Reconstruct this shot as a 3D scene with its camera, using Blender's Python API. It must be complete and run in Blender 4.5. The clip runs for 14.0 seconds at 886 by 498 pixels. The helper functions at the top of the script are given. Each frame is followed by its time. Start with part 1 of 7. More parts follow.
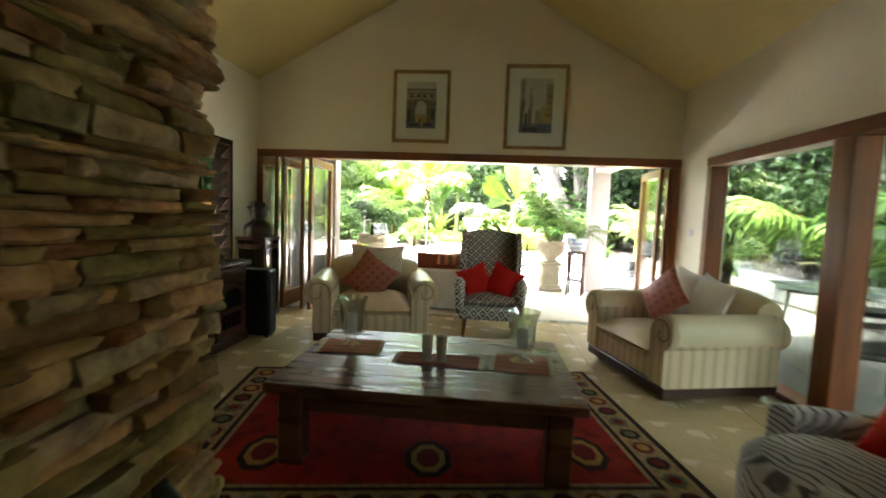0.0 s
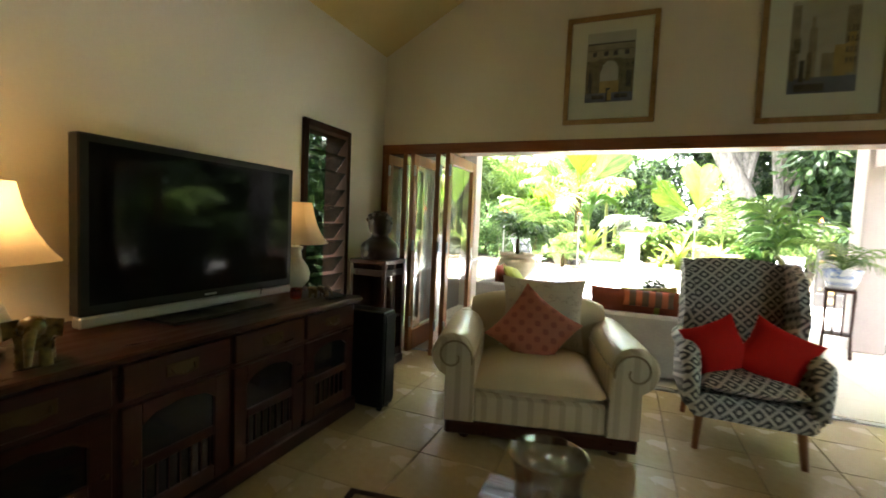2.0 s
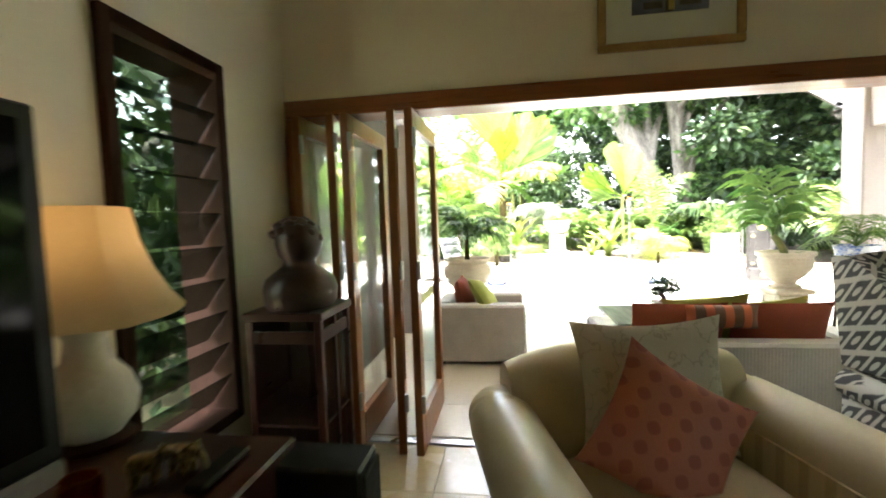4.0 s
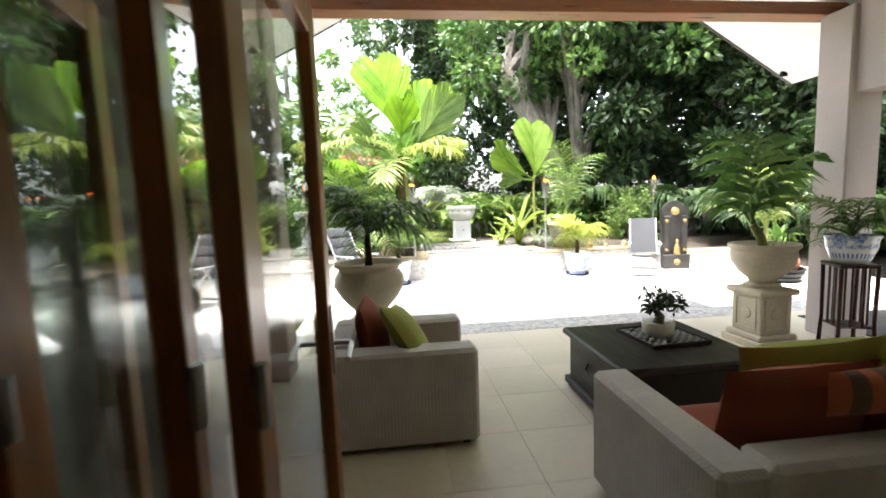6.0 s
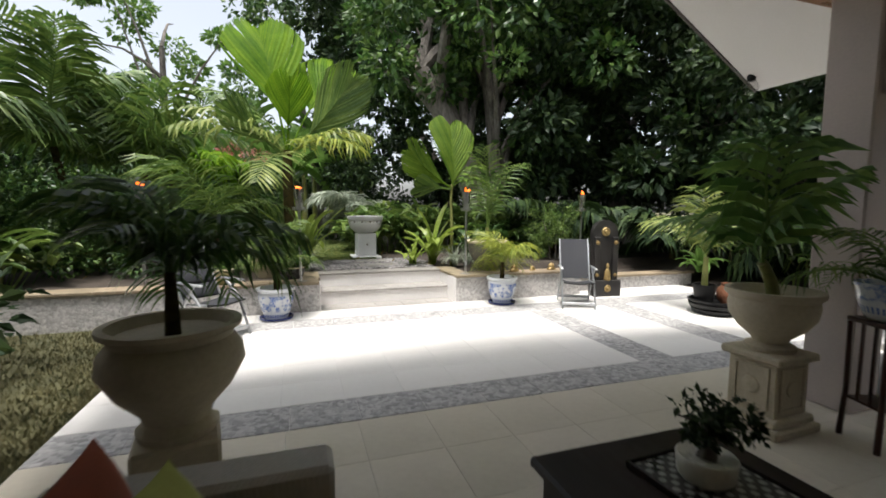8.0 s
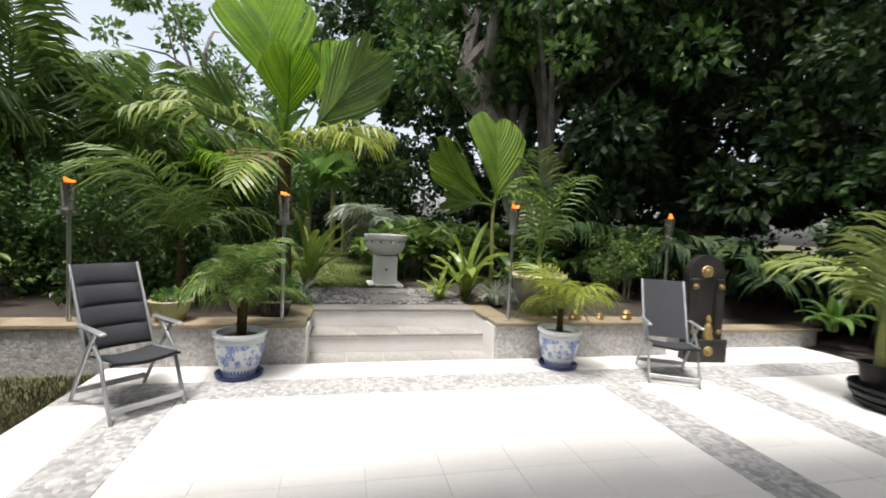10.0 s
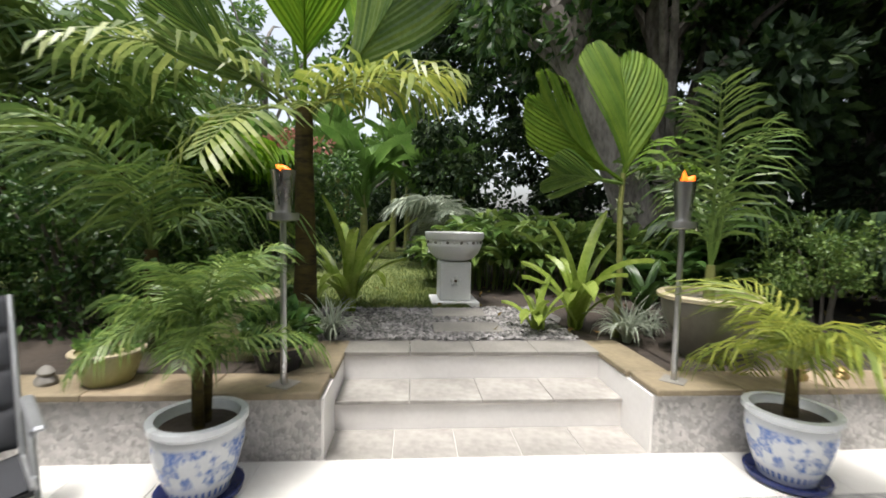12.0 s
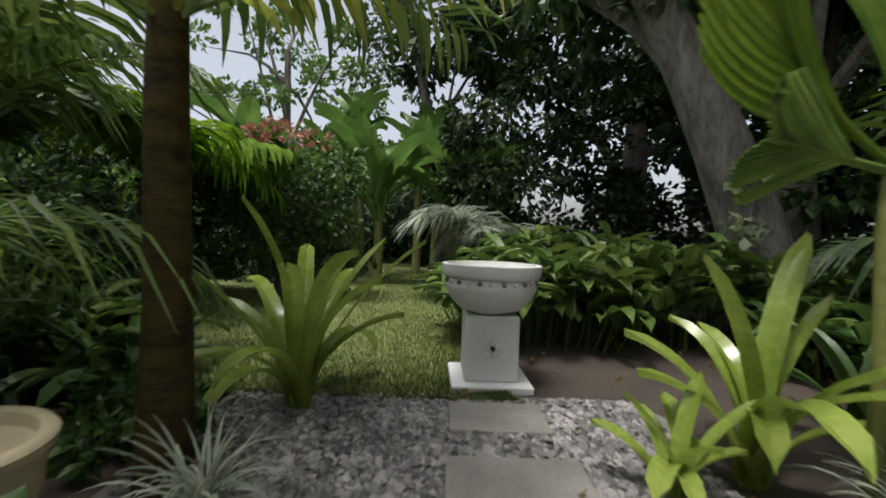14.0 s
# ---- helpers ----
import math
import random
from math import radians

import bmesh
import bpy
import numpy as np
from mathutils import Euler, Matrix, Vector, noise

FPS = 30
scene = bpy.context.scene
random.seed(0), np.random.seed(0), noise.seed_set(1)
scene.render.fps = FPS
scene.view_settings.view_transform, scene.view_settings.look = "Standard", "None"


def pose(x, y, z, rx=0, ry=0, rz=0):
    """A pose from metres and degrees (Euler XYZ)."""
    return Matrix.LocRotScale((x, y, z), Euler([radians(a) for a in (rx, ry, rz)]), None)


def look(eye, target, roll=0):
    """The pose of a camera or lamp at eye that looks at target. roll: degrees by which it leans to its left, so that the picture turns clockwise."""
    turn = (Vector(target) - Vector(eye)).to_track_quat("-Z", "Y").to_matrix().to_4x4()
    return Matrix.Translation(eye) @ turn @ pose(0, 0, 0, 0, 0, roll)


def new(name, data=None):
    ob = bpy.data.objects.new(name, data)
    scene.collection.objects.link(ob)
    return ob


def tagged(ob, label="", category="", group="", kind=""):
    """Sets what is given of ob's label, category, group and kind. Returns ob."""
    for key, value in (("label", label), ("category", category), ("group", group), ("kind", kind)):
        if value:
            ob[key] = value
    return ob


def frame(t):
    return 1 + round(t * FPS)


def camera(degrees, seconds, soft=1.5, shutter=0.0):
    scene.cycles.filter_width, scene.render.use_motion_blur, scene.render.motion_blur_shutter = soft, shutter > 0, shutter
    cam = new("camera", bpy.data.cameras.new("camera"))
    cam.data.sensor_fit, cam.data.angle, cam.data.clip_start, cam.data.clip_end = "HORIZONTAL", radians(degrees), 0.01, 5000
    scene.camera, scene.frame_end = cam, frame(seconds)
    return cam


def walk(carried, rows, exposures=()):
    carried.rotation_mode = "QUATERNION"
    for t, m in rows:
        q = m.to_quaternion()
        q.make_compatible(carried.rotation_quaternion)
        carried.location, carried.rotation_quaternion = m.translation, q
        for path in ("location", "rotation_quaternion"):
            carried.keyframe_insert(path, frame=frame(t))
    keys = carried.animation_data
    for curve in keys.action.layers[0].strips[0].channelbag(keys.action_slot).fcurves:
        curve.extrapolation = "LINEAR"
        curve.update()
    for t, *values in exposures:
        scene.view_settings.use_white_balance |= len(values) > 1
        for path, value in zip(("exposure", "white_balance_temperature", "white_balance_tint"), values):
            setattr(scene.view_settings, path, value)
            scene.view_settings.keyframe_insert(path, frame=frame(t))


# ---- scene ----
cam = camera(90.9, 14.0, 1.7, 0.5)
METRES, EYE, TILT, LEAN, TURN = 12.5, 1.28, 0.0, 0.0, 5.2
ROWS = [
    (0.0, 0.0, 0.0, 0.0, 0.17, -4.38, -2.23),
    (0.5, -0.0026, 0.0373, 0.0014, 4.88, -3.8, -3.44),
    (1.0, -0.0103, 0.0695, 0.0015, 10.03, -3.16, -4.64),
    (1.5, -0.0247, 0.1023, 0.0019, 13.98, -3.46, -3.74),
    (2.0, -0.0406, 0.1293, 0.0011, 17.22, -3.46, -2.51),
    (2.5, -0.0603, 0.159, 0.0008, 17.93, -3.83, -1.07),
    (3.0, -0.0799, 0.186, 0.001, 17.62, -4.23, 0.64),
    (3.5, -0.0987, 0.2184, 0.0016, 11.63, -4.12, 1.73),
    (4.0, -0.112, 0.2528, 0.0035, 3.09, -3.59, 1.91),
    (6.5, -0.1186, 0.4176, 0.0054, -17.22, -6.62, 1.88),
    (7.0, -0.1117, 0.4469, 0.006, -23.03, -6.18, 1.4),
    (9.5, -0.0381, 0.5954, 0.0106, -20.82, -3.58, -3.14),
    (10.0, -0.0275, 0.6291, 0.0105, -18.13, -3.0, -2.68),
    (10.5, -0.0205, 0.6643, 0.0097, -15.55, -2.77, -2.13),
    (11.0, -0.0138, 0.7032, 0.0088, -12.83, -2.64, -1.89),
    (11.5, -0.0077, 0.7408, 0.0079, -10.01, -3.13, -1.66),
    (12.0, 0.0001, 0.7841, 0.0079, -9.45, -3.83, -1.2),
    (12.5, 0.0087, 0.8249, 0.0086, -8.67, -4.0, -0.75),
    (13.0, 0.0183, 0.8677, 0.0097, -7.89, -4.01, -0.38),
    (13.5, 0.0251, 0.9054, 0.0117, -6.11, -2.83, -1.05),
    (14.0, 0.0293, 0.9454, 0.0129, -4.96, -2.1, -1.93),
]
walk(cam, [(t, pose(0, 0, EYE, TILT, LEAN, TURN) @ pose(METRES * x, METRES * y, METRES * z, 90 + pitch, roll, yaw)) for t, x, y, z, yaw, pitch, roll in ROWS],
     [(0.0, 5.2), (0.5, 5.2), (1.0, 5.1), (1.5, 4.95), (2.5, 5.15), (3.5, 5.4), (4.0, 5.02), (6.3, 2.6), (7.0, 1.52), (9.5, 0.83), (11.0, 1.0), (12.5, 1.0), (13.5, 0.93), (14.0, 0.45)])

# ---- world, sun and exposure ----
world = bpy.data.worlds.new("sky")
scene.world = world
world.use_nodes = True
_n, _l = world.node_tree.nodes, world.node_tree.links
_sky = _n.new("ShaderNodeTexSky")
_sky.sky_type, _sky.sun_disc = 'NISHITA', False
_sky.sun_elevation, _sky.sun_rotation = radians(74), radians(222)
_sky.air_density, _sky.dust_density, _sky.ozone_density = 1.0, 4.0, 1.0
_hs = _n.new("ShaderNodeHueSaturation")
_hs.inputs["Saturation"].default_value = 0.4
_l.new(_sky.outputs[0], _hs.inputs["Color"])
_l.new(_hs.outputs[0], _n["Background"].inputs["Color"])
_n["Background"].inputs["Strength"].default_value = 0.15
sun = new("sun", bpy.data.lights.new("sun", 'SUN'))
sun.data.energy, sun.data.angle, sun.data.color = 2.6, radians(11), (1.0, 0.97, 0.93)
sun.matrix_world = look((-2.2, -2.4, 12), (0, 0, 0))

# ---- small mesh kit ----


class Geo:
    """Vertices and faces gathered into one mesh."""

    def __init__(self):
        self.v, self.f = [], []

    def add(self, verts, faces, m=None):
        n = len(self.v)
        self.v.extend([tuple(m @ Vector(p)) for p in verts] if m else [tuple(p) for p in verts])
        self.f.extend([tuple(i + n for i in f) for f in faces])
        return self

    def box(self, a, b, bev=0.0, m=None):
        x0, y0, z0 = a
        x1, y1, z1 = b
        if bev <= 0:
            v = [(x, y, z) for x in (x0, x1) for y in (y0, y1) for z in (z0, z1)]
            f = [(0, 1, 3, 2), (4, 6, 7, 5), (0, 4, 5, 1), (2, 3, 7, 6), (0, 2, 6, 4), (1, 5, 7, 3)]
            return self.add(v, f, m)
        bev = min(bev, (x1 - x0) / 2.01, (y1 - y0) / 2.01, (z1 - z0) / 2.01)
        v, ids = [], {}
        c, h = ((x0 + x1) / 2, (y0 + y1) / 2, (z0 + z1) / 2), ((x1 - x0) / 2, (y1 - y0) / 2, (z1 - z0) / 2)
        for sx in (-1, 1):
            for sy in (-1, 1):
                for sz in (-1, 1):
                    for ax in range(3):
                        s = (sx, sy, sz)
                        p = [c[k] + s[k] * (h[k] - (0 if k == ax else bev)) for k in range(3)]
                        ids[(sx, sy, sz, ax)] = len(v)
                        v.append(p)
        f = []
        for ax in range(3):
            o1, o2 = (ax + 1) % 3, (ax + 2) % 3
            for s in (-1, 1):
                q = []
                for a1, a2 in ((-1, -1), (1, -1), (1, 1), (-1, 1)):
                    k = [0, 0, 0]
                    k[ax], k[o1], k[o2] = s, a1, a2
                    q.append(ids[(*k, ax)])
                f.append(tuple(q if s > 0 else q[::-1]))
            for a1 in (-1, 1):
                for a2 in (-1, 1):
                    k0, k1 = [0, 0, 0], [0, 0, 0]
                    k0[ax], k0[o1], k0[o2] = -1, a1, a2
                    k1[ax], k1[o1], k1[o2] = 1, a1, a2
                    q = [ids[(*k0, o1)], ids[(*k1, o1)], ids[(*k1, o2)], ids[(*k0, o2)]]
                    f.append(tuple(q if a1 * a2 < 0 else q[::-1]))
        for sx in (-1, 1):
            for sy in (-1, 1):
                for sz in (-1, 1):
                    q = [ids[(sx, sy, sz, k)] for k in range(3)]
                    f.append(tuple(q if sx * sy * sz > 0 else q[::-1]))
        return self.add(v, f, m)

    def lathe(self, prof, c=(0, 0, 0), n=24, m=None, closed=True):
        v = [(c[0] + r * math.cos(2 * math.pi * i / n), c[1] + r * math.sin(2 * math.pi * i / n), c[2] + z) for r, z in prof for i in range(n)]
        f = [(j * n + i, j * n + (i + 1) % n, (j + 1) * n + (i + 1) % n, (j + 1) * n + i) for j in range(len(prof) - 1) for i in range(n)]
        if closed:
            f.append(tuple(range(n))[::-1])
            f.append(tuple((len(prof) - 1) * n + i for i in range(n)))
        return self.add(v, f, m)

    def tube(self, pts, rad, n=8, m=None, flat=1.0):
        pts = [Vector(p) for p in pts]
        rad = rad if isinstance(rad, (list, tuple)) else [rad] * len(pts)
        v, up = [], None
        for i, p in enumerate(pts):
            d = (pts[min(i + 1, len(pts) - 1)] - pts[max(i - 1, 0)]).normalized()
            if up is None:
                up = Vector((0, 0, 1)) if abs(d.z) < 0.9 else Vector((0, 1, 0))
            s = d.cross(up).normalized()
            u = s.cross(d).normalized()
            up = u
            for k in range(n):
                a = 2 * math.pi * k / n
                v.append(p + s * (rad[i] * math.cos(a)) + u * (rad[i] * flat * math.sin(a)))
        f = [(j * n + i, j * n + (i + 1) % n, (j + 1) * n + (i + 1) % n, (j + 1) * n + i) for j in range(len(pts) - 1) for i in range(n)]
        f += [tuple(range(n))[::-1], tuple((len(pts) - 1) * n + i for i in range(n))]
        return self.add(v, f, m)

    def grid(self, fn, nu, nv, m=None, wrap=False):
        v = [fn(i / nu, j / nv) for j in range(nv + 1) for i in range(nu + 1)]
        f = [(j * (nu + 1) + i, j * (nu + 1) + i + 1, (j + 1) * (nu + 1) + i + 1, (j + 1) * (nu + 1) + i) for j in range(nv) for i in range(nu)]
        return self.add(v, f, m)

    def prism(self, poly, axis, a, b, m=None):
        """A flat outline pushed from a to b along an axis ('x', 'y' or 'z')."""
        n = len(poly)

        def at(p, d):
            return {'x': (d, p[0], p[1]), 'y': (p[0], d, p[1]), 'z': (p[0], p[1], d)}[axis]
        v = [at(p, a) for p in poly] + [at(p, b) for p in poly]
        f = [tuple(range(n))[::-1], tuple(range(n, 2 * n))] + [(i, (i + 1) % n, n + (i + 1) % n, n + i) for i in range(n)]
        return self.add(v, f, m)

    def cushion(self, w, h, d, m=None, n=10, pinch=0.12):
        """A stuffed square cushion in the x-z plane, w by h, d thick."""
        def side(s):
            def fn(a, b):
                x, z = 2 * a - 1, 2 * b - 1
                e = max(0.0, (1 - x * x)) ** 0.45 * max(0.0, (1 - z * z)) ** 0.45
                k = 1 - pinch * (1 - abs(z) ** 2) * abs(x) ** 3
                k2 = 1 - pinch * (1 - abs(x) ** 2) * abs(z) ** 3
                return (x * w / 2 * k, s * d / 2 * e, z * h / 2 * k2)
            return fn
        self.grid(side(1), n, n, m)
        self.grid(side(-1), n, n, m)
        return self

    def mesh(self, name, smooth=False):
        me = bpy.data.meshes.new(name)
        me.from_pydata(self.v, [], self.f)
        bm = bmesh.new()
        bm.from_mesh(me)
        if smooth:
            bmesh.ops.remove_doubles(bm, verts=bm.verts, dist=0.0004)
        bmesh.ops.recalc_face_normals(bm, faces=bm.faces)
        bm.to_mesh(me)
        bm.free()
        if smooth:
            me.shade_smooth()
            me.set_sharp_from_angle(angle=radians(50))
        return me


def part(name, geo, material, parent=None, label="", smooth=False, kind=""):
    """Links a gathered mesh as one object under a thing or a part."""
    me = geo if isinstance(geo, bpy.types.Mesh) else geo.mesh(name, smooth)
    if not me.materials:
        me.materials.append(material)
    ob = new(name, me)
    if parent:
        ob.parent = parent
    return tagged(ob, label, "", "", kind)


def thing(name, label, category, at=(0, 0, 0), turn=0, group="", kind=""):
    ob = new(name)
    ob.empty_display_size = 0.1
    ob.matrix_world = pose(*at, 0, 0, turn)
    return tagged(ob, label, category, group, kind)


def solid(name, geo, material, label, category="", kind="structure", smooth=False, group=""):
    ob = part(name, geo, material, None, label, smooth)
    return tagged(ob, "", category, group, kind)


# ---- materials ----


def material(name, c1, c2, scale=4.0, rough=0.6, metal=0.0, fine=40.0, bump=0.2, bump_dist=0.004, stretch=(1, 1, 1), spec=0.5, island=0.0, objvar=0.0, rough_var=0.1, translucent=0.0, coat=0.0, detail=5.0):
    mt = bpy.data.materials.new(name)
    mt.use_nodes = True
    nt = mt.node_tree
    N, L = nt.nodes, nt.links
    bs = N["Principled BSDF"]
    tc, mp = N.new("ShaderNodeTexCoord"), N.new("ShaderNodeMapping")
    mp.inputs["Scale"].default_value = stretch
    L.new(tc.outputs["Object"], mp.inputs[0])
    n1, n2 = N.new("ShaderNodeTexNoise"), N.new("ShaderNodeTexNoise")
    for n, s in ((n1, scale), (n2, fine)):
        n.inputs["Scale"].default_value, n.inputs["Detail"].default_value = s, detail
        L.new(mp.outputs[0], n.inputs["Vector"])
    mix = N.new("ShaderNodeMath")
    mix.operation = 'MULTIPLY_ADD'
    L.new(n2.outputs[0], mix.inputs[0])
    mix.inputs[1].default_value = 0.5
    L.new(n1.outputs[0], mix.inputs[2])
    mr = N.new("ShaderNodeMapRange")
    mr.inputs["From Min"].default_value, mr.inputs["From Max"].default_value = 0.5, 1.0
    L.new(mix.outputs[0], mr.inputs["Value"])
    col = N.new("ShaderNodeMix")
    col.data_type = 'RGBA'
    col.inputs[6].default_value, col.inputs[7].default_value = (*c1, 1), (*c2, 1)
    L.new(mr.outputs[0], col.inputs[0])
    out = col.outputs[2]
    if island or objvar:
        hs = N.new("ShaderNodeHueSaturation")
        src = N.new("ShaderNodeNewGeometry").outputs["Random Per Island"] if island else N.new("ShaderNodeObjectInfo").outputs["Random"]
        amt = island or objvar
        vr = N.new("ShaderNodeMapRange")
        vr.inputs["To Min"].default_value, vr.inputs["To Max"].default_value = 1 - amt, 1 + amt
        L.new(src, vr.inputs["Value"])
        L.new(vr.outputs[0], hs.inputs["Value"])
        hr = N.new("ShaderNodeMapRange")
        hr.inputs["To Min"].default_value, hr.inputs["To Max"].default_value = 0.5 + 0.06 * amt, 0.5 - 0.06 * amt
        L.new(src, hr.inputs["Value"])
        L.new(hr.outputs[0], hs.inputs["Hue"])
        L.new(out, hs.inputs["Color"])
        out = hs.outputs[0]
    L.new(out, bs.inputs["Base Color"])
    bs.inputs["Metallic"].default_value = metal
    bs.inputs["Specular IOR Level"].default_value = spec
    bs.inputs["Coat Weight"].default_value = coat
    rr = N.new("ShaderNodeMapRange")
    rr.inputs["From Min"].default_value, rr.inputs["From Max"].default_value = 0.3, 0.7
    rr.inputs["To Min"].default_value, rr.inputs["To Max"].default_value = max(0.02, rough - rough_var), min(1, rough + rough_var)
    L.new(n1.outputs[0], rr.inputs["Value"])
    L.new(rr.outputs[0], bs.inputs["Roughness"])
    if bump:
        bp = N.new("ShaderNodeBump")
        bp.inputs["Strength"].default_value, bp.inputs["Distance"].default_value = bump, bump_dist
        L.new(mix.outputs[0], bp.inputs["Height"])
        L.new(bp.outputs[0], bs.inputs["Normal"])
    if translucent:
        tr, ms = N.new("ShaderNodeBsdfTranslucent"), N.new("ShaderNodeMixShader")
        L.new(out, tr.inputs[0])
        ms.inputs[0].default_value = translucent
        L.new(bs.outputs[0], ms.inputs[1])
        L.new(tr.outputs[0], ms.inputs[2])
        L.new(ms.outputs[0], N["Material Output"].inputs[0])
    return mt


def leafy(name, c1, c2, rough=0.4, var=0.35, translucent=0.3, spec=0.4):
    return material(name, c1, c2, scale=3, fine=30, rough=rough, bump=0.1, island=var, translucent=translucent, detail=2.0, spec=spec)


def bands(mt, c3, fn):
    """Lays a second colour over a material's base colour where the pattern fn(nodes, links, x, y, z) is above a half."""
    nt = mt.node_tree
    N, L = nt.nodes, nt.links
    bs = N["Principled BSDF"]
    old = bs.inputs["Base Color"].links[0].from_socket
    tc, sp = N.new("ShaderNodeTexCoord"), N.new("ShaderNodeSeparateXYZ")
    L.new(tc.outputs["Object"], sp.inputs[0])

    def op(kind, a, b=0.0, c=0.0):
        nd = N.new("ShaderNodeMath")
        nd.operation = kind
        for i, s in enumerate((a, b, c)):
            if isinstance(s, (int, float)):
                nd.inputs[i].default_value = s
            else:
                L.new(s, nd.inputs[i])
        return nd.outputs[0]

    def noise_of(scale, detail=3.0):
        nd = N.new("ShaderNodeTexNoise")
        nd.inputs["Scale"].default_value, nd.inputs["Detail"].default_value = scale, detail
        L.new(tc.outputs["Object"], nd.inputs["Vector"])
        return nd.outputs[0]
    fac = fn(op, sp.outputs[0], sp.outputs[1], sp.outputs[2], noise_of)
    mx = N.new("ShaderNodeMix")
    mx.data_type = 'RGBA'
    mx.inputs[7].default_value = (*c3, 1)
    L.new(old, mx.inputs[6])
    L.new(fac, mx.inputs[0])
    L.new(mx.outputs[2], bs.inputs["Base Color"])
    return mt


def step(op, s, edge, soft=0.05):
    nd = op('MULTIPLY_ADD', s, 1.0 / soft, 0.5 - edge / soft)
    return op('MINIMUM', op('MAXIMUM', nd, 0.0), 1.0)


def glassy(name, tint=(0.95, 0.98, 0.97), rough=0.0, ior=1.45, base=0.0, graze=0.9):
    mt = bpy.data.materials.new(name)
    mt.use_nodes = True
    N, L = mt.node_tree.nodes, mt.node_tree.links
    tr, gl, ms, fr = N.new("ShaderNodeBsdfTransparent"), N.new("ShaderNodeBsdfGlossy"), N.new("ShaderNodeMixShader"), N.new("ShaderNodeMath")
    lw, pw = N.new("ShaderNodeLayerWeight"), N.new("ShaderNodeMath")
    lw.inputs[0].default_value = 0.5
    pw.operation, pw.inputs[1].default_value = 'POWER', 4.0
    fr.operation, fr.inputs[1].default_value, fr.inputs[2].default_value = 'MULTIPLY_ADD', graze - base, base + (ior - 1) ** 2 / (ior + 1) ** 2
    L.new(lw.outputs["Facing"], pw.inputs[0])
    L.new(pw.outputs[0], fr.inputs[0])
    tr.inputs[0].default_value = (*tint, 1)
    gl.inputs["Roughness"].default_value = rough
    L.new(fr.outputs[0], ms.inputs[0])
    L.new(tr.outputs[0], ms.inputs[1])
    L.new(gl.outputs[0], ms.inputs[2])
    L.new(ms.outputs[0], N["Material Output"].inputs[0])
    return mt


def glowing(name, color, strength):
    mt = bpy.data.materials.new(name)
    mt.use_nodes = True
    bs = mt.node_tree.nodes["Principled BSDF"]
    bs.inputs["Base Color"].default_value = (*color, 1)
    bs.inputs["Emission Color"].default_value = (*color, 1)
    bs.inputs["Emission Strength"].default_value = strength
    return mt


wall_paint = material("cream_wall_paint", (0.76, 0.71, 0.575), (0.82, 0.77, 0.635), 1.2, 0.75, fine=90, bump=0.12)
ceiling_paint = material("tan_ceiling_paint", (0.60, 0.48, 0.20), (0.66, 0.54, 0.25), 1.0, 0.8, fine=90, bump=0.1)
soffit_paint = material("white_soffit_paint", (0.72, 0.70, 0.68), (0.78, 0.76, 0.74), 1.0, 0.7, fine=70, bump=0.1)
mauve_render = material("mauve_grey_render", (0.42, 0.36, 0.33), (0.50, 0.43, 0.40), 2.0, 0.85, fine=60, bump=0.35)
roof_tile = material("roof_covering", (0.10, 0.09, 0.08), (0.16, 0.14, 0.12), 3, 0.8)
red_wood = material("red_brown_timber", (0.19, 0.064, 0.016), (0.36, 0.132, 0.036), 2.0, 0.4, fine=14, stretch=(9, 9, 0.8), bump=0.15, coat=0.12)
window_wood = material("deep_red_brown_timber", (0.13, 0.038, 0.010), (0.25, 0.078, 0.020), 2.0, 0.45, fine=14, stretch=(9, 9, 0.8), bump=0.15, spec=0.3)
red_wood_h = material("red_brown_timber_lengthwise", (0.17, 0.055, 0.015), (0.31, 0.105, 0.03), 2.0, 0.35, fine=14, stretch=(0.8, 9, 9), bump=0.15, coat=0.3)
dark_wood = material("dark_polished_wood", (0.030, 0.008, 0.004), (0.055, 0.014, 0.007), 3.0, 0.36, fine=18, stretch=(6, 0.8, 6), bump=0.06, spec=0.35, coat=0.06)
table_wood = material("old_polished_table_wood", (0.055, 0.018, 0.006), (0.16, 0.054, 0.017), 2.2, 0.32, fine=12, stretch=(0.8, 7, 7), bump=0.5, bump_dist=0.006, rough_var=0.14, spec=0.35)
chest_wood = material("near_black_wood", (0.014, 0.008, 0.006), (0.026, 0.014, 0.010), 3.0, 0.42, fine=18, stretch=(6, 0.8, 6), bump=0.05, spec=0.35)
tile_in = material("cream_floor_tile", (0.48, 0.37, 0.19), (0.58, 0.46, 0.27), 2.5, 0.25, fine=25, bump=0.05, objvar=0.05)
grout = material("tan_grout", (0.30, 0.24, 0.16), (0.38, 0.31, 0.22), 8, 0.9)
tile_out = material("pale_outdoor_tile", (0.69, 0.67, 0.635), (0.76, 0.74, 0.705), 2.5, 0.45, fine=25, bump=0.08, objvar=0.035)
tile_patio = material("cream_patio_tile", (0.58, 0.52, 0.42), (0.68, 0.62, 0.51), 2.5, 0.35, fine=25, bump=0.06, objvar=0.04)
grout_out = material("grey_grout", (0.64, 0.62, 0.59), (0.70, 0.68, 0.65), 8, 0.9)
step_tile = material("stained_step_tile", (0.20, 0.185, 0.17), (0.40, 0.38, 0.35), 3.5, 0.6, fine=20, bump=0.15, objvar=0.06)
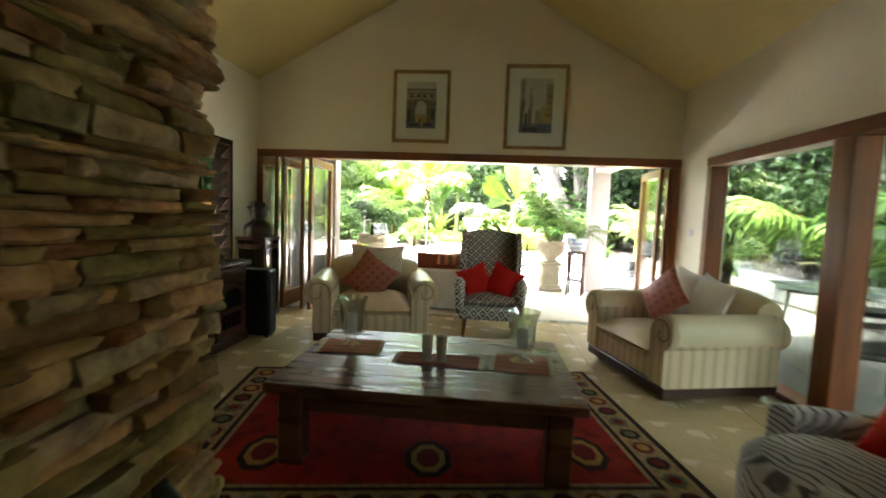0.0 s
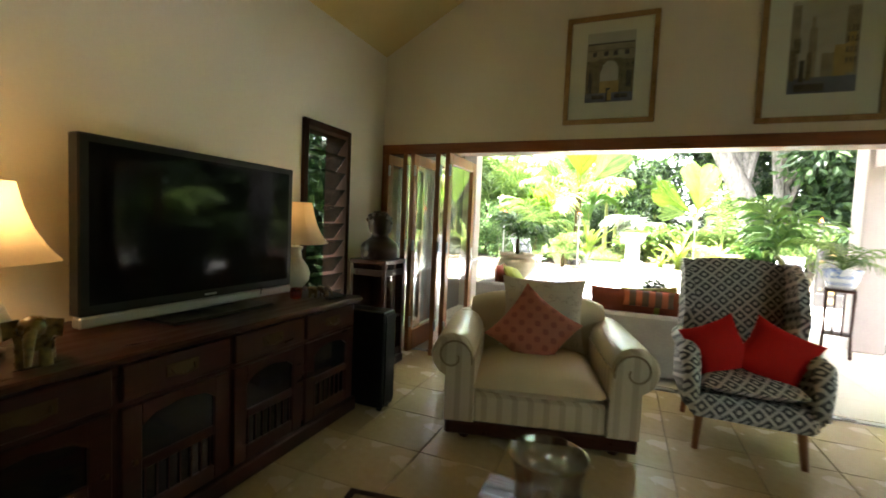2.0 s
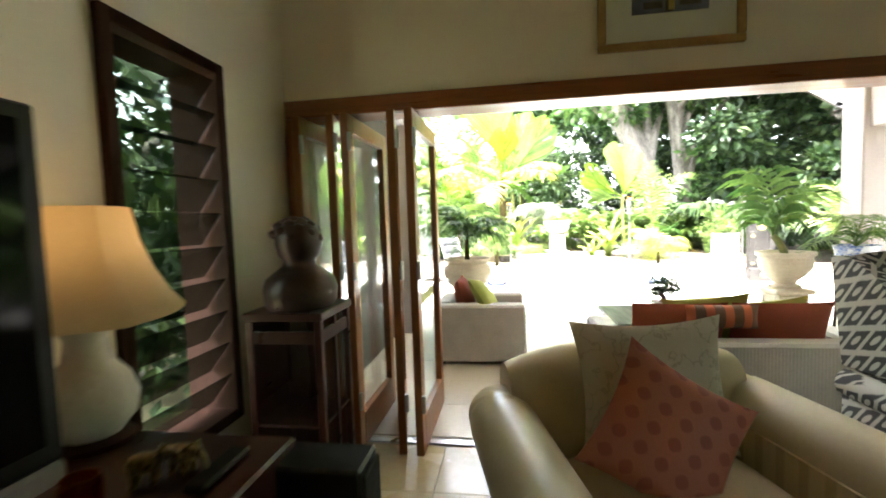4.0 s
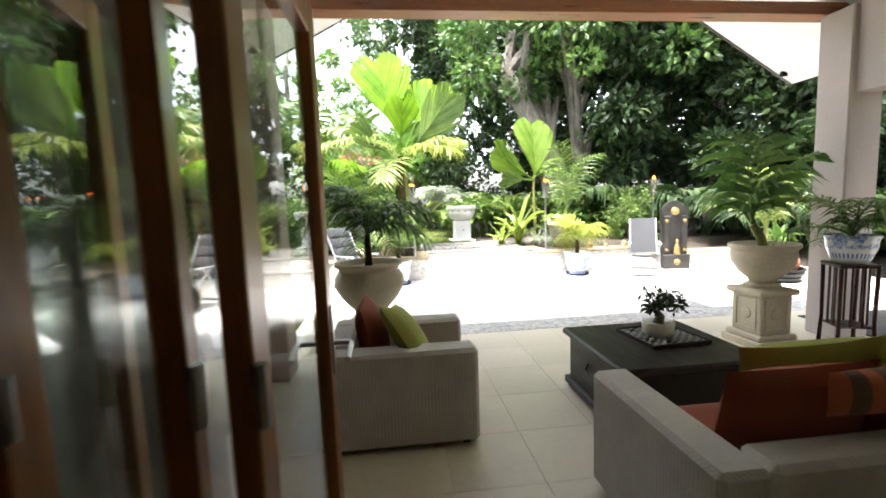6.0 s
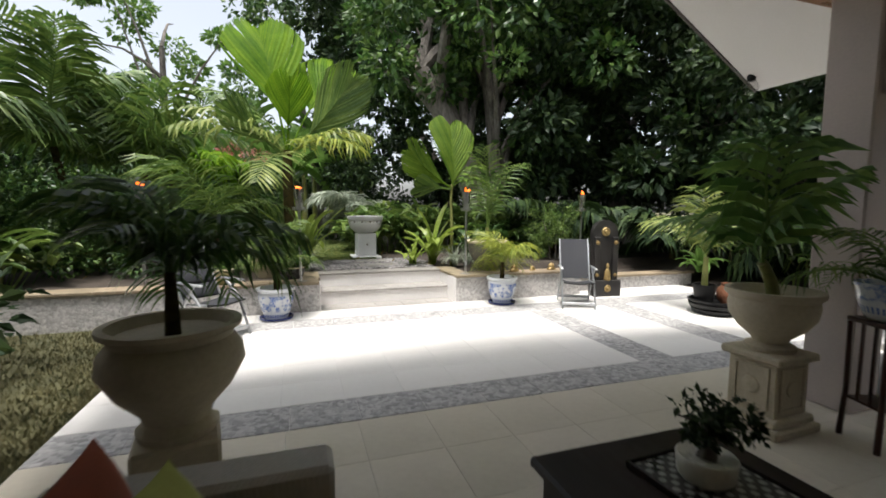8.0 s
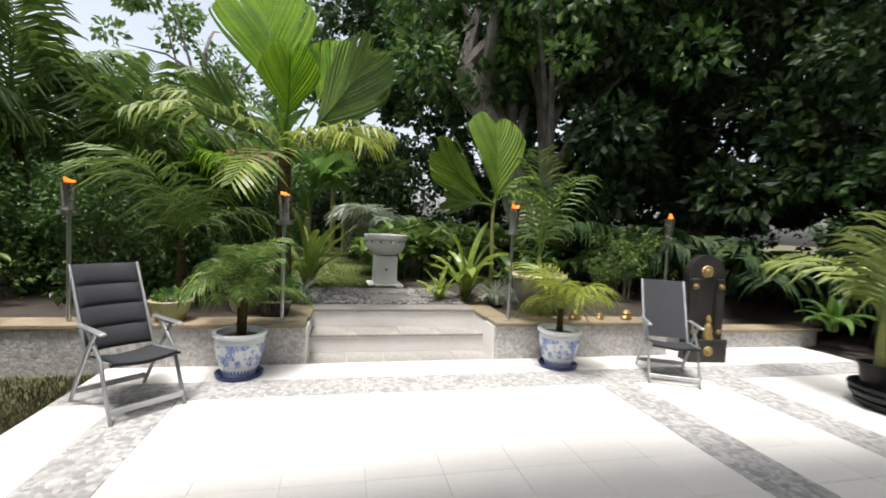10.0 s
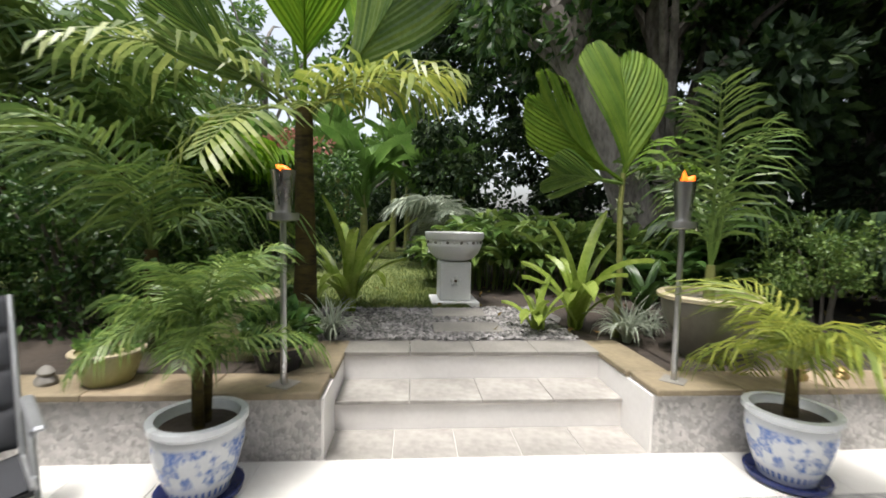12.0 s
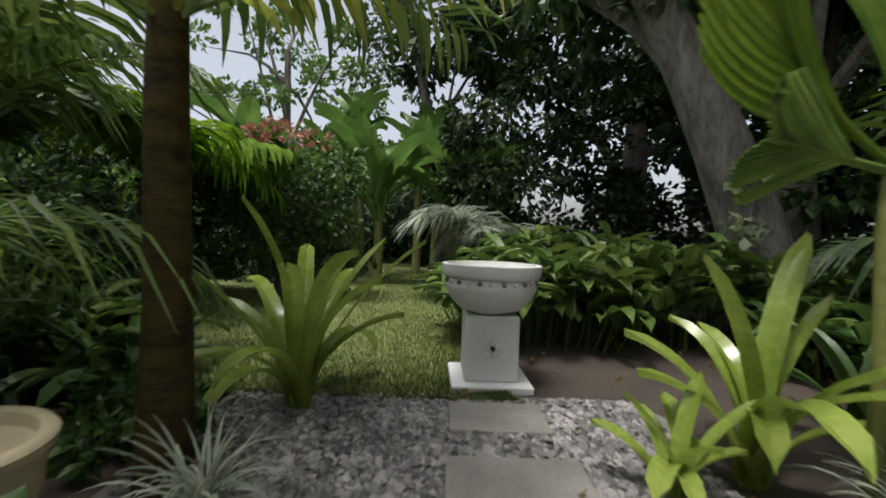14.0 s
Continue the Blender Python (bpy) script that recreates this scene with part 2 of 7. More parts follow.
riser_tile = material("white_riser_tile", (0.66, 0.64, 0.62), (0.76, 0.74, 0.72), 3.0, 0.5, fine=30, bump=0.1, objvar=0.03)
landing_tile = material("grey_landing_slab", (0.15, 0.14, 0.125), (0.25, 0.235, 0.21), 4.0, 0.75, fine=45, bump=0.3, objvar=0.08)
coping_stone = material("brown_sandstone_coping", (0.16, 0.125, 0.08), (0.30, 0.24, 0.155), 2.5, 0.7, fine=24, bump=0.3, objvar=0.1)


def pebbly(name, c1, c2, c3, scale, bump=0.5):
    mt = material(name, c1, c2, 3.0, 0.65, fine=30, bump=0)
    N, L = mt.node_tree.nodes, mt.node_tree.links
    bs = N["Principled BSDF"]
    tc, vo, cr = N.new("ShaderNodeTexCoord"), N.new("ShaderNodeTexVoronoi"), N.new("ShaderNodeValToRGB")
    vo.inputs["Scale"].default_value = scale
    nz, ad = N.new("ShaderNodeTexNoise"), N.new("ShaderNodeVectorMath")
    nz.inputs["Scale"].default_value, nz.inputs["Detail"].default_value = 30.0, 4.0
    L.new(tc.outputs["Object"], nz.inputs["Vector"])
    ad.operation = 'MULTIPLY_ADD'
    ad.inputs[1].default_value = (0.05, 0.05, 0.05)
    L.new(nz.outputs["Color"], ad.inputs[0])
    L.new(tc.outputs["Object"], ad.inputs[2])
    L.new(ad.outputs[0], vo.inputs["Vector"])
    hs = N.new("ShaderNodeSeparateColor")
    L.new(vo.outputs["Color"], hs.inputs[0])
    e = cr.color_ramp.elements
    e[0].color, e[1].color = (*c1, 1), (*c2, 1)
    k = e.new(0.5)
    k.color = (*c3, 1)
    L.new(hs.outputs[0], cr.inputs[0])
    L.new(cr.outputs[0], bs.inputs["Base Color"])
    bp = N.new("ShaderNodeBump")
    bp.inputs["Strength"].default_value, bp.inputs["Distance"].default_value = bump, 0.01
    bp.invert = True
    L.new(vo.outputs["Distance"], bp.inputs["Height"])
    L.new(bp.outputs[0], bs.inputs["Normal"])
    return mt


pebble_band = pebbly("pebble_wash_band", (0.24, 0.235, 0.23), (0.50, 0.49, 0.475), (0.37, 0.36, 0.35), 30)
pebble_wall = pebbly("pebble_wash_wall", (0.30, 0.29, 0.275), (0.54, 0.52, 0.50), (0.42, 0.405, 0.39), 36)
dirt = material("dark_garden_soil", (0.026, 0.019, 0.014), (0.062, 0.048, 0.036), 3, 0.95, fine=30, bump=0.8, bump_dist=0.02)
lawn_mat = material("lawn_turf", (0.08, 0.105, 0.025), (0.16, 0.19, 0.055), 2.2, 0.9, fine=120, bump=0.9, bump_dist=0.02)
dry_lawn = material("dry_lawn_turf", (0.06, 0.06, 0.024), (0.13, 0.12, 0.055), 3.0, 0.9, fine=120, bump=0.9, bump_dist=0.02)
gravel_mat = material("grey_gravel_bed", (0.10, 0.095, 0.09), (0.19, 0.18, 0.17), 10, 0.9, fine=80, bump=0.8, bump_dist=0.01)
stone_mat = material("stacked_sandstone", (0.20, 0.11, 0.042), (0.62, 0.40, 0.17), 7.0, 0.75, fine=34, bump=1.0, bump_dist=0.02, objvar=0.35)
stone_grey = material("stacked_grey_brown_stone", (0.18, 0.118, 0.062), (0.54, 0.39, 0.21), 9.0, 0.8, fine=40, bump=1.0, bump_dist=0.02, objvar=0.3)
stone_rust = material("stacked_rusty_stone", (0.15, 0.06, 0.022), (0.42, 0.21, 0.075), 8.0, 0.75, fine=36, bump=1.0, bump_dist=0.02, objvar=0.3)
mortar = material("dark_stone_backing", (0.09, 0.06, 0.035), (0.15, 0.10, 0.06), 8, 0.95)
clear_glass = glassy("window_glass", graze=0.7)
tinted_glass = glassy("tinted_window_glass", (0.62, 0.66, 0.62))
louvre_glass = glassy("dark_louvre_glass", (0.40, 0.44, 0.40), 0.0, 1.3, 0.0, 0.25)
steel = material("brushed_steel", (0.42, 0.42, 0.42), (0.55, 0.55, 0.55), 6, 0.32, metal=1.0, fine=80, bump=0.05, stretch=(1, 1, 0.2))
black_plastic = material("black_plastic", (0.006, 0.006, 0.006), (0.012, 0.012, 0.012), 8, 0.4, bump=0.05, spec=0.25)
white_stone = material("white_cast_stone", (0.62, 0.62, 0.62), (0.74, 0.74, 0.73), 4, 0.7, fine=50, bump=0.25)
bark = material("grey_bark", (0.07, 0.06, 0.05), (0.25, 0.225, 0.195), 5, 0.9, fine=20, bump=1.0, bump_dist=0.03, stretch=(1, 1, 0.35))
palm_bark = material("dark_palm_trunk", (0.013, 0.009, 0.005), (0.065, 0.052, 0.014), 7, 0.85, fine=18, bump=0.8, bump_dist=0.01, stretch=(1, 1, 3), spec=0.15)
green_stem = material("green_palm_stem", (0.11, 0.13, 0.03), (0.20, 0.20, 0.06), 5, 0.5, fine=18, bump=0.3, stretch=(1, 1, 3))
leaf_palm = leafy("palm_leaf", (0.065, 0.12, 0.022), (0.15, 0.23, 0.055))
leaf_yellow = leafy("yellowing_palm_leaf", (0.16, 0.22, 0.03), (0.32, 0.36, 0.075), translucent=0.4)
leaf_lime = leafy("lime_palm_leaf", (0.085, 0.175, 0.010), (0.17, 0.30, 0.022), var=0.2, rough=0.6, translucent=0.5, spec=0.12)
leaf_fan = leafy("broad_fan_leaf", (0.07, 0.13, 0.012), (0.145, 0.23, 0.03), var=0.2, rough=0.6, translucent=0.4, spec=0.15)
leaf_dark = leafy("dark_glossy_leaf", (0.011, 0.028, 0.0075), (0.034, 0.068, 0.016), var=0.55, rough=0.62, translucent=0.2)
leaf_mid = leafy("mid_green_leaf", (0.03, 0.07, 0.015), (0.07, 0.14, 0.03), var=0.45)
leaf_light = leafy("light_green_leaf", (0.07, 0.15, 0.03), (0.15, 0.26, 0.06), var=0.35, translucent=0.4)
leaf_grey = leafy("pale_striped_grass", (0.20, 0.24, 0.17), (0.38, 0.42, 0.34), var=0.3)
leaf_brom = leafy("bromeliad_leaf", (0.15, 0.23, 0.03), (0.32, 0.40, 0.09), var=0.2, rough=0.25, translucent=0.4)
leaf_fresh = leafy("pale_fresh_palm_leaf", (0.13, 0.18, 0.045), (0.27, 0.33, 0.10), translucent=0.4)
leaf_red = leafy("red_flower", (0.30, 0.09, 0.07), (0.46, 0.22, 0.17), var=0.3)

# ---- the house: floors, walls, roof ----
XL, XR, YN, YS = -2.95, 2.30, 5.47, -3.2      # living room's inner faces
RX, RZ = -0.3, 4.36                            # ridge


def roof_z(x):
    return RZ + (x - RX) * (RZ - 2.92) / (RX - XL) if x < RX else RZ - (x - RX) * (RZ - 2.81) / (XR - RX)


ground = solid("ground", Geo().grid(lambda a, b: ((a - 0.5) * 400, (b - 0.5) * 400, -0.06), 8, 8), dry_lawn, "dry mown grass around the house", "ground")
floor = solid("floor", Geo().box((XL - 0.2, YS - 0.2, -0.2), (XR + 0.2, YN + 0.12, -0.006)), grout, "cream tiled living room floor", "floor")
patio_floor = solid("patio_floor", Geo().box((-3.07, YN + 0.12, -0.2), (3.9, 9.0, -0.006)), grout_out, "pale tiled floor of the covered patio", "floor")
terrace = solid("terrace", Geo().box((-3.07, 9.0, -0.2), (5.1, 12.9, -0.006)), grout_out, "pale tiled terrace with pebble bands", "terrace")

wall_north = solid("wall_north", Geo().prism([(XL - 0.2, 2.05), (XR + 0.2, 2.05), (XR + 0.2, roof_z(XR + 0.2)), (RX, RZ), (XL - 0.2, roof_z(XL - 0.2))], 'y', YN, YN + 0.16), wall_paint, "cream painted gable wall above the folding doors", "wall")
WY0, WY1, WZ0, WZ1 = 4.25, 4.86, 0.45, 2.05
gw = Geo()
gw.box((XL - 0.2, YS, 0), (XL, WY0, 2.95)).box((XL - 0.2, WY1, 0), (XL, YN, 2.95))
gw.box((XL - 0.2, WY0, 0), (XL, WY1, WZ0)).box((XL - 0.2, WY0, WZ1), (XL, WY1, 2.95))
wall_west = solid("wall_west", gw, wall_paint, "cream painted wall behind the television", "wall")
gw = Geo()
gw.box((XR, 4.80, 0), (XR + 0.2, YN, 2.83)).box((XR, 0.2, 1.98), (XR + 0.2, 4.80, 2.83)).box((XR, YS, 0), (XR + 0.2, 0.2, 2.83))
wall_east = solid("wall_east", gw, wall_paint, "cream painted wall around the sliding window", "wall")
wall_south = solid("wall_south", Geo().prism([(XL - 0.2, 0), (XR + 0.2, 0), (XR + 0.2, roof_z(XR + 0.2)), (RX, RZ), (XL - 0.2, roof_z(XL - 0.2))], 'y', YS - 0.16, YS), wall_paint, "cream painted wall at the back of the room", "wall")
T = 0.12
ceil = Geo()
for e in (XL - 0.2, XR + 0.2):
    ceil.prism([(e, roof_z(e)), (RX, RZ), (RX, RZ + T), (e, roof_z(e) + T)], 'y', YS, YN + 0.16)
ceiling = solid("ceiling", ceil, ceiling_paint, "tan raked ceiling of the living room", "ceiling")
EL, ER, YE = -3.45, 2.72, 9.42
sof = Geo()
for e in (EL, ER):
    sof.prism([(e, roof_z(e)), (RX, RZ), (RX, RZ + T), (e, roof_z(e) + T)], 'y', YN + 0.16, YE)
soffit = solid("patio_ceiling", sof, soffit_paint, "white raked soffit over the patio", "ceiling")
rf = Geo()
for e in (EL - 0.1, ER + 0.1):
    rf.prism([(e, roof_z(e) + T), (RX, RZ + T), (RX, RZ + T + 0.08), (e, roof_z(e) + T + 0.08)], 'y', YS - 0.4, YE + 0.05)
roof = solid("roof", rf, roof_tile, "dark roof over the room and patio", "roof")
gut = Geo()
for e in (EL, ER):
    gut.prism([(e, roof_z(e) - 0.01), (RX, RZ - 0.01), (RX, RZ + 0.09), (e, roof_z(e) + 0.09)], 'y', YE + 0.003, YE + 0.03)
trim = solid("trim", gut, material("dark_barge_board", (0.03, 0.022, 0.018), (0.06, 0.045, 0.035), 4, 0.5), "dark timber barge board on the gable edge", "trim")

# patio posts and beams
for nm, x0, y0, x1, y1, zt in (("column_left", -3.10, 8.05, -2.80, 8.33, 2.84), ("column_right", 1.88, 8.02, 2.20, 8.32, 2.84)):
    solid(nm, Geo().box((x0, y0, 0), (x1, y1, zt), 0.012), mauve_render, "mauve-grey rendered patio column", "column")
bm_ = Geo().box((1.93, 5.64, 2.13), (2.16, 8.015, 3.0)).box((-3.06, 5.64, 2.45), (-2.84, 8.04, 2.95))
solid("beam_side", bm_, mauve_render, "mauve-grey rendered beam along the patio side", "beam")
solid("beam_tie", Geo().box((-3.08, 8.26, 2.845), (2.18, 8.44, 2.95), 0.006), red_wood_h, "timber tie beam across the patio", "beam")

solid("wall_patio", Geo().box((-3.20, 5.64, 0), (-3.0, 8.04, 2.44)), material("dark_stained_cladding", (0.035, 0.026, 0.02), (0.07, 0.052, 0.04), 4, 0.6, stretch=(6, 6, 0.6)), "dark stained side wall of the patio", "wall")
# roof on posts, added with none seen, to keep daylight off the sliding window
solid("verandah_roof", Geo().box((2.52, -3.2, 2.50), (4.7, 5.3, 2.60)).box((4.55, -3.0, -0.1), (4.68, -2.87, 2.50)).box((4.55, 5.1, -0.1), (4.68, 5.23, 2.50)), mauve_render, "added rendered shade roof over the side terrace", "roof")

# folding-door frame
fr = thing("door_frame", "red-brown timber frame of the wide folding door", "door frame", kind="structure")
part("header", Geo().box((XL + 0.004, YN - 0.03, 1.95), (XR - 0.004, YN + 0.18, 2.048), 0.006), red_wood_h, fr)
part("jamb", Geo().box((XL + 0.006, YN - 0.03, 0), (XL + 0.085, YN + 0.18, 1.949), 0.006), red_wood, fr)
part("jamb", Geo().box((XR - 0.085, YN - 0.03, 0), (XR - 0.006, YN + 0.18, 1.949), 0.006), red_wood, fr)
part("track", Geo().box((XL + 0.09, YN + 0.04, -0.004), (XR - 0.09, YN + 0.09, 0.004)), steel, fr, "metal floor track")


def door_leaf(label, x, y0, y1, ang, handle=False, at_far=True):
    """A glazed timber leaf whose hinged edge is at (x, y0), running y1 - y0 long, turned by ang."""
    d = thing("folding_door", label, "door", (x, y0, 0.012), ang, "folding door leaves")
    w, h, t, s = y1 - y0, 1.93, 0.022, 0.085
    part("stile", Geo().box((-t, 0, 0), (t, s, h), 0.004), red_wood, d)
    part("stile", Geo().box((-t, w - s, 0), (t, w, h), 0.004), red_wood, d)
    part("rail", Geo().box((-t, s, h - 0.1), (t, w - s, h), 0.004), red_wood, d)
    part("rail", Geo().box((-t, s, 0), (t, w - s, 0.2), 0.004), red_wood, d)
    part("pane", Geo().box((-0.004, s - 0.01, 0.19), (0.004, w - s + 0.01, h - 0.09)), clear_glass, d).visible_shadow = False
    for z in (0.25, 1.0, 1.72):
        part("hinge", Geo().lathe([(0.012, 0), (0.012, 0.1)], (t + 0.008, 0.0, z), 8), steel, d, "steel hinge")
    if handle:
        for s2 in (-1, 1):
            hn = part("handle_plate", Geo().box((s2 * t - 0.006, w - 0.06, 0.80), (s2 * t + 0.006, w - 0.025, 1.02), 0.003), steel, d, "brushed steel lever plate")
            part("lever", Geo().tube([(s2 * t, w - 0.042, 0.9), (s2 * (t + 0.055), w - 0.042, 0.9), (s2 * (t + 0.062), w - 0.06, 0.9), (s2 * (t + 0.06), w - 0.16, 0.885)], 0.009, 8), steel, hn, "curved steel lever", True)
    return d


lab = "red-brown timber and glass folding door leaf, folded open"
door_leaf(lab, -2.84, 5.36, 6.10, -2)
door_leaf(lab, -2.64, 5.36, 6.10, 11)
door_leaf(lab, -2.56, 5.36, 6.10, -1)
door_leaf(lab, -2.29, 5.35, 6.09, 13)
door_leaf("red-brown glazed door leaf standing open with a steel lever", -2.19, 5.34, 6.10, -0.5, True)
door_leaf(lab, 2.10, 5.50, 6.25, -3)
door_leaf(lab, 2.20, 5.50, 6.25, 1)

# sliding window in the east wall
wn = thing("window_1", "large timber-framed sliding window to the garden", "window", kind="structure")
part("window_frame", Geo().box((XR - 0.03, 0.2, 1.88), (XR + 0.14, 4.80, 1.978), 0.005), material("timber_along_wall", (0.13, 0.038, 0.010), (0.25, 0.078, 0.020), 2.0, 0.45, fine=14, stretch=(9, 0.8, 9), bump=0.15, spec=0.3), wn)
for y0, y1 in ((4.70, 4.795), (2.97, 3.15), (0.21, 0.30)):
    part("mullion", Geo().box((XR - 0.028, y0, 0.05), (XR + 0.138, y1, 1.879), 0.005), window_wood, wn)
part("window_sill", Geo().box((XR - 0.03, 0.2, 0.001), (XR + 0.14, 4.79, 0.05), 0.005), bpy.data.materials["timber_along_wall"], wn)
for y0, y1 in ((3.15, 4.70), (0.30, 2.97)):
    part("pane", Geo().box((XR + 0.115, y0 - 0.01, 0.045), (XR + 0.123, y1 + 0.01, 1.885)), tinted_glass, wn).visible_shadow = False

# louvre window in the west wall
dk = material("dark_stained_frame", (0.02, 0.009, 0.006), (0.045, 0.02, 0.012), 3, 0.75, stretch=(6, 6, 1), spec=0.12)
wl = thing("window_2", "dark-framed louvre window with glass blades", "window", kind="structure")
for a, b in (((XL - 0.21, WY0, WZ0), (XL + 0.03, WY0 + 0.05, WZ1)), ((XL - 0.21, WY1 - 0.05, WZ0), (XL + 0.03, WY1, WZ1)), ((XL - 0.21, WY0 + 0.05, WZ1 - 0.05), (XL + 0.03, WY1 - 0.05, WZ1)), ((XL - 0.21, WY0 + 0.05, WZ0), (XL + 0.03, WY1 - 0.05, WZ0 + 0.05))):
    part("window_frame", Geo().box(a, b, 0.004), dk, wl)
blade = Geo().box((-0.003, WY0 + 0.06, -0.085), (0.003, WY1 - 0.06, 0.085)).mesh("louvre_blade")
for i in range(10):
    b = part("louvre_blade", blade, louvre_glass, wl)
    b.matrix_local = pose(XL - 0.035, 0, WZ0 + 0.15 + i * 0.145, 0, 38, 0)
    b.visible_shadow = False

# stone fireplace wall
chimney = solid("stone_chimney", Geo().box((-2.3, -1.6, 0), (-0.86, 1.16, 3.6)), mortar, "stacked brown sandstone chimney wall", "chimney")

# ---- steps and retaining wall ----
SX0, SX1, WYF, ZG = -1.37, 0.58, 12.2, 0.40
rw = Geo().box((-9, WYF, -0.2), (SX0 - 0.004, WYF + 0.3, ZG - 0.04)).box((SX1 + 0.004, WYF, -0.2), (2.75, WYF + 0.3, ZG - 0.04)).box((2.76, WYF + 0.25, -0.2), (5.4, WYF + 0.5, 0.2))
rw.box((SX0 - 0.2, WYF + 0.3, -0.2), (SX0 - 0.004, 12.93, ZG - 0.04)).box((SX1 + 0.004, WYF + 0.3, -0.2), (SX1 + 0.2, 12.93, ZG - 0.04))
retaining_wall = solid("retaining_wall", rw, pebble_wall, "low pebble-washed retaining wall of the garden bed", "wall")
solid("step_cheek", Geo().box((SX0 - 0.003, WYF + 0.004, -0.1), (SX0 + 0.012, 12.95, ZG - 0.045)).box((SX1 - 0.012, WYF + 0.004, -0.1), (SX1 + 0.003, 12.95, ZG - 0.045)), riser_tile, "white tiled cheek beside the garden steps", "wall")
steps = solid("garden_steps", Geo().box((SX0 + 0.013, 12.56, -0.1), (SX1 - 0.013, 13.2, 0.172)).box((SX0 + 0.013, 12.94, 0.172), (SX1 - 0.013, 13.24, 0.372)), riser_tile, "garden steps with white risers and stained treads", "steps")

# upper garden ground: soil, gravel and lawn
def soil_z(x, y):
    return ZG - 0.018 + 0.05 * noise.noise((x * 0.5, y * 0.5, 0)) * min(1, max(0, (y - 14) / 3))


bed = Geo().grid(lambda a, b: (-45 + 90 * a, 12.46 + 60 * b * b, soil_z(-45 + 90 * a, 12.46 + 60 * b * b) if not 2.9 < -45 + 90 * a < 5.5 or b > 0.12 else 0.2), 90, 60)
keep = Geo()
keep.v = bed.v
keep.f = [f for f in bed.f if not (bed.v[f[0]][1] < 13.1 and bed.v[f[0]][0] > -2.1 and bed.v[f[1]][0] < 1.1)]
garden_bed = solid("garden_bed", keep, dirt, "dark soil of the raised garden bed", "ground")
fill = Geo().box((SX1 + 0.02, 12.90, 0.0), (SX1 + 0.21, 13.3, ZG - 0.032)).box((SX0 - 0.21, 12.90, 0.0), (SX0 - 0.02, 13.3, ZG - 0.032))
fill.box((SX1 + 0.2, WYF + 0.3, 0.0), (1.6, 13.6, ZG - 0.028)).box((-2.6, WYF + 0.3, 0.0), (SX0 - 0.2, 13.6, ZG - 0.028)).box((SX0 - 0.19, 13.21, 0.0), (SX1 + 0.19, 13.6, ZG - 0.03))
solid("bed_edge", fill, dirt, "soil behind the retaining wall", "ground")


def lawn_shape(a, b):
    y = 14.45 + 13 * b
    x1 = -0.25 - 0.25 * math.sin(y * 1.3) - max(0, y - 17) * 0.12
    x0 = -7.5
    x = x0 + (x1 - x0) * a
    return (x, y, max(soil_z(x, y) + 0.012, ZG + 0.012))


lawn = solid("lawn", Geo().grid(lawn_shape, 30, 40), lawn_mat, "short green lawn beyond the gravel path", "lawn")


def gravel_shape(a, b):
    y = 13.22 + 1.35 * b
    return (-2.0 + (2.55 + 0.12 * math.sin(y * 5)) * a, y, ZG + 0.004 + 0.012 * noise.noise((a * 9, b * 6, 3)))


gravel = solid("gravel", Geo().grid(gravel_shape, 24, 14), gravel_mat, "grey gravel between the stepping slabs", "gravel")
bank = solid("side_bank", Geo().grid(lambda a, b: (5.1 + 14 * a, -12 + 25 * b, -0.03 + 0.4 * min(1, a * 3)), 14, 20), dirt, "dark planted bank beside the terrace", "ground")

# ---- plants ----
rnd = random.Random(7)


def frond_geo(length, n=26, droop=0.9, leaf=0.34, width=0.028, vee=0.5, seed=1, hang=0.75):
    """A feather palm frond along +y from the origin, rising and then drooping."""
    r, g, pts = random.Random(seed), Geo(), []
    for i in range(13):
        t = i / 12
        ang = 0.95 - droop * 1.6 * t
        pts.append((0.0, 0.0, 0.0) if not i else (pts[-1][0] + 0.01 * r.uniform(-1, 1), pts[-1][1] + length / 12 * math.cos(ang), pts[-1][2] + length / 12 * math.sin(ang)))
    g.tube(pts, [0.012 * (1 - 0.8 * i / 12) * max(1, length) for i in range(13)], 5)
    for i in range(n):
        t = 0.16 + 0.84 * i / (n - 1)
        k = min(11, int(t * 12))
        p = Vector(pts[k]).lerp(Vector(pts[k + 1]), t * 12 - k)
        d = (Vector(pts[k + 1]) - Vector(pts[k])).normalized()
        up = Vector((1, 0, 0)).cross(d)
        ll = leaf * (0.45 + 1.1 * math.sin(math.pi * min(1, 0.12 + 0.86 * t)) ** 0.7) * r.uniform(0.85, 1.1)
        for s in (-1, 1):
            out = (Vector((s, 0, 0)) * 0.9 + d * (0.3 + 0.55 * t) + up * (vee * r.uniform(0.55, 1.15) * (1 - 0.4 * t)) + Vector((r.uniform(-1, 1), r.uniform(-1, 1), r.uniform(-1, 1))) * 0.07).normalized()
            sag = hang * ll * r.uniform(0.6, 1.3)
            m1 = p + out * ll * 0.4 + Vector((0, 0, -0.08 * sag))
            m2 = p + out * ll * 0.74 + Vector((0, 0, -0.42 * sag))
            e = p + out * ll * 0.98 + Vector((0, 0, -sag))
            w = d * width * r.uniform(0.8, 1.2)
            g.add([p - w * 0.35, p + w * 0.35, m1 + w, m1 - w, m2 + w * 0.8, m2 - w * 0.8, e], [(0, 1, 2, 3), (3, 2, 4, 5), (5, 4, 6)])
    return g


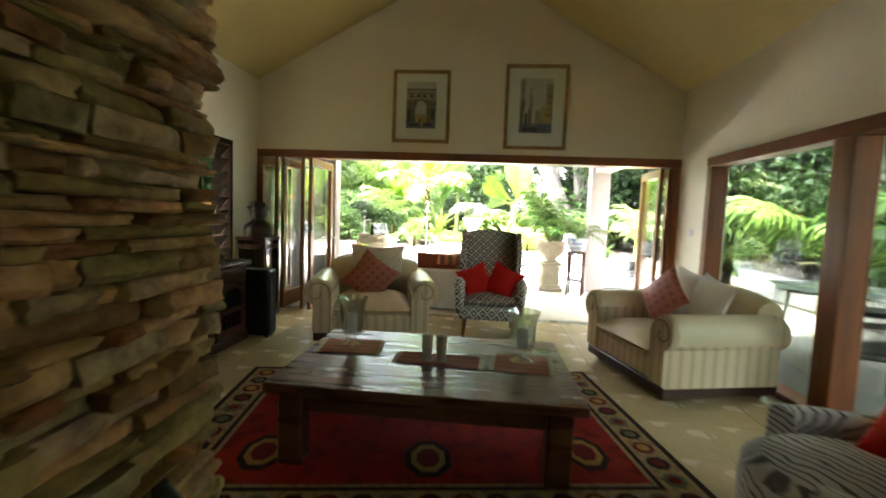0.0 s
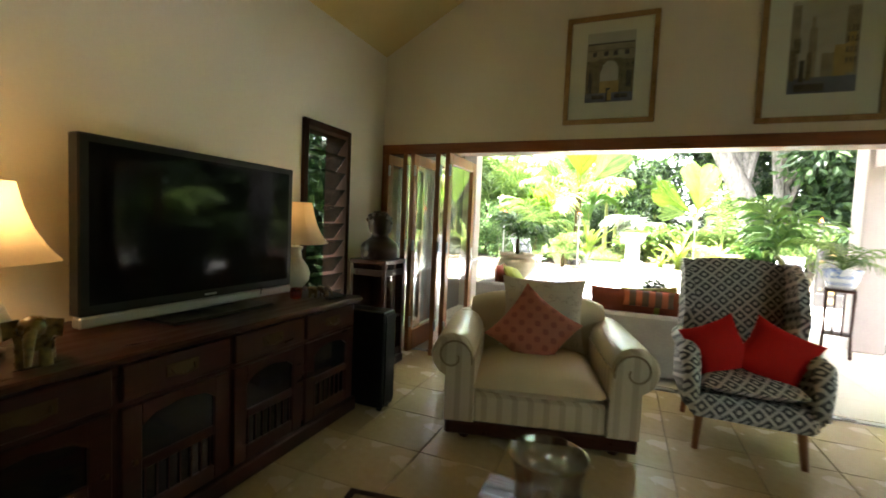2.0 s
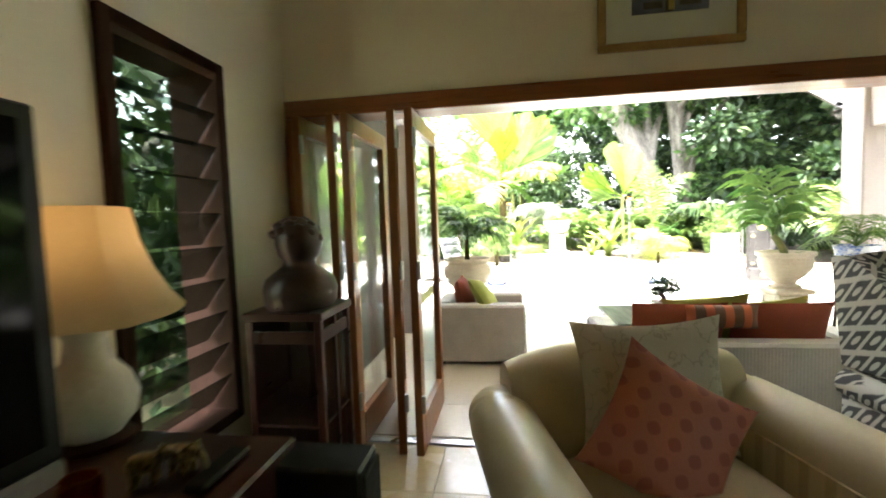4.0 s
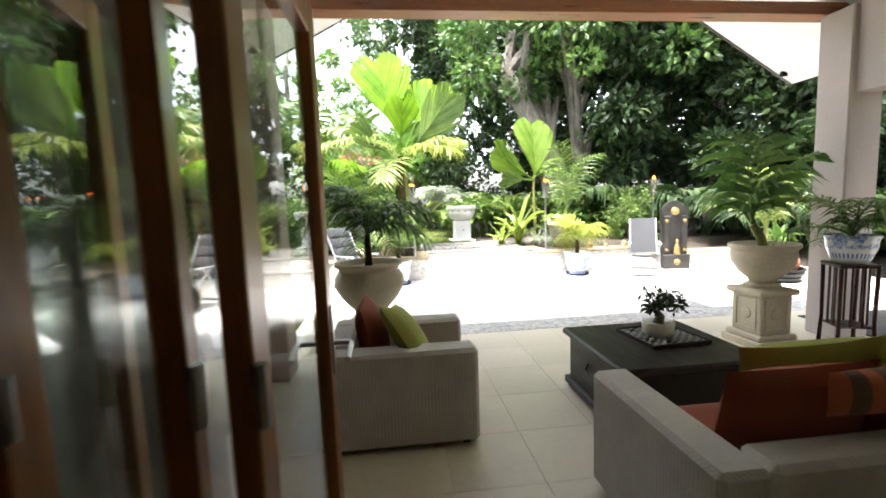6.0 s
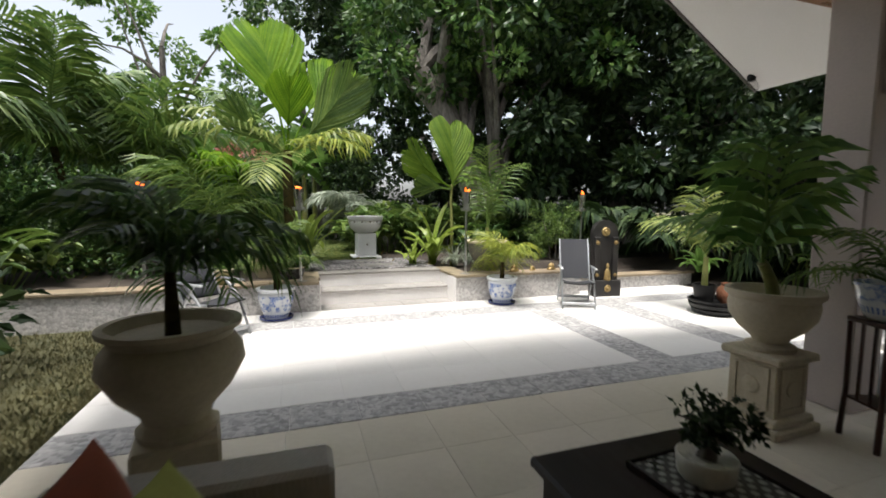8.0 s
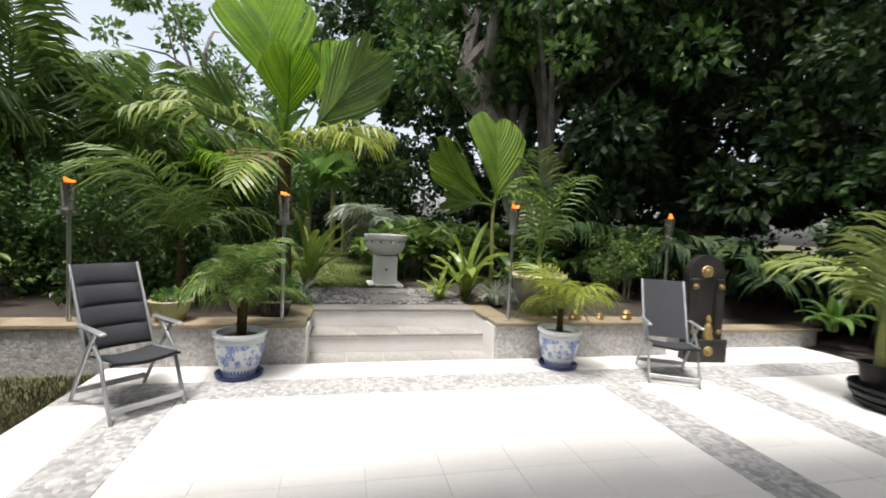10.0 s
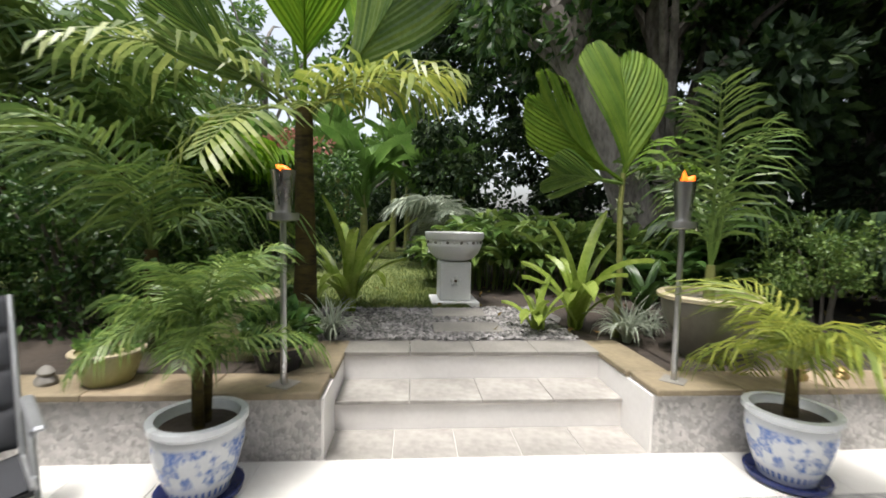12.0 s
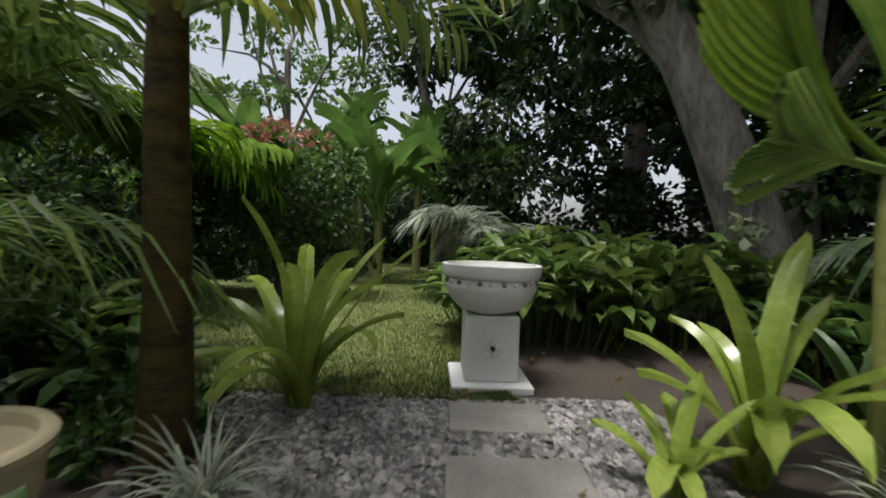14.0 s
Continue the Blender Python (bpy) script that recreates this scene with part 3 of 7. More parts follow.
def paddle_geo(length, width, pleats=16, droop=0.5, split=0.35, seed=1, stalk=0.35, notch=0.045):
    """A broad undivided pleated palm leaf, wedge-shaped with a toothed end, along +y."""
    r, g, spine = random.Random(seed), Geo(), []
    m = 12
    for i in range(m + 1):
        t = i / m
        a = 1.15 - droop * 1.5 * t
        spine.append(Vector((0, 0, 0)) if not i else spine[-1] + Vector((0, math.cos(a), math.sin(a))) * (length / m))
    g.tube(spine[:m], [0.02 * (1 - 0.8 * i / m) for i in range(m)], 6)

    def at(x, t, lift):
        t = max(0, min(1.05, t)) * m
        k = min(m - 1, int(t))
        p = spine[k].lerp(spine[k + 1], t - k)
        d = (spine[k + 1] - spine[k]).normalized()
        up = Vector((1, 0, 0)).cross(d)
        q = abs(x) / length
        return p + Vector((x * (1 - 0.5 * q * q), 0, 0)) + up * (lift + length * (0.30 * q - 0.55 * q * q)) - Vector((0, 0, 0.10 * length * q * q))
    half, seg = width * length * 0.62, 7
    cleft = r.uniform(0.05, 0.10)
    for s in (-1, 1):
        rows, wob = [], r.uniform(0, 6)
        for i in range(pleats + 1):
            u = i / pleats
            e = (s * half * (1 - u) ** 0.85, 0.76 + 0.24 * math.sin(min(1, 1.25 * u) * math.pi / 2) - cleft * max(0, u - 0.8) / 0.2 + r.uniform(-0.014, 0.014))
            b = (0.0, stalk + (0.88 - stalk) * u)
            row = []
            for j in range(seg + 1):
                q = j / seg
                bow = 1 + 0.16 * math.sin(math.pi * q) * (1 - u)
                x, t = b[0] + (e[0] - b[0]) * q * bow, b[1] + (e[1] - b[1]) * q
                fold = (0.0055 if i % 2 else -0.0055) * min(1, 4 * q) + 0.012 * math.sin(3 * q + 5 * u + wob)
                row.append((x, t, fold))
            rows.append(row)
        for i in range(pleats):
            a, b = rows[i], rows[i + 1]
            torn = r.uniform(0.45, 0.8) if r.random() < split else 2.0
            A, B = [], []
            for j in range(seg + 1):
                q = j / seg
                k = 0.0 if q < torn else 0.65 * (q - torn) / (1 - torn)
                A.append(at(*a[j]))
                B.append(at(*[b[j][c] + (a[j][c] - b[j][c]) * k for c in range(3)]) - Vector((0, 0, 0.05 * k)))
            tip = (a[seg][0] * 0.5 + b[seg][0] * 0.5, (a[seg][1] + b[seg][1]) / 2 + notch * r.uniform(0.7, 1.3), 0.0)
            n = seg + 1
            g.add(A + B + [at(*tip)], [(j, j + 1, n + j + 1, n + j) for j in range(seg)] + [(seg, 2 * n, 2 * n - 1)])
    return g


def strap_geo(length, width, lift, droop, seed=1, blunt=0.75):
    """A channelled strap leaf along +y."""
    pts = [Vector((0, 0, 0))]
    n = 9
    for i in range(n):
        a = lift - droop * (i / n) ** 1.3
        pts.append(pts[-1] + Vector((0, math.cos(a), math.sin(a))) * (length / n))
    g = Geo()

    def fn(u, v):
        k = min(n, int(round(v * n)))
        p = pts[k]
        w = width * (0.7 + 0.5 * math.sin(math.pi * min(1, v * 0.8 + 0.05))) * (1 if v < blunt else max(0.03, (1 - v) / (1 - blunt)) ** 0.55)
        x = (u - 0.5) * w
        return (x, p.y, p.z + abs(u - 0.5) * width * 0.7)
    return g.grid(fn, 4, n)


def scatter_leaves(places, normals, size, seed=1, long=1.9, droop=0.3):
    """Many small folded leaves, each its own island, as one Geo."""
    g, rs = Geo(), np.random.RandomState(seed)
    n = len(places)
    p = np.asarray(places, float)
    d = np.asarray(normals, float) + rs.normal(0, 0.55, (n, 3)) + np.array([0, 0, -droop])
    d /= np.linalg.norm(d, axis=1)[:, None] + 1e-9
    q = rs.normal(0, 1, (n, 3))
    s = np.cross(d, q)
    s /= np.linalg.norm(s, axis=1)[:, None] + 1e-9
    u = np.cross(s, d)
    k = (size * rs.uniform(0.6, 1.35, n))[:, None]
    a = p
    m1 = p + d * k * 0.5 + s * k * 0.5 / long + u * k * 0.08
    m2 = p + d * k * 0.5 - s * k * 0.5 / long + u * k * 0.08
    e = p + d * k - u * k * 0.12
    c = p + d * k * 0.5
    v = np.stack([a, m1, e, m2, c], 1).reshape(-1, 3)
    g.v = [tuple(x) for x in v.tolist()]
    g.f = [f for i in range(n) for f in ((5 * i, 5 * i + 1, 5 * i + 4), (5 * i + 1, 5 * i + 2, 5 * i + 4), (5 * i, 5 * i + 4, 5 * i + 3), (5 * i + 4, 5 * i + 2, 5 * i + 3))]
    return g


def raw(g, name):
    me = bpy.data.meshes.new(name)
    me.from_pydata(g.v, [], g.f)
    return me


def blob_points(n, centre, radius, seed, shell=0.5):
    rs = np.random.RandomState(seed)
    d = rs.normal(0, 1, (n, 3))
    d /= np.linalg.norm(d, axis=1)[:, None]
    r = (shell + (1 - shell) * rs.uniform(0, 1, n)) ** 0.7
    return np.array(centre) + d * r[:, None] * np.array(radius), d


def clumps(count, box, size, per, seed, flat=0.6):
    """Leaf places in many uneven clumps inside a box."""
    rs = np.random.RandomState(seed)
    P, D = [], []
    for i in range(count):
        c = [rs.uniform(box[0][k], box[1][k]) for k in range(3)]
        s = size * rs.uniform(0.5, 1.4)
        p, d = blob_points(int(per * rs.uniform(0.6, 1.3)), c, (s, s, s * flat), seed * 131 + i, 0.35)
        P.append(p), D.append(d)
    return np.concatenate(P), np.concatenate(D)


def palm(label, at, trunk_h, trunk_r, fronds, length, leafmat, seed=1, lean=(0, 0), barkmat=None, tilt=(0.1, 0.9), name="palm_tree", stems=1, leaf=0.34, width=0.028, droop=0.9, n=26, group="", spread=0.0):
    """A feather palm: one or more stems, each frond a part."""
    r = random.Random(seed)
    t = thing(name, label, "palm", at, 0, group)
    meshes = [frond_geo(length * k, n, droop * q, leaf, width, 0.55, seed * 10 + i).mesh("frond", False) for i, (k, q) in enumerate(((1.0, 1.0), (0.9, 0.75), (1.08, 1.2)))]
    for sidx in range(stems):
        ox, oy = (r.uniform(-spread, spread), r.uniform(-spread, spread)) if stems > 1 else (0, 0)
        h = trunk_h * (r.uniform(0.6, 1.05) if stems > 1 else 1)
        pts = [(ox * (1 + 0.8 * k / 6) + lean[0] * (k / 6) ** 2, oy * (1 + 0.8 * k / 6) + lean[1] * (k / 6) ** 2, h * k / 6) for k in range(7)]
        if h > 0.02:
            part("trunk", Geo().tube(pts, [trunk_r * (1.25 - 0.4 * k / 6) for k in range(7)], 10), barkmat or palm_bark, t, "", True)
        per = max(3, fronds // stems)
        for i in range(per):
            f = part("frond", meshes[i % 3], leafmat, t)
            el = tilt[0] + (tilt[1] - tilt[0]) * ((i * 0.618) % 1)
            az = 360 * (i * 0.381966 + 0.1 * r.random()) + sidx * 77
            f.matrix_local = pose(*pts[-1], 0, 0, az) @ pose(0, 0, 0, math.degrees(el) - 30, 0, r.uniform(-12, 12)) @ Matrix.Scale(r.uniform(0.8, 1.1), 4)
    return t


def shrub(label, name, category, at, places, normals, size, leafmat, seed=1, stems=5, height=1.0, group="", long=1.9, droop=0.3, inner=None):
    t = thing(name, label, category, at, 0, group)
    r = random.Random(seed)
    for i in range(stems):
        a, k = r.uniform(0, 6.28), r.uniform(0.1, 0.45) * height
        part("stem", Geo().tube([(0.08 * math.cos(a), 0.08 * math.sin(a), -0.05), (k * 0.5 * math.cos(a), k * 0.5 * math.sin(a), height * 0.45), (k * math.cos(a), k * math.sin(a), height * 0.85)], [0.02, 0.015, 0.006], 5), bark, t)
    part("foliage", raw(scatter_leaves(places, normals, size, seed, long, droop), "foliage"), leafmat, t, "", False, "stuff")
    return t


def broad_tree(label, at, height, trunk_r, crown_box, count, per, leaf, leafmat, seed=1, lean=(0, 0), name="tree", limbs=7, size=0.7):
    t = thing(name, label, "tree", at)
    r = random.Random(seed)
    pts = [(lean[0] * (k / 6) ** 1.4, lean[1] * (k / 6) ** 1.4, height * k / 6 - 0.1) for k in range(7)]
    part("trunk", Geo().tube(pts, [trunk_r * (1.2 - 0.6 * k / 6) for k in range(7)], 12), bark, t, "", True)
    for i in range(limbs):
        k = 2 + i % 5
        b = Vector(pts[k])
        e = Vector([r.uniform(crown_box[0][j], crown_box[1][j]) for j in range(3)])
        mid = b.lerp(e, 0.5) + Vector((0, 0, 0.5))
        part("limb", Geo().tube([b, b.lerp(mid, 0.5) + Vector((0, 0, 0.15)), mid, e], [trunk_r * 0.45, trunk_r * 0.36, trunk_r * 0.25, trunk_r * 0.06], 7), bark, t, "", True)
    P, D = clumps(count, crown_box, size, per, seed)
    part("crown", raw(scatter_leaves(P, D, leaf, seed), "crown"), leafmat, t, "", False, "stuff")
    # fewer clumps in a lighter leaf colour, added for contrast within the crown
    P, D = clumps(max(4, count // 6), crown_box, size * 0.8, per * 0.5, seed + 900)
    part("young_leaves", raw(scatter_leaves(P, D, leaf * 0.85, seed + 900), "young_leaves"), leaf_mid if leafmat is leaf_dark else leaf_light, t, "clumps of lighter leaves", False, "stuff")
    return t


# the big tree behind the bowl and the dark trees to its side
broad_tree("large grey-barked tree leaning over the lily bed", (3.28, 17.0, 0.35), 4.6, 0.35, ((-3.2, -2.6, 4.2), (2.5, 3.5, 8.4)), 70, 190, 0.22, leaf_mid, 3, (-1.9, 0.1), limbs=10)
broad_tree("upright grey-barked tree with a forked leafy crown", (3.80, 17.3, 0.35), 4.8, 0.23, ((-2.6, -2.4, 4.0), (3.0, 3.0, 8.4)), 60, 190, 0.22, leaf_mid, 4, (-0.55, 0.0), limbs=9)
broad_tree("tall dark leafy tree in the garden", (7.5, 17.0, 0.3), 5.5, 0.3, ((-4.0, -3.0, 1.6), (5.0, 3.0, 9.5)), 170, 200, 0.24, leaf_dark, 5)
broad_tree("tall dark leafy tree in the garden", (9.5, 13.5, 0.3), 5.0, 0.28, ((-3.2, -3.2, 1.2), (5.0, 3.5, 8.5)), 150, 200, 0.22, leaf_dark, 8)
broad_tree("tall dark leafy tree in the garden", (4.5, 24.0, 0.3), 7.0, 0.35, ((-6.0, -3.0, 2.0), (9.0, 3.0, 11.5)), 170, 190, 0.30, leaf_dark, 11)
broad_tree("slim pale-barked tree far down the garden", (-0.7, 24.5, 0.3), 7.5, 0.16, ((-2.6, -1.5, 5.4), (2.2, 1.5, 9.5)), 36, 160, 0.22, leaf_mid, 13, (-1.2, 0))
broad_tree("leafy tree beside the terrace", (7.6, 9.2, 0.2), 4.0, 0.2, ((-1.8, -3.2, 1.0), (5.0, 3.4, 6.5)), 110, 190, 0.2, leaf_dark, 17)
broad_tree("leafy tree outside the sliding window", (8.8, 3.5, 0.2), 4.0, 0.18, ((-2.0, -3.0, 0.4), (4.0, 4.0, 4.5)), 80, 190, 0.22, leaf_mid, 19)
broad_tree("leafy tree outside the louvre window", (-5.9, 6.2, 0), 3.2, 0.15, ((-2.0, -3.0, 0.2), (1.9, 4.6, 4.8)), 150, 200, 0.17, leaf_dark, 23)
broad_tree("leafy trees along the far garden boundary", (-9.5, 20.0, 0.3), 3.0, 0.2, ((-5.0, -4.0, 0.2), (4.0, 5.0, 3.6)), 110, 190, 0.24, leaf_mid, 29)
broad_tree("distant light green tree against the sky", (-7.4, 30.0, 0.3), 8.5, 0.2, ((-4.5, -2.0, 2.6), (3.6, 3.0, 12.0)), 40, 120, 0.32, leaf_light, 31, limbs=12)
broad_tree("leafy boundary tree behind the lawn", (-3.0, 28.0, 0.3), 2.8, 0.2, ((-5.0, -1.5, 0.0), (4.5, 3.0, 4.6)), 120, 190, 0.26, leaf_light, 37)

# hedges
P, D = clumps(95, ((-2.2, -0.5, 0.15), (1.1, 0.6, 1.42)), 0.30, 190, 41, 0.8)
shrub("dense clipped hedge with small dark leaves", "hedge", "hedge", (-3.75, 13.75, ZG - 0.03), P, D, 0.075, leaf_mid, 41, 8, 1.4)
P, D = clumps(60, ((-2.4, -0.5, 0.15), (1.2, 0.6, 1.6)), 0.32, 190, 42, 0.8)
shrub("dense clipped hedge with small dark leaves", "hedge", "hedge", (-7.0, 13.9, ZG - 0.03), P, D, 0.085, leaf_mid, 42, 8, 1.4)
P, D = clumps(34, ((-0.45, -0.4, 0.15), (0.45, 0.4, 1.08)), 0.2, 200, 43, 0.8)
shrub("small rounded hedge of tiny grey-green leaves", "hedge", "hedge", (3.32, 13.85, ZG - 0.06), P, D, 0.05, leaf_palm, 43, 5, 1.0)

# ---- living room ----
cream = material("cream_upholstery", (0.58, 0.47, 0.28), (0.68, 0.57, 0.37), 3, 0.55, fine=120, bump=0.2, bump_dist=0.002)
cream_pale = material("pale_linen", (0.66, 0.62, 0.52), (0.74, 0.70, 0.60), 3, 0.8, fine=150, bump=0.3, bump_dist=0.002)
arm_cover = material("cream_leather_cover", (0.56, 0.48, 0.31), (0.64, 0.56, 0.38), 3, 0.36, fine=60, bump=0.12)
striped = bands(material("striped_fabric", (0.60, 0.50, 0.32), (0.68, 0.58, 0.40), 3, 0.7, fine=140, bump=0.2, bump_dist=0.002), (0.34, 0.24, 0.13),
                lambda op, x, y, z, nz: op('MULTIPLY', 0.42, step(op, op('SINE', op('MULTIPLY', op('ADD', x, op('MULTIPLY', y, 1.0)), 70)), 0.35, 0.5)))


def lattice(op, x, y, z, nz):
    u = op('ADD', x, op('MULTIPLY', y, 0.5))
    v = op('ADD', z, op('MULTIPLY', y, 0.75))
    a = op('ABSOLUTE', op('SINE', op('MULTIPLY', op('ADD', u, v), 31)))
    b = op('ABSOLUTE', op('SINE', op('MULTIPLY', op('SUBTRACT', u, v), 31)))
    lo = op('MINIMUM', a, b)
    dot = op('SUBTRACT', 1.0, op('MULTIPLY', a, b))
    wob = op('MULTIPLY_ADD', nz(40), 0.2, -0.1)
    d = op('ADD', op('MINIMUM', lo, op('MULTIPLY', dot, 2.2)), wob)
    return op('SUBTRACT', 1.0, step(op, d, 0.36, 0.14))


lattice_cloth = bands(material("lattice_fabric", (0.055, 0.055, 0.06), (0.10, 0.10, 0.105), 5, 0.8, fine=150, bump=0.25, bump_dist=0.002), (0.62, 0.60, 0.55), lattice)


def zebra(op, x, y, z, nz):
    u = op('ADD', op('MULTIPLY', op('SUBTRACT', x, y), 105), op('MULTIPLY', z, 190))
    return step(op, op('SINE', op('MULTIPLY_ADD', nz(7), 16.0, u)), -0.6, 0.4)


zebra_cloth = bands(material("zebra_fabric", (0.05, 0.045, 0.045), (0.12, 0.11, 0.10), 6, 0.85, fine=150, bump=0.3, bump_dist=0.002), (0.44, 0.42, 0.40), zebra)
red_cloth = material("bright_red_fabric", (0.50, 0.012, 0.012), (0.62, 0.025, 0.02), 4, 0.75, fine=160, bump=0.3, bump_dist=0.002, spec=0.15)
coral_cloth = bands(material("coral_fabric", (0.42, 0.13, 0.08), (0.50, 0.18, 0.11), 4, 0.6, fine=160, bump=0.2, bump_dist=0.002), (0.30, 0.08, 0.05),
                    lambda op, x, y, z, nz: op('MULTIPLY', 0.8, step(op, op('MULTIPLY', op('SINE', op('MULTIPLY', x, 60)), op('SINE', op('MULTIPLY', z, 60))), 0.35, 0.2)))
script_cloth = bands(material("printed_linen", (0.60, 0.54, 0.42), (0.68, 0.62, 0.50), 3, 0.85, fine=150, bump=0.3, bump_dist=0.002), (0.36, 0.30, 0.20),
                     lambda op, x, y, z, nz: op('MULTIPLY', 0.5, step(op, op('ABSOLUTE', op('SUBTRACT', nz(9, 6.0), 0.5)), 0.012, -0.012)))


piping = material("tan_piping_cord", (0.26, 0.18, 0.09), (0.36, 0.26, 0.14), 8, 0.7)


def scroll_arm(y0, y1, side, h=0.64, r=0.125, w=0.09):
    """Outline of a rolled arm, extruded along y; side is -1 or 1."""
    cx, cz = 0.05, h - r
    pts = [(-w, 0.12), (-w, cz)]
    for i in range(15):
        a = math.pi - math.radians(250) * i / 14
        pts.append((cx + r * math.cos(a), cz + r * math.sin(a)))
    pts += [(w, cz - r * 0.9), (w, 0.12)]
    poly = [(side * x, z) for x, z in pts]
    g, n = Geo(), len(poly)
    rings = []
    for y, k in ((y0, 0.93), (y0 + 0.02, 1.0), ((y0 + y1) / 2, 1.0), (y1 - 0.02, 1.0), (y1, 0.95)):
        rings += [(p[0] * k, y, 0.38 + (p[1] - 0.38) * k) for p in poly]
    f = [(j * n + i, j * n + (i + 1) % n, (j + 1) * n + (i + 1) % n, (j + 1) * n + i) for j in range(4) for i in range(n)]
    f += [tuple(range(n)), tuple(4 * n + i for i in range(n))]
    return g.add(rings, f)


def roll_armchair(name, label, category, at, turn, w, seats, cover=True, depth=0.98):
    t = thing(name, label, category, at, turn)
    iw = w / 2 - 0.2
    part("plinth", Geo().box((-w / 2 + 0.04, -depth / 2 + 0.01, 0.045), (w / 2 - 0.04, depth / 2 - 0.03, 0.125), 0.01), dark_wood, t, "dark wood plinth")
    for sx in (-1, 1):
        for sy in (-1, 1):
            part("foot", Geo().lathe([(0.03, 0), (0.045, 0.03), (0.05, 0.07)], (sx * (w / 2 - 0.15), sy * (depth / 2 - 0.1), 0), 12), dark_wood, t, "turned dark wood bun foot", True)
    part("seat_base", Geo().box((-iw, -depth / 2 + 0.02, 0.12), (iw, depth / 2 - 0.1, 0.30), 0.02), striped, t, "striped fabric seat front")
    for i in range(seats):
        x0, x1 = -iw + 2 * iw * i / seats, -iw + 2 * iw * (i + 1) / seats

        def top(a, b, x0=x0, x1=x1):
            u, v = 2 * a - 1, 2 * b - 1
            e = ((1 - abs(u) ** 4) * (1 - abs(v) ** 4)) ** 0.6
            return ((x0 + x1) / 2 + u * ((x1 - x0) / 2 - 0.002), -0.06 + v * (depth / 2 - 0.08) - 0.045, 0.35 + 0.085 * e + 0.03 * e * math.cos(u * 1.3) * math.cos(v))

        def und(a, b, top=top):
            x, y, z = top(a, b)
            return (x, y, 0.35 - (z - 0.35) * 0.75)
        part("seat_cushion", Geo().grid(top, 14, 14).grid(und, 14, 14), cream, t, "plump cream seat cushion", True)

    def back(a, b):
        u = 2 * a - 1
        ang = math.pi * b
        hh = 0.80 - 0.07 * abs(u) ** 3
        if b < 0.3:
            return (u * (iw + 0.1), depth / 2 - 0.30 + 0.10 * b / 0.3, 0.2 + (hh - 0.28) * b / 0.3)
        if b > 0.7:
            return (u * (iw + 0.1), depth / 2 + 0.02 - 0.02 * (b - 0.7), (hh - 0.1) * (1 - (b - 0.7) / 0.3) + 0.12 * (b - 0.7) / 0.3)
        q = math.pi * (1 - (b - 0.3) / 0.4)
        return (u * (iw + 0.1), depth / 2 - 0.09 + 0.11 * math.cos(q), hh - 0.09 + 0.09 * math.sin(q))
    gb = Geo().grid(back, 12, 24)
    for s in (0, 1):
        ring = [back(s, j / 24) for j in range(25)]
        gb.add(ring, [tuple(range(25))])
    part("backrest", gb, cream, t, "rounded cream backrest", True)
    for sd in (-1, 1):
        m = Matrix.Translation((sd * (w / 2 - 0.12), 0, 0))
        g = Geo()
        src = scroll_arm(-depth / 2, depth / 2 - 0.05, sd)
        g.add(src.v, src.f, m)
        a = part("arm", g, striped, t, "striped rolled arm", True)
        sc = (sd * (w / 2 - 0.12 + 0.045), 0.513)
        part("scroll_piping", Geo().tube([(sc[0] + sd * (0.118 - 0.0042 * i) * math.cos(math.pi * 1.1 - 0.33 * i), -depth / 2 - 0.004, sc[1] + (0.118 - 0.0042 * i) * math.sin(math.pi * 1.1 - 0.33 * i)) for i in range(22)], 0.006, 6), piping, a, "tan piping round the scroll", True)
        if cover:
            c, r = (sd * (w / 2 - 0.12 + 0.05), 0.515), 0.131

            def wrap(u, v, c=c, r=r, sd=sd):
                q = math.pi * 1.02 - math.radians(215) * u
                return (c[0] + sd * r * math.cos(q), -depth / 2 + 0.035 + (depth - 0.2) * v, c[1] + r * math.sin(q))

            def drop(u, v, c=c, r=r, sd=sd):
                return (c[0] + sd * -r, -depth / 2 + 0.035 + (depth - 0.2) * v, c[1] - 0.09 * u)
            part("arm_cover", Geo().grid(wrap, 12, 6).grid(drop, 2, 6), arm_cover, a, "smooth cream cover over the arm", True)
    return t


def cushion(label, w, d, mt, at, tilt, spin, turn, h=None):
    ob = solid("cushion", Geo().cushion(w, h or w, d, pose(0, 0, 0, 0, spin, 0), 12), mt, label, "cushion", "", True)
    ob.pop("kind", None)
    ob.matrix_world = pose(*at, 0, 0, turn) @ pose(0, 0, 0, tilt, 0, 0)
    return ob


roll_armchair("armchair", "cream rolled-arm armchair with striped fabric sides", "armchair", (-1.14, 4.52, 0), 13, 1.17, 1)
cushion("pale printed linen cushion on the cream armchair", 0.60, 0.15, script_cloth, (-1.15, 4.72, 0.675), -14, 0, 11, 0.52)
cushion("coral patterned cushion propped on its corner", 0.47, 0.14, coral_cloth, (-1.17, 4.50, 0.60), -26, 36, 12)
roll_armchair("loveseat", "cream rolled-arm loveseat with striped fabric sides", "sofa", (1.64, 3.78, 0), -76, 1.18, 1)
cushion("coral patterned cushion on the loveseat", 0.42, 0.13, coral_cloth, (1.58, 3.92, 0.66), -20, 45, -70)
cushion("pale linen cushion on the loveseat", 0.44, 0.15, cream_pale, (1.80, 4.02, 0.68), -18, 8, -76)
cushion("pale linen cushion leaning on the loveseat back", 0.42, 0.15, cream_pale, (1.82, 3.64, 0.67), -18, 12, -80)

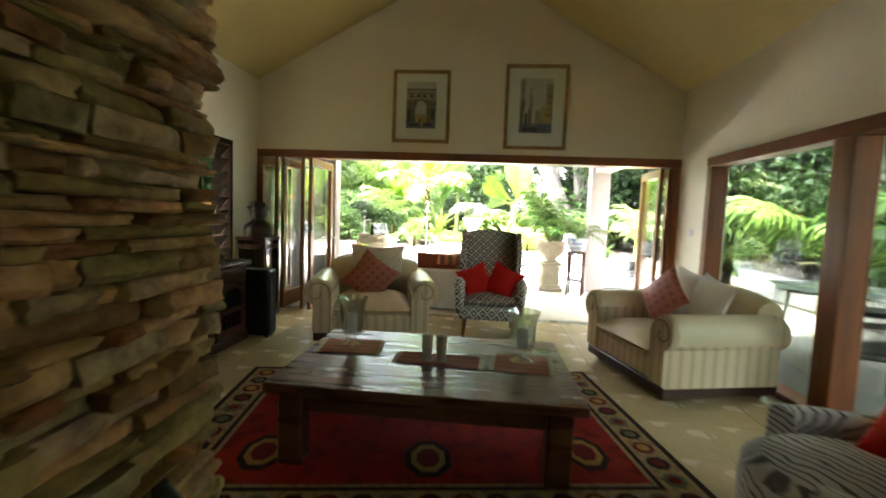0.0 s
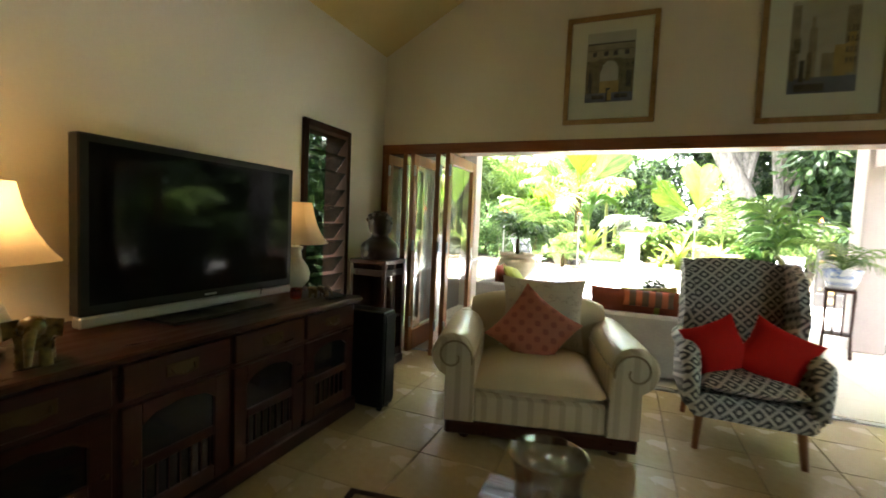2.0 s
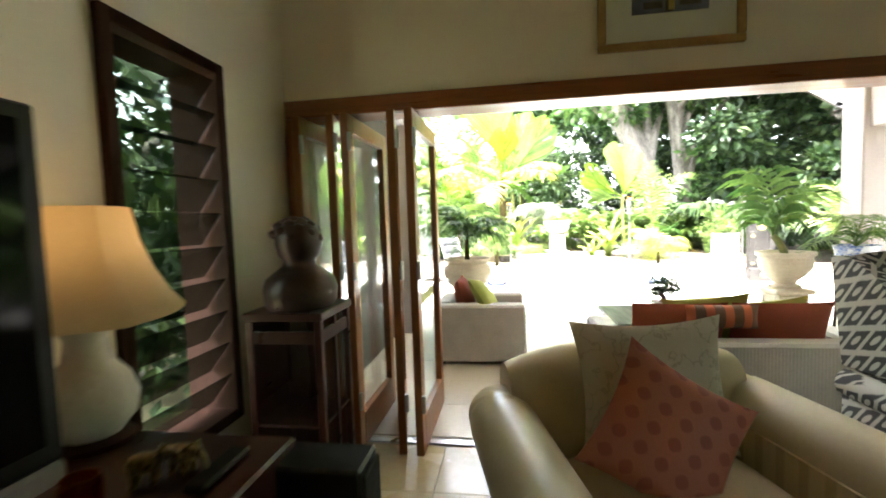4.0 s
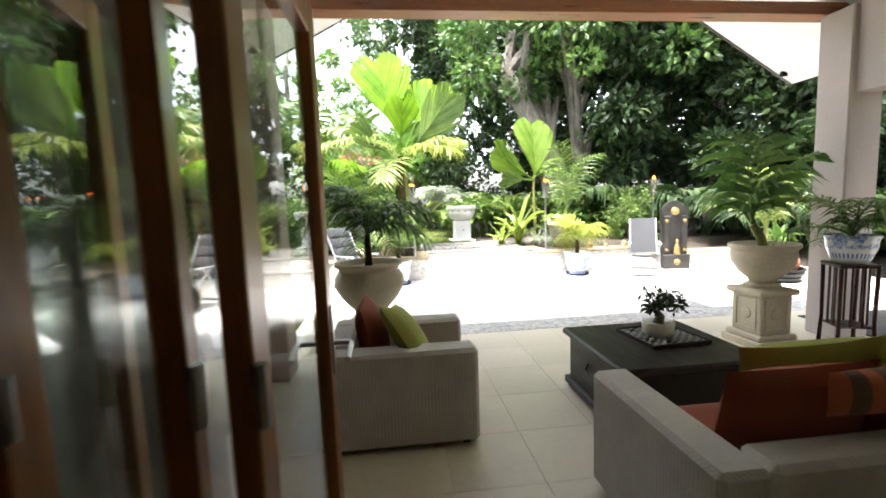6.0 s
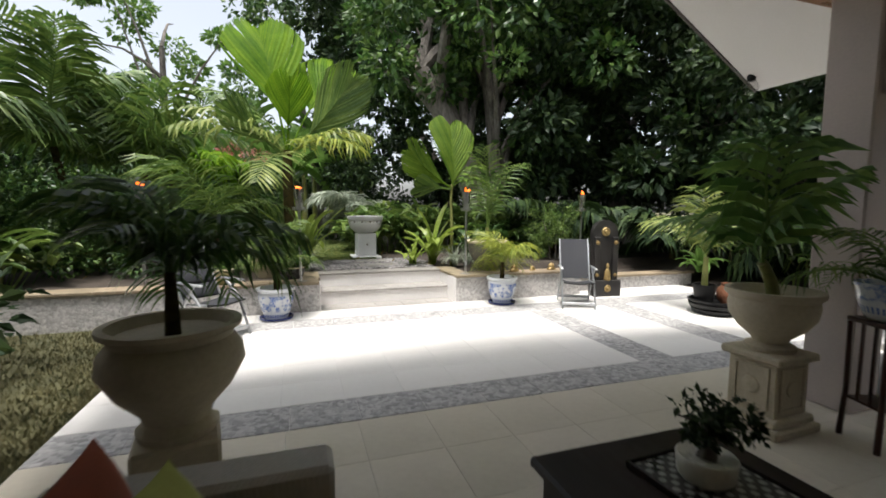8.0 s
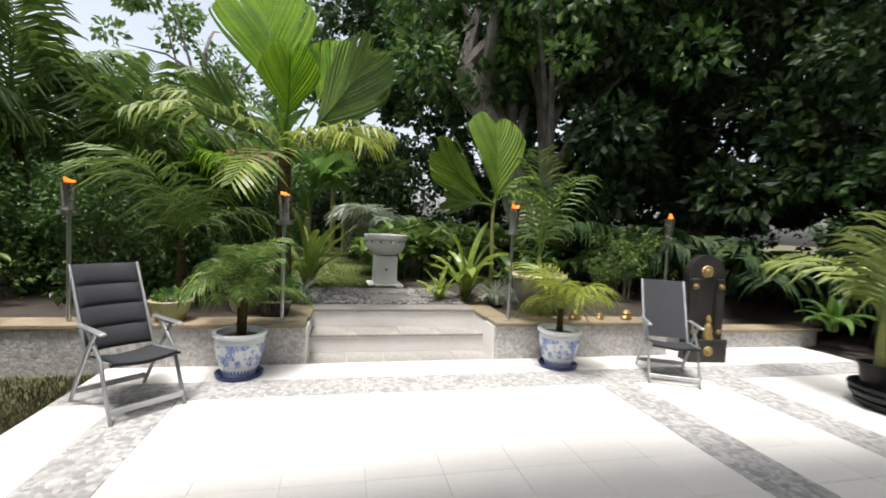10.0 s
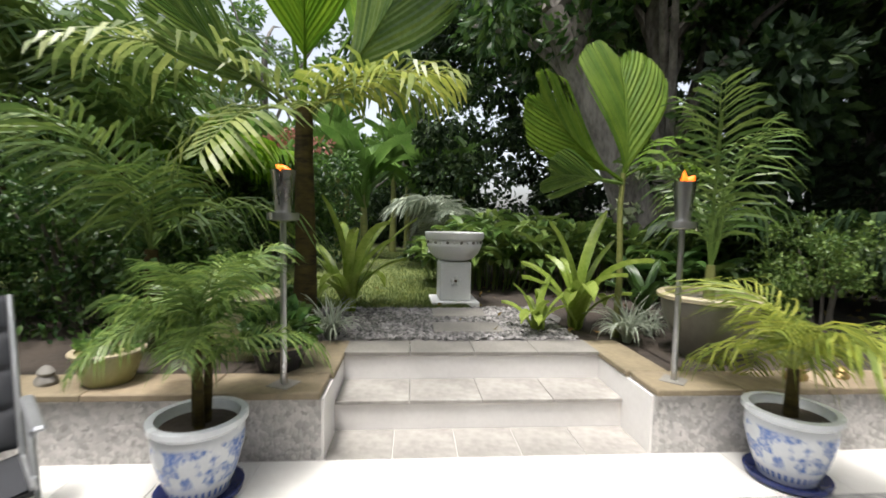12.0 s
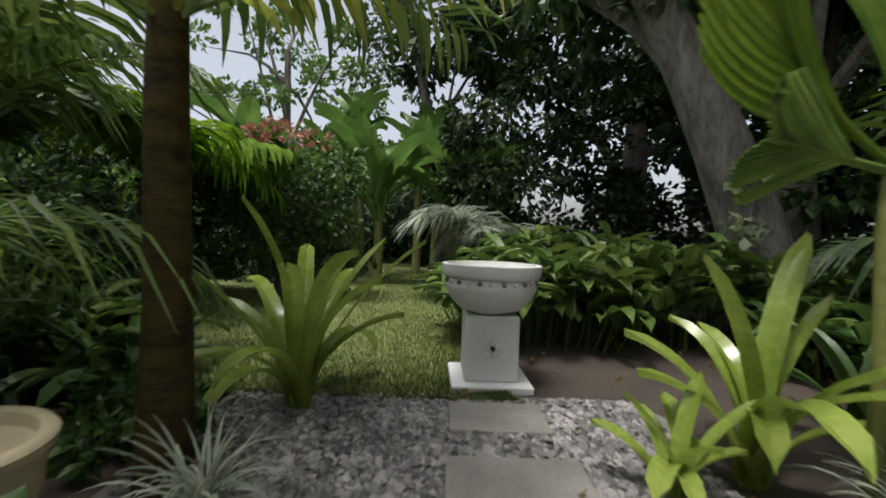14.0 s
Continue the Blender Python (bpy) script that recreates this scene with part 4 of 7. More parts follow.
# wing chair
wc = thing("wing_chair", "tall wing chair in black and white lattice fabric", "chair", (0.10, 4.84, 0), 0)
wc.scale = (0.93, 0.97, 1.03)
for sx, sy in ((-1, -1), (1, -1), (-1, 1), (1, 1)):
    part("leg", Geo().tube([(sx * 0.29, sy * 0.30 - 0.02, 0.0), (sx * 0.27, sy * 0.28, 0.24)], [0.018, 0.028], 8), red_wood, wc, "tapered wooden leg", True)
part("seat_frame", Geo().box((-0.34, -0.36, 0.20), (0.34, 0.34, 0.34), 0.03), lattice_cloth, wc)


def wseat(s):
    def fn(a, b):
        u, v = 2 * a - 1, 2 * b - 1
        e = (1 - abs(u) ** 5) * (1 - abs(v) ** 5)
        return (u * 0.29, -0.06 + v * 0.33, 0.40 + s * 0.065 * e)
    return fn


part("seat_cushion", Geo().grid(wseat(1), 12, 12).grid(wseat(-1), 12, 12), lattice_cloth, wc, "", True)


def wback(s):
    def fn(a, b):
        u = 2 * a - 1
        z = 0.34 + (0.76 - 0.05 * abs(u) ** 3) * b
        return (u * (0.30 + 0.05 * b), 0.22 + 0.16 * b + s * (0.05 * (1 - abs(u) ** 6) * (1 - b ** 8) + 0.005), z)
    return fn


part("backrest", Geo().grid(wback(-1), 12, 16).grid(wback(1), 12, 16), lattice_cloth, wc, "", True)
for sd in (-1, 1):
    part("wing", Geo().prism([(0.30, 0.62), (0.02, 0.64), (-0.02, 0.78), (0.10, 1.0), (0.26, 1.08), (0.38, 1.08)], 'x', sd * 0.335 - 0.03, sd * 0.335 + 0.03), lattice_cloth, wc)
    g = Geo().tube([(sd * 0.35, 0.28, 0.55), (sd * 0.35, 0.0, 0.56), (sd * 0.35, -0.28, 0.54), (sd * 0.34, -0.34, 0.48), (sd * 0.335, -0.345, 0.3)], [0.06, 0.065, 0.065, 0.055, 0.045], 10)
    g.box((sd * 0.335 - 0.04, -0.32, 0.24), (sd * 0.335 + 0.04, 0.30, 0.54), 0.02)
    part("arm", g, lattice_cloth, wc, "", True)
cushion("bright red cushion on the wing chair", 0.34, 0.13, red_cloth, (-0.06, 4.70, 0.595), -20, -24, 8)
cushion("bright red cushion on the wing chair", 0.36, 0.13, red_cloth, (0.23, 4.68, 0.595), -24, 24, -12)

# zebra tub chair
zc = thing("tub_chair", "low tub chair in black and white zebra fabric", "chair", (1.42, 1.60, 0), -115)


def tub(r0, top):
    def fn(a, b):
        q = math.radians(-35 + 250 * a)
        h = 0.50 + 0.16 * math.sin(max(0, min(1, (a - 0.15) / 0.7)) * math.pi) ** 1.5
        if b < 0.35:
            k, z = r0, 0.1 + (h - 0.16) * b / 0.35
        elif b > 0.65:
            k, z = r0 - 0.15, 0.36 + (h - 0.42) * (1 - (b - 0.65) / 0.35)
        else:
            e = math.pi * (b - 0.35) / 0.3
            k, z = r0 - 0.075 + 0.075 * math.cos(e), h - 0.06 + 0.06 * math.sin(e)
        return (k * math.cos(q), k * math.sin(q) * 0.95, z)
    return fn


gz = Geo().grid(tub(0.50, 0), 36, 18)
for s in (0, 1):
    gz.add([tub(0.50, 0)(s, j / 18) for j in range(19)], [tuple(range(19))])
part("shell", gz, zebra_cloth, zc, "", True)
part("seat_cushion", Geo().lathe([(0.36, 0.08), (0.37, 0.3), (0.36, 0.38), (0.30, 0.42), (0.1, 0.43)], (0, -0.04, 0), 28), zebra_cloth, zc, "", True)
for i in range(4):
    part("foot", Geo().lathe([(0.025, 0), (0.035, 0.11)], (0.3 * math.cos(0.8 + 1.57 * i), 0.3 * math.sin(0.8 + 1.57 * i), 0), 10), dark_wood, zc, "short dark foot")
cushion("bright red cushion in the zebra tub chair", 0.40, 0.15, red_cloth, (1.56, 1.52, 0.64), -14, 10, -60)

# rug
rug_mat = bands(material("red_kilim", (0.19, 0.010, 0.007), (0.30, 0.022, 0.014), 5, 0.95, fine=120, bump=0.5, bump_dist=0.003, spec=0.1), (0.085, 0.008, 0.007),
                lambda op, x, y, z, nz: op('MULTIPLY', 0.6, step(op, nz(9, 4.0), 0.58, 0.1)))
rug_edge = bands(material("rug_border_weave", (0.22, 0.145, 0.05), (0.32, 0.22, 0.085), 30, 0.95, fine=120, bump=0.5, bump_dist=0.003), (0.12, 0.05, 0.02),
                 lambda op, x, y, z, nz: op('MULTIPLY', 0.6, step(op, nz(26, 4.0), 0.56, 0.1)))
rug = thing("rug", "red woven rug with rows of medallions in its tan border", "rug", (-0.30, 2.60, 0), 9)
RW, RD, RB = 1.35, 0.90, 0.26
part("field", Geo().box((-RW + RB, -RD + RB, 0.001), (RW - RB, RD - RB, 0.010)), rug_mat, rug)
for a, b in (((-RW, -RD), (RW, -RD + RB)), ((-RW, RD - RB), (RW, RD)), ((-RW, -RD + RB), (-RW + RB, RD - RB)), ((RW - RB, -RD + RB), (RW, RD - RB))):
    part("border", Geo().box((*a, 0.001), (*b, 0.009)), rug_edge, rug, "tan and dark patterned border")
wool_red = material("dark_red_wool", (0.10, 0.010, 0.008), (0.17, 0.02, 0.014), 20, 0.95, fine=140, bump=0.5, bump_dist=0.003, spec=0.1)
wool_dark = material("near_black_wool", (0.018, 0.010, 0.008), (0.04, 0.022, 0.016), 20, 0.95, fine=140, bump=0.5, bump_dist=0.003, spec=0.1)
wool_gold = material("ochre_wool", (0.26, 0.15, 0.035), (0.36, 0.22, 0.06), 20, 0.95, fine=140, bump=0.5, bump_dist=0.003, spec=0.1)
wool_green = material("grey_green_wool", (0.07, 0.08, 0.045), (0.12, 0.13, 0.08), 20, 0.95, fine=140, bump=0.5, bump_dist=0.003, spec=0.1)
for a, b in (((-RW, -RD), (RW, -RD + 0.035)), ((-RW, RD - 0.035), (RW, RD)), ((-RW, -RD + 0.035), (-RW + 0.035, RD - 0.035)), ((RW - 0.035, -RD + 0.035), (RW, RD - 0.035))):
    part("edge_stripe", Geo().box((*a, 0.001), (*b, 0.0105)), wool_dark, rug, "dark woven edge stripe")
for a, b in (((-RW + 0.21, -RD + 0.21), (RW - 0.21, -RD + 0.235)), ((-RW + 0.21, RD - 0.235), (RW - 0.21, RD - 0.21)), ((-RW + 0.21, -RD + 0.235), (-RW + 0.235, RD - 0.235)), ((RW - 0.235, -RD + 0.235), (RW - 0.21, RD - 0.235))):
    part("guard_stripe", Geo().box((*a, 0.001), (*b, 0.0105)), wool_dark, rug, "dark woven guard stripe")


def octagon(r, z):
    return Geo().lathe([(r, 0.0), (r * 0.985, z)], n=8, m=pose(0, 0, 0, 0, 0, 22.5))


oct_out, oct_in = octagon(0.062, 0.0025).mesh("medallion"), octagon(0.036, 0.0035).mesh("medallion")
spots = [(x, sy * (RD - 0.125)) for sy in (-1, 1) for x in [-1.22 + 0.1525 * k for k in range(17)]]
spots += [(sx * (RW - 0.125), y) for sx in (-1, 1) for y in [-0.62 + 0.155 * k for k in range(9)]]
for k, (x, y) in enumerate(spots):
    for me_o, mts in ((oct_out, (wool_dark, wool_red, wool_dark, wool_green)), (oct_in, (wool_red, wool_gold, wool_green, wool_red))):
        q = part("medallion", me_o.copy(), mts[k % 4], rug)
        q.matrix_local = pose(x, y, 0.0088)
for x, y in ((-0.86, -0.36), (0.86, -0.36), (-0.86, 0.36), (0.86, 0.36), (0.0, -0.42), (0.0, 0.42)):
    for r_, mt_o in ((0.16, wool_dark), (0.12, wool_gold), (0.08, wool_red)):
        q = part("motif", octagon(r_, 0.0014 + 0.0007 * (0.17 - r_) / 0.04), mt_o, rug, "woven diamond motif")
        q.matrix_local = pose(x, y, 0.0098) @ Matrix.Diagonal((0.8, 1.15, 1, 1))

# coffee table
ct = thing("coffee_table", "large worn dark-wood coffee table with thick legs", "table")
for i in range(5):
    part("top_board", Geo().box((-1.02, 1.94 + 0.206 * i, 0.40), (0.51, 1.94 + 0.206 * i + 0.2056, 0.45 + 0.0006 * (i % 2)), 0.003), table_wood, ct)
for x in (-0.97, 0.34):
    for y in (2.0, 2.79):
        part("leg", Geo().box((x, y, 0.013), (x + 0.12, y + 0.12, 0.399), 0.008), table_wood, ct)
for a, b in (((-0.85, 2.02, 0.29), (0.34, 2.06, 0.399)), ((-0.85, 2.85, 0.29), (0.34, 2.89, 0.399)), ((-0.95, 2.12, 0.29), (-0.91, 2.79, 0.399)), ((0.40, 2.12, 0.29), (0.44, 2.79, 0.399))):
    part("apron", Geo().box(a, b, 0.004), table_wood, ct)
mat_cloth = bands(material("woven_placemat", (0.20, 0.06, 0.025), (0.30, 0.11, 0.05), 20, 0.9, fine=150, bump=0.5, bump_dist=0.003), (0.34, 0.13, 0.05), lambda op, x, y, z, nz: step(op, op('SINE', op('MULTIPLY', y, 90)), 0.3, 0.3))
fringe = material("cream_fringe", (0.42, 0.34, 0.22), (0.52, 0.44, 0.30), 10, 0.9)


def placemat(label, at, w, d, turn):
    t = thing("placemat", label, "placemat", at, turn, "placemats")
    part("cloth", Geo().box((-w / 2, -d / 2, 0.001), (w / 2, d / 2, 0.007), 0.002), mat_cloth, t)
    for s in (-1, 1):
        g = Geo()
        for i in range(26):
            y = -d / 2 + d * (i + 0.5) / 26
            g.box((min(s * w / 2, s * (w / 2 + 0.028)), y - 0.003, 0.001), (max(s * w / 2, s * (w / 2 + 0.028)), y + 0.003, 0.004))
        part("fringe", g, fringe, t, "pale cotton fringe")


vase_glass = glassy("hurricane_glass", (0.96, 0.98, 0.97), 0.05, 1.5, 0.30)
wax = material("white_candle_wax", (0.75, 0.73, 0.68), (0.82, 0.80, 0.75), 5, 0.5)


def hurricane(at):
    t = thing("hurricane_vase", "footed clear glass hurricane vase with a candle", "vase", at, 0, "hurricane vases")
    prof = [(0.062, 0.0), (0.066, 0.012), (0.034, 0.028), (0.026, 0.05), (0.056, 0.075), (0.070, 0.12), (0.074, 0.2), (0.08, 0.26), (0.094, 0.30)]
    inn = [(r - 0.005, z + 0.002) for r, z in prof[::-1] if z >= 0.07]
    part("glass", Geo().lathe(prof + inn, n=28, closed=False), vase_glass, t, "", True).visible_shadow = False
    part("candle", Geo().lathe([(0.03, 0.085), (0.031, 0.19), (0.026, 0.196), (0.004, 0.19)], n=16), wax, t, "white pillar candle", True)
    part("wick", Geo().tube([(0, 0, 0.19), (0.002, 0, 0.205)], 0.0015, 5), black_plastic, t)


placemat("red-brown woven placemat under a glass vase", (-0.78, 2.58, 0.452), 0.34, 0.28, 6)
placemat("dark red woven runner on the coffee table", (-0.22, 2.44, 0.452), 0.46, 0.20, -3)
placemat("red-brown woven placemat under a glass vase", (0.25, 2.46, 0.452), 0.30, 0.28, -5)
hurricane((-0.78, 2.59, 0.4605))
hurricane((0.25, 2.47, 0.4605))
carved = material("silvery_carved_wood", (0.26, 0.19, 0.12), (0.50, 0.42, 0.32), 9, 0.4, fine=40, bump=0.6, bump_dist=0.006)
for x, tr in ((-0.285, 8), (-0.205, -10)):
    ob = solid("carved_ornament", Geo().lathe([(0.032, 0), (0.036, 0.01), (0.026, 0.04), (0.032, 0.08), (0.03, 0.12), (0.036, 0.145), (0.02, 0.155)], n=12, m=pose(0, 0, 0) @ Matrix.Diagonal((1, 0.7, 1, 1))), carved, "small carved silvery wood ornament on the table", "ornament", "", True)
    ob.pop("kind", None)
    ob.matrix_world = pose(x, 2.40, 0.459, 0, 0, tr)

# television cabinet
CX0, CX1, CY0, CY1, CZ = -2.92, -2.27, 2.02, 4.03, 0.85
cb = thing("tv_cabinet", "long dark polished-wood sideboard with glazed doors", "cabinet")
part("top", Geo().box((CX0 - 0.02, CY0 - 0.03, CZ - 0.035), (CX1 + 0.03, CY1 + 0.03, CZ), 0.008), dark_wood, cb)
part("body", Geo().box((CX0, CY0, 0.07), (CX1 - 0.02, CY1, CZ - 0.036)), dark_wood, cb)
part("plinth", Geo().box((CX0 + 0.02, CY0 - 0.012, 0.0), (CX1 + 0.012, CY1 + 0.012, 0.10), 0.01), dark_wood, cb)
brass = material("old_brass", (0.08, 0.055, 0.028), (0.15, 0.11, 0.055), 8, 0.45, metal=1.0)
dark_glass = material("dark_cabinet_glass", (0.006, 0.006, 0.006), (0.012, 0.012, 0.012), 4, 0.08, bump=0)
for i in range(4):
    y0, y1 = CY0 + 0.03 + i * 0.495, CY0 + 0.03 + (i + 1) * 0.495 - 0.03
    d = part("drawer", Geo().box((CX1 - 0.022, y0, 0.65), (CX1 + 0.004, y1, 0.80), 0.006), dark_wood, cb)
    ym = (y0 + y1) / 2
    part("pull", Geo().tube([(CX1 + 0.006, ym - 0.05, 0.735), (CX1 + 0.022, ym - 0.045, 0.712), (CX1 + 0.026, ym, 0.700), (CX1 + 0.022, ym + 0.045, 0.712), (CX1 + 0.006, ym + 0.05, 0.735)], 0.005, 6), brass, d, "old brass drop pull", True)
    part("pull_plate", Geo().box((CX1 + 0.004, ym - 0.07, 0.70), (CX1 + 0.008, ym + 0.07, 0.755), 0.003), brass, d)
    d = part("door", Geo().prism([(y0 + 0.075, 0.625), (y0 + 0.075, 0.53), (y0 + 0.12, 0.565), (ym, 0.585), (y1 - 0.12, 0.565), (y1 - 0.075, 0.53), (y1 - 0.075, 0.625)], 'x', CX1 - 0.022, CX1 + 0.002), dark_wood, cb)
    for a, b in ((y0, y0 + 0.0745), (y1 - 0.0745, y1)):
        part("stile", Geo().box((CX1 - 0.022, a, 0.115), (CX1 + 0.002, b, 0.625), 0.004), dark_wood, d)
    for a, b in ((0.115, 0.19), (0.34, 0.385)):
        part("rail", Geo().box((CX1 - 0.022, y0 + 0.075, a), (CX1 + 0.002, y1 - 0.075, b), 0.004), dark_wood, d)
    part("pane", Geo().box((CX1 - 0.016, y0 + 0.07, 0.18), (CX1 - 0.012, y1 - 0.07, 0.60)), dark_glass, d, "dark glass pane")
    for k in range(7):
        yy = y0 + 0.09 + (y1 - y0 - 0.18) * k / 6
        part("bar", Geo().box((CX1 - 0.010, yy - 0.003, 0.19), (CX1 - 0.005, yy + 0.003, 0.34)), dark_wood, d)
    ys = y1 - 0.035 if i % 2 == 0 else y0 + 0.035
    part("knob", Geo().lathe([(0.004, 0), (0.005, 0.012), (0.011, 0.018), (0.009, 0.027)], m=pose(CX1 + 0.002, ys, 0.40, 0, 90, 0), n=10), brass, d, "small brass knob", True)

cb.scale = (1.0, 1.0, 0.915)
CZ = 0.778

# television
screen = material("tv_screen", (0.004, 0.0045, 0.005), (0.006, 0.006, 0.007), 2, 0.07, bump=0, rough_var=0.02, spec=0.10)
silver = material("silver_plastic", (0.34, 0.35, 0.36), (0.42, 0.43, 0.44), 6, 0.35, metal=0.6)
tv = thing("television", "large black flat television with a silver lower edge", "television", (-2.635, 3.193, CZ), 0)
part("bezel", Geo().box((-0.05, -0.596, 0.075), (0.018, 0.596, 0.808), 0.006), black_plastic, tv)
part("screen", Geo().box((0.018, -0.558, 0.118), (0.0205, 0.558, 0.774)), screen, tv, "glossy black screen")
part("lower_bar", Geo().box((-0.035, -0.596, 0.026), (0.022, 0.596, 0.074), 0.008), silver, tv, "silver lower edge")
part("badge", Geo().box((0.0206, -0.035, 0.090), (0.022, 0.035, 0.099)), silver, tv)
part("neck", Geo().box((-0.03, -0.16, 0.012), (0.0, 0.16, 0.05)), black_plastic, tv)
part("stand", Geo().box((-0.15, -0.30, 0.0), (0.16, 0.30, 0.014), 0.006), black_plastic, tv)

# lamps
shade_mat = material("cream_silk_shade", (0.72, 0.59, 0.38), (0.80, 0.67, 0.45), 6, 0.8, fine=120, bump=0.1, translucent=0.55)
ceramic = material("cream_crackle_ceramic", (0.58, 0.55, 0.46), (0.68, 0.65, 0.56), 8, 0.3, fine=60, bump=0.6, bump_dist=0.004)


def table_lamp(label, at, lit, size):
    t = thing("table_lamp", label, "lamp", at, 20, "table lamps")
    part("foot", Geo().lathe([(0.075, 0), (0.078, 0.012), (0.06, 0.022)], n=20), dark_wood, t, "dark wooden foot", True)
    part("base", Geo().lathe([(0.055, 0.022), (0.085, 0.06), (0.09, 0.10), (0.075, 0.145), (0.045, 0.185), (0.038, 0.23), (0.05, 0.255), (0.03, 0.26)], n=24), ceramic, t, "cream ceramic vase-shaped base", True)
    prof = [(0.172, 0.275), (0.145, 0.315), (0.117, 0.375), (0.098, 0.44), (0.086, 0.51)]

    def fn(a, b):
        k = b * 4
        i = min(3, int(k))
        r = prof[i][0] + (prof[i + 1][0] - prof[i][0]) * (k - i)
        z = prof[i][1] + (prof[i + 1][1] - prof[i][1]) * (k - i)
        q = 2 * math.pi * a
        sq = 1 / max(abs(math.cos(q)), abs(math.sin(q)))
        rr = r * (0.6 + 0.4 * sq) * 1.04
        return (rr * math.cos(q), rr * math.sin(q), z)
    part("shade", Geo().grid(fn, 40, 12), shade_mat, t, "flared cream fabric shade", True)
    part("stem", Geo().tube([(0, 0, 0.26), (0, 0, 0.40)], 0.006, 8), brass, t)
    part("bulb", Geo().lathe([(0.012, 0.36), (0.03, 0.40), (0.026, 0.43), (0.008, 0.445)], n=12), glowing("lamp_bulb_" + ("on" if lit > 5 else "low"), (1.0, 0.62, 0.28), lit), t, "glowing warm bulb", True)
    lp = new("bulb_light", bpy.data.lights.new("bulb_light", 'POINT'))
    lp.data.energy, lp.data.color, lp.data.shadow_soft_size = lit * 0.085, (1.0, 0.62, 0.27), 0.04
    lp.matrix_world = pose(at[0], at[1], at[2] + 0.48 * size)
    t.scale = (size, size, size)
    return t


table_lamp("cream ceramic table lamp with a lit flared shade", (-2.62, 2.28, CZ), 1.5, 1.16)
table_lamp("cream ceramic table lamp with a softly lit shade", (-2.76, 3.98, CZ), 0.16, 1.2)
gold = material("black_and_gold_lacquer", (0.02, 0.015, 0.01), (0.30, 0.19, 0.05), 22, 0.3, fine=60, bump=0.3)


def little_elephant(label, at, s, turn):
    g = Geo()
    g.lathe([(0.01, -0.075), (0.045, -0.06), (0.055, 0.0), (0.048, 0.055), (0.01, 0.075)], n=14, m=pose(0, 0, 0.10, 90, 0, 0))
    g.lathe([(0.008, -0.04), (0.035, -0.02), (0.036, 0.015), (0.008, 0.04)], n=12, m=pose(0, -0.085, 0.135, 90, 0, 0))
    g.tube([(0, -0.115, 0.13), (0, -0.15, 0.10), (0, -0.16, 0.06), (0, -0.175, 0.035)], [0.018, 0.014, 0.011, 0.009], 8)
    for sx in (-1, 1):
        for y in (-0.04, 0.045):
            g.tube([(sx * 0.028, y, 0), (sx * 0.028, y, 0.08)], [0.019, 0.018], 8)
        g.add([(sx * 0.03, -0.07, 0.16), (sx * 0.075, -0.055, 0.15), (sx * 0.07, -0.05, 0.09), (sx * 0.035, -0.07, 0.11), (sx * 0.03, -0.06, 0.16), (sx * 0.075, -0.048, 0.15), (sx * 0.07, -0.043, 0.09), (sx * 0.035, -0.06, 0.11)], [(0, 1, 2, 3), (7, 6, 5, 4), (0, 4, 5, 1), (1, 5, 6, 2), (2, 6, 7, 3)])
    ob = solid("elephant_figurine", g, gold, label, "figurine", "", True)
    ob.pop("kind", None)
    ob.matrix_world = pose(*at, 0, 0, turn) @ Matrix.Scale(s, 4)


little_elephant("black and gold elephant figurine on the sideboard", (-2.40, 2.36, CZ), 1.0, 60)
little_elephant("small gold elephant figurine on the sideboard", (-2.47, 3.83, CZ), 0.45, 120)
little_elephant("small gold elephant figurine on the sideboard", (-2.42, 3.88, CZ), 0.42, 80)
amber = glassy("amber_glass", (0.8, 0.35, 0.08), 0.05)
ob = solid("candle_jar", Geo().lathe([(0.03, 0), (0.036, 0.01), (0.038, 0.05), (0.034, 0.065), (0.031, 0.065), (0.033, 0.05), (0.03, 0.012), (0.005, 0.01)], (-2.53, 3.74, CZ), 16), amber, "small amber glass candle jar on the sideboard", "jar", "", True)
ob.pop("kind", None)
ob = solid("remote_control", Geo().box((-2.36, 3.80, CZ), (-2.31, 3.97, CZ + 0.018), 0.006), black_plastic, "black remote control on the sideboard", "remote")
ob.pop("kind", None)
sp = thing("subwoofer", "black box loudspeaker standing on the floor", "loudspeaker")
part("cabinet", Geo().box((-2.42, 4.07, 0.02), (-2.075, 4.22, 0.68), 0.008), black_plastic, sp)
part("grille", Geo().box((-2.074, 4.08, 0.05), (-2.063, 4.21, 0.66), 0.006), material("black_speaker_cloth", (0.006, 0.006, 0.006), (0.012, 0.012, 0.012), 30, 0.95, fine=200, bump=0.4), sp, "black cloth grille")
for x in (-2.39, -2.11):
    for y in (4.10, 4.19):
        part("foot", Geo().lathe([(0.018, 0), (0.018, 0.021)], (x, y, 0), 10), black_plastic, sp)

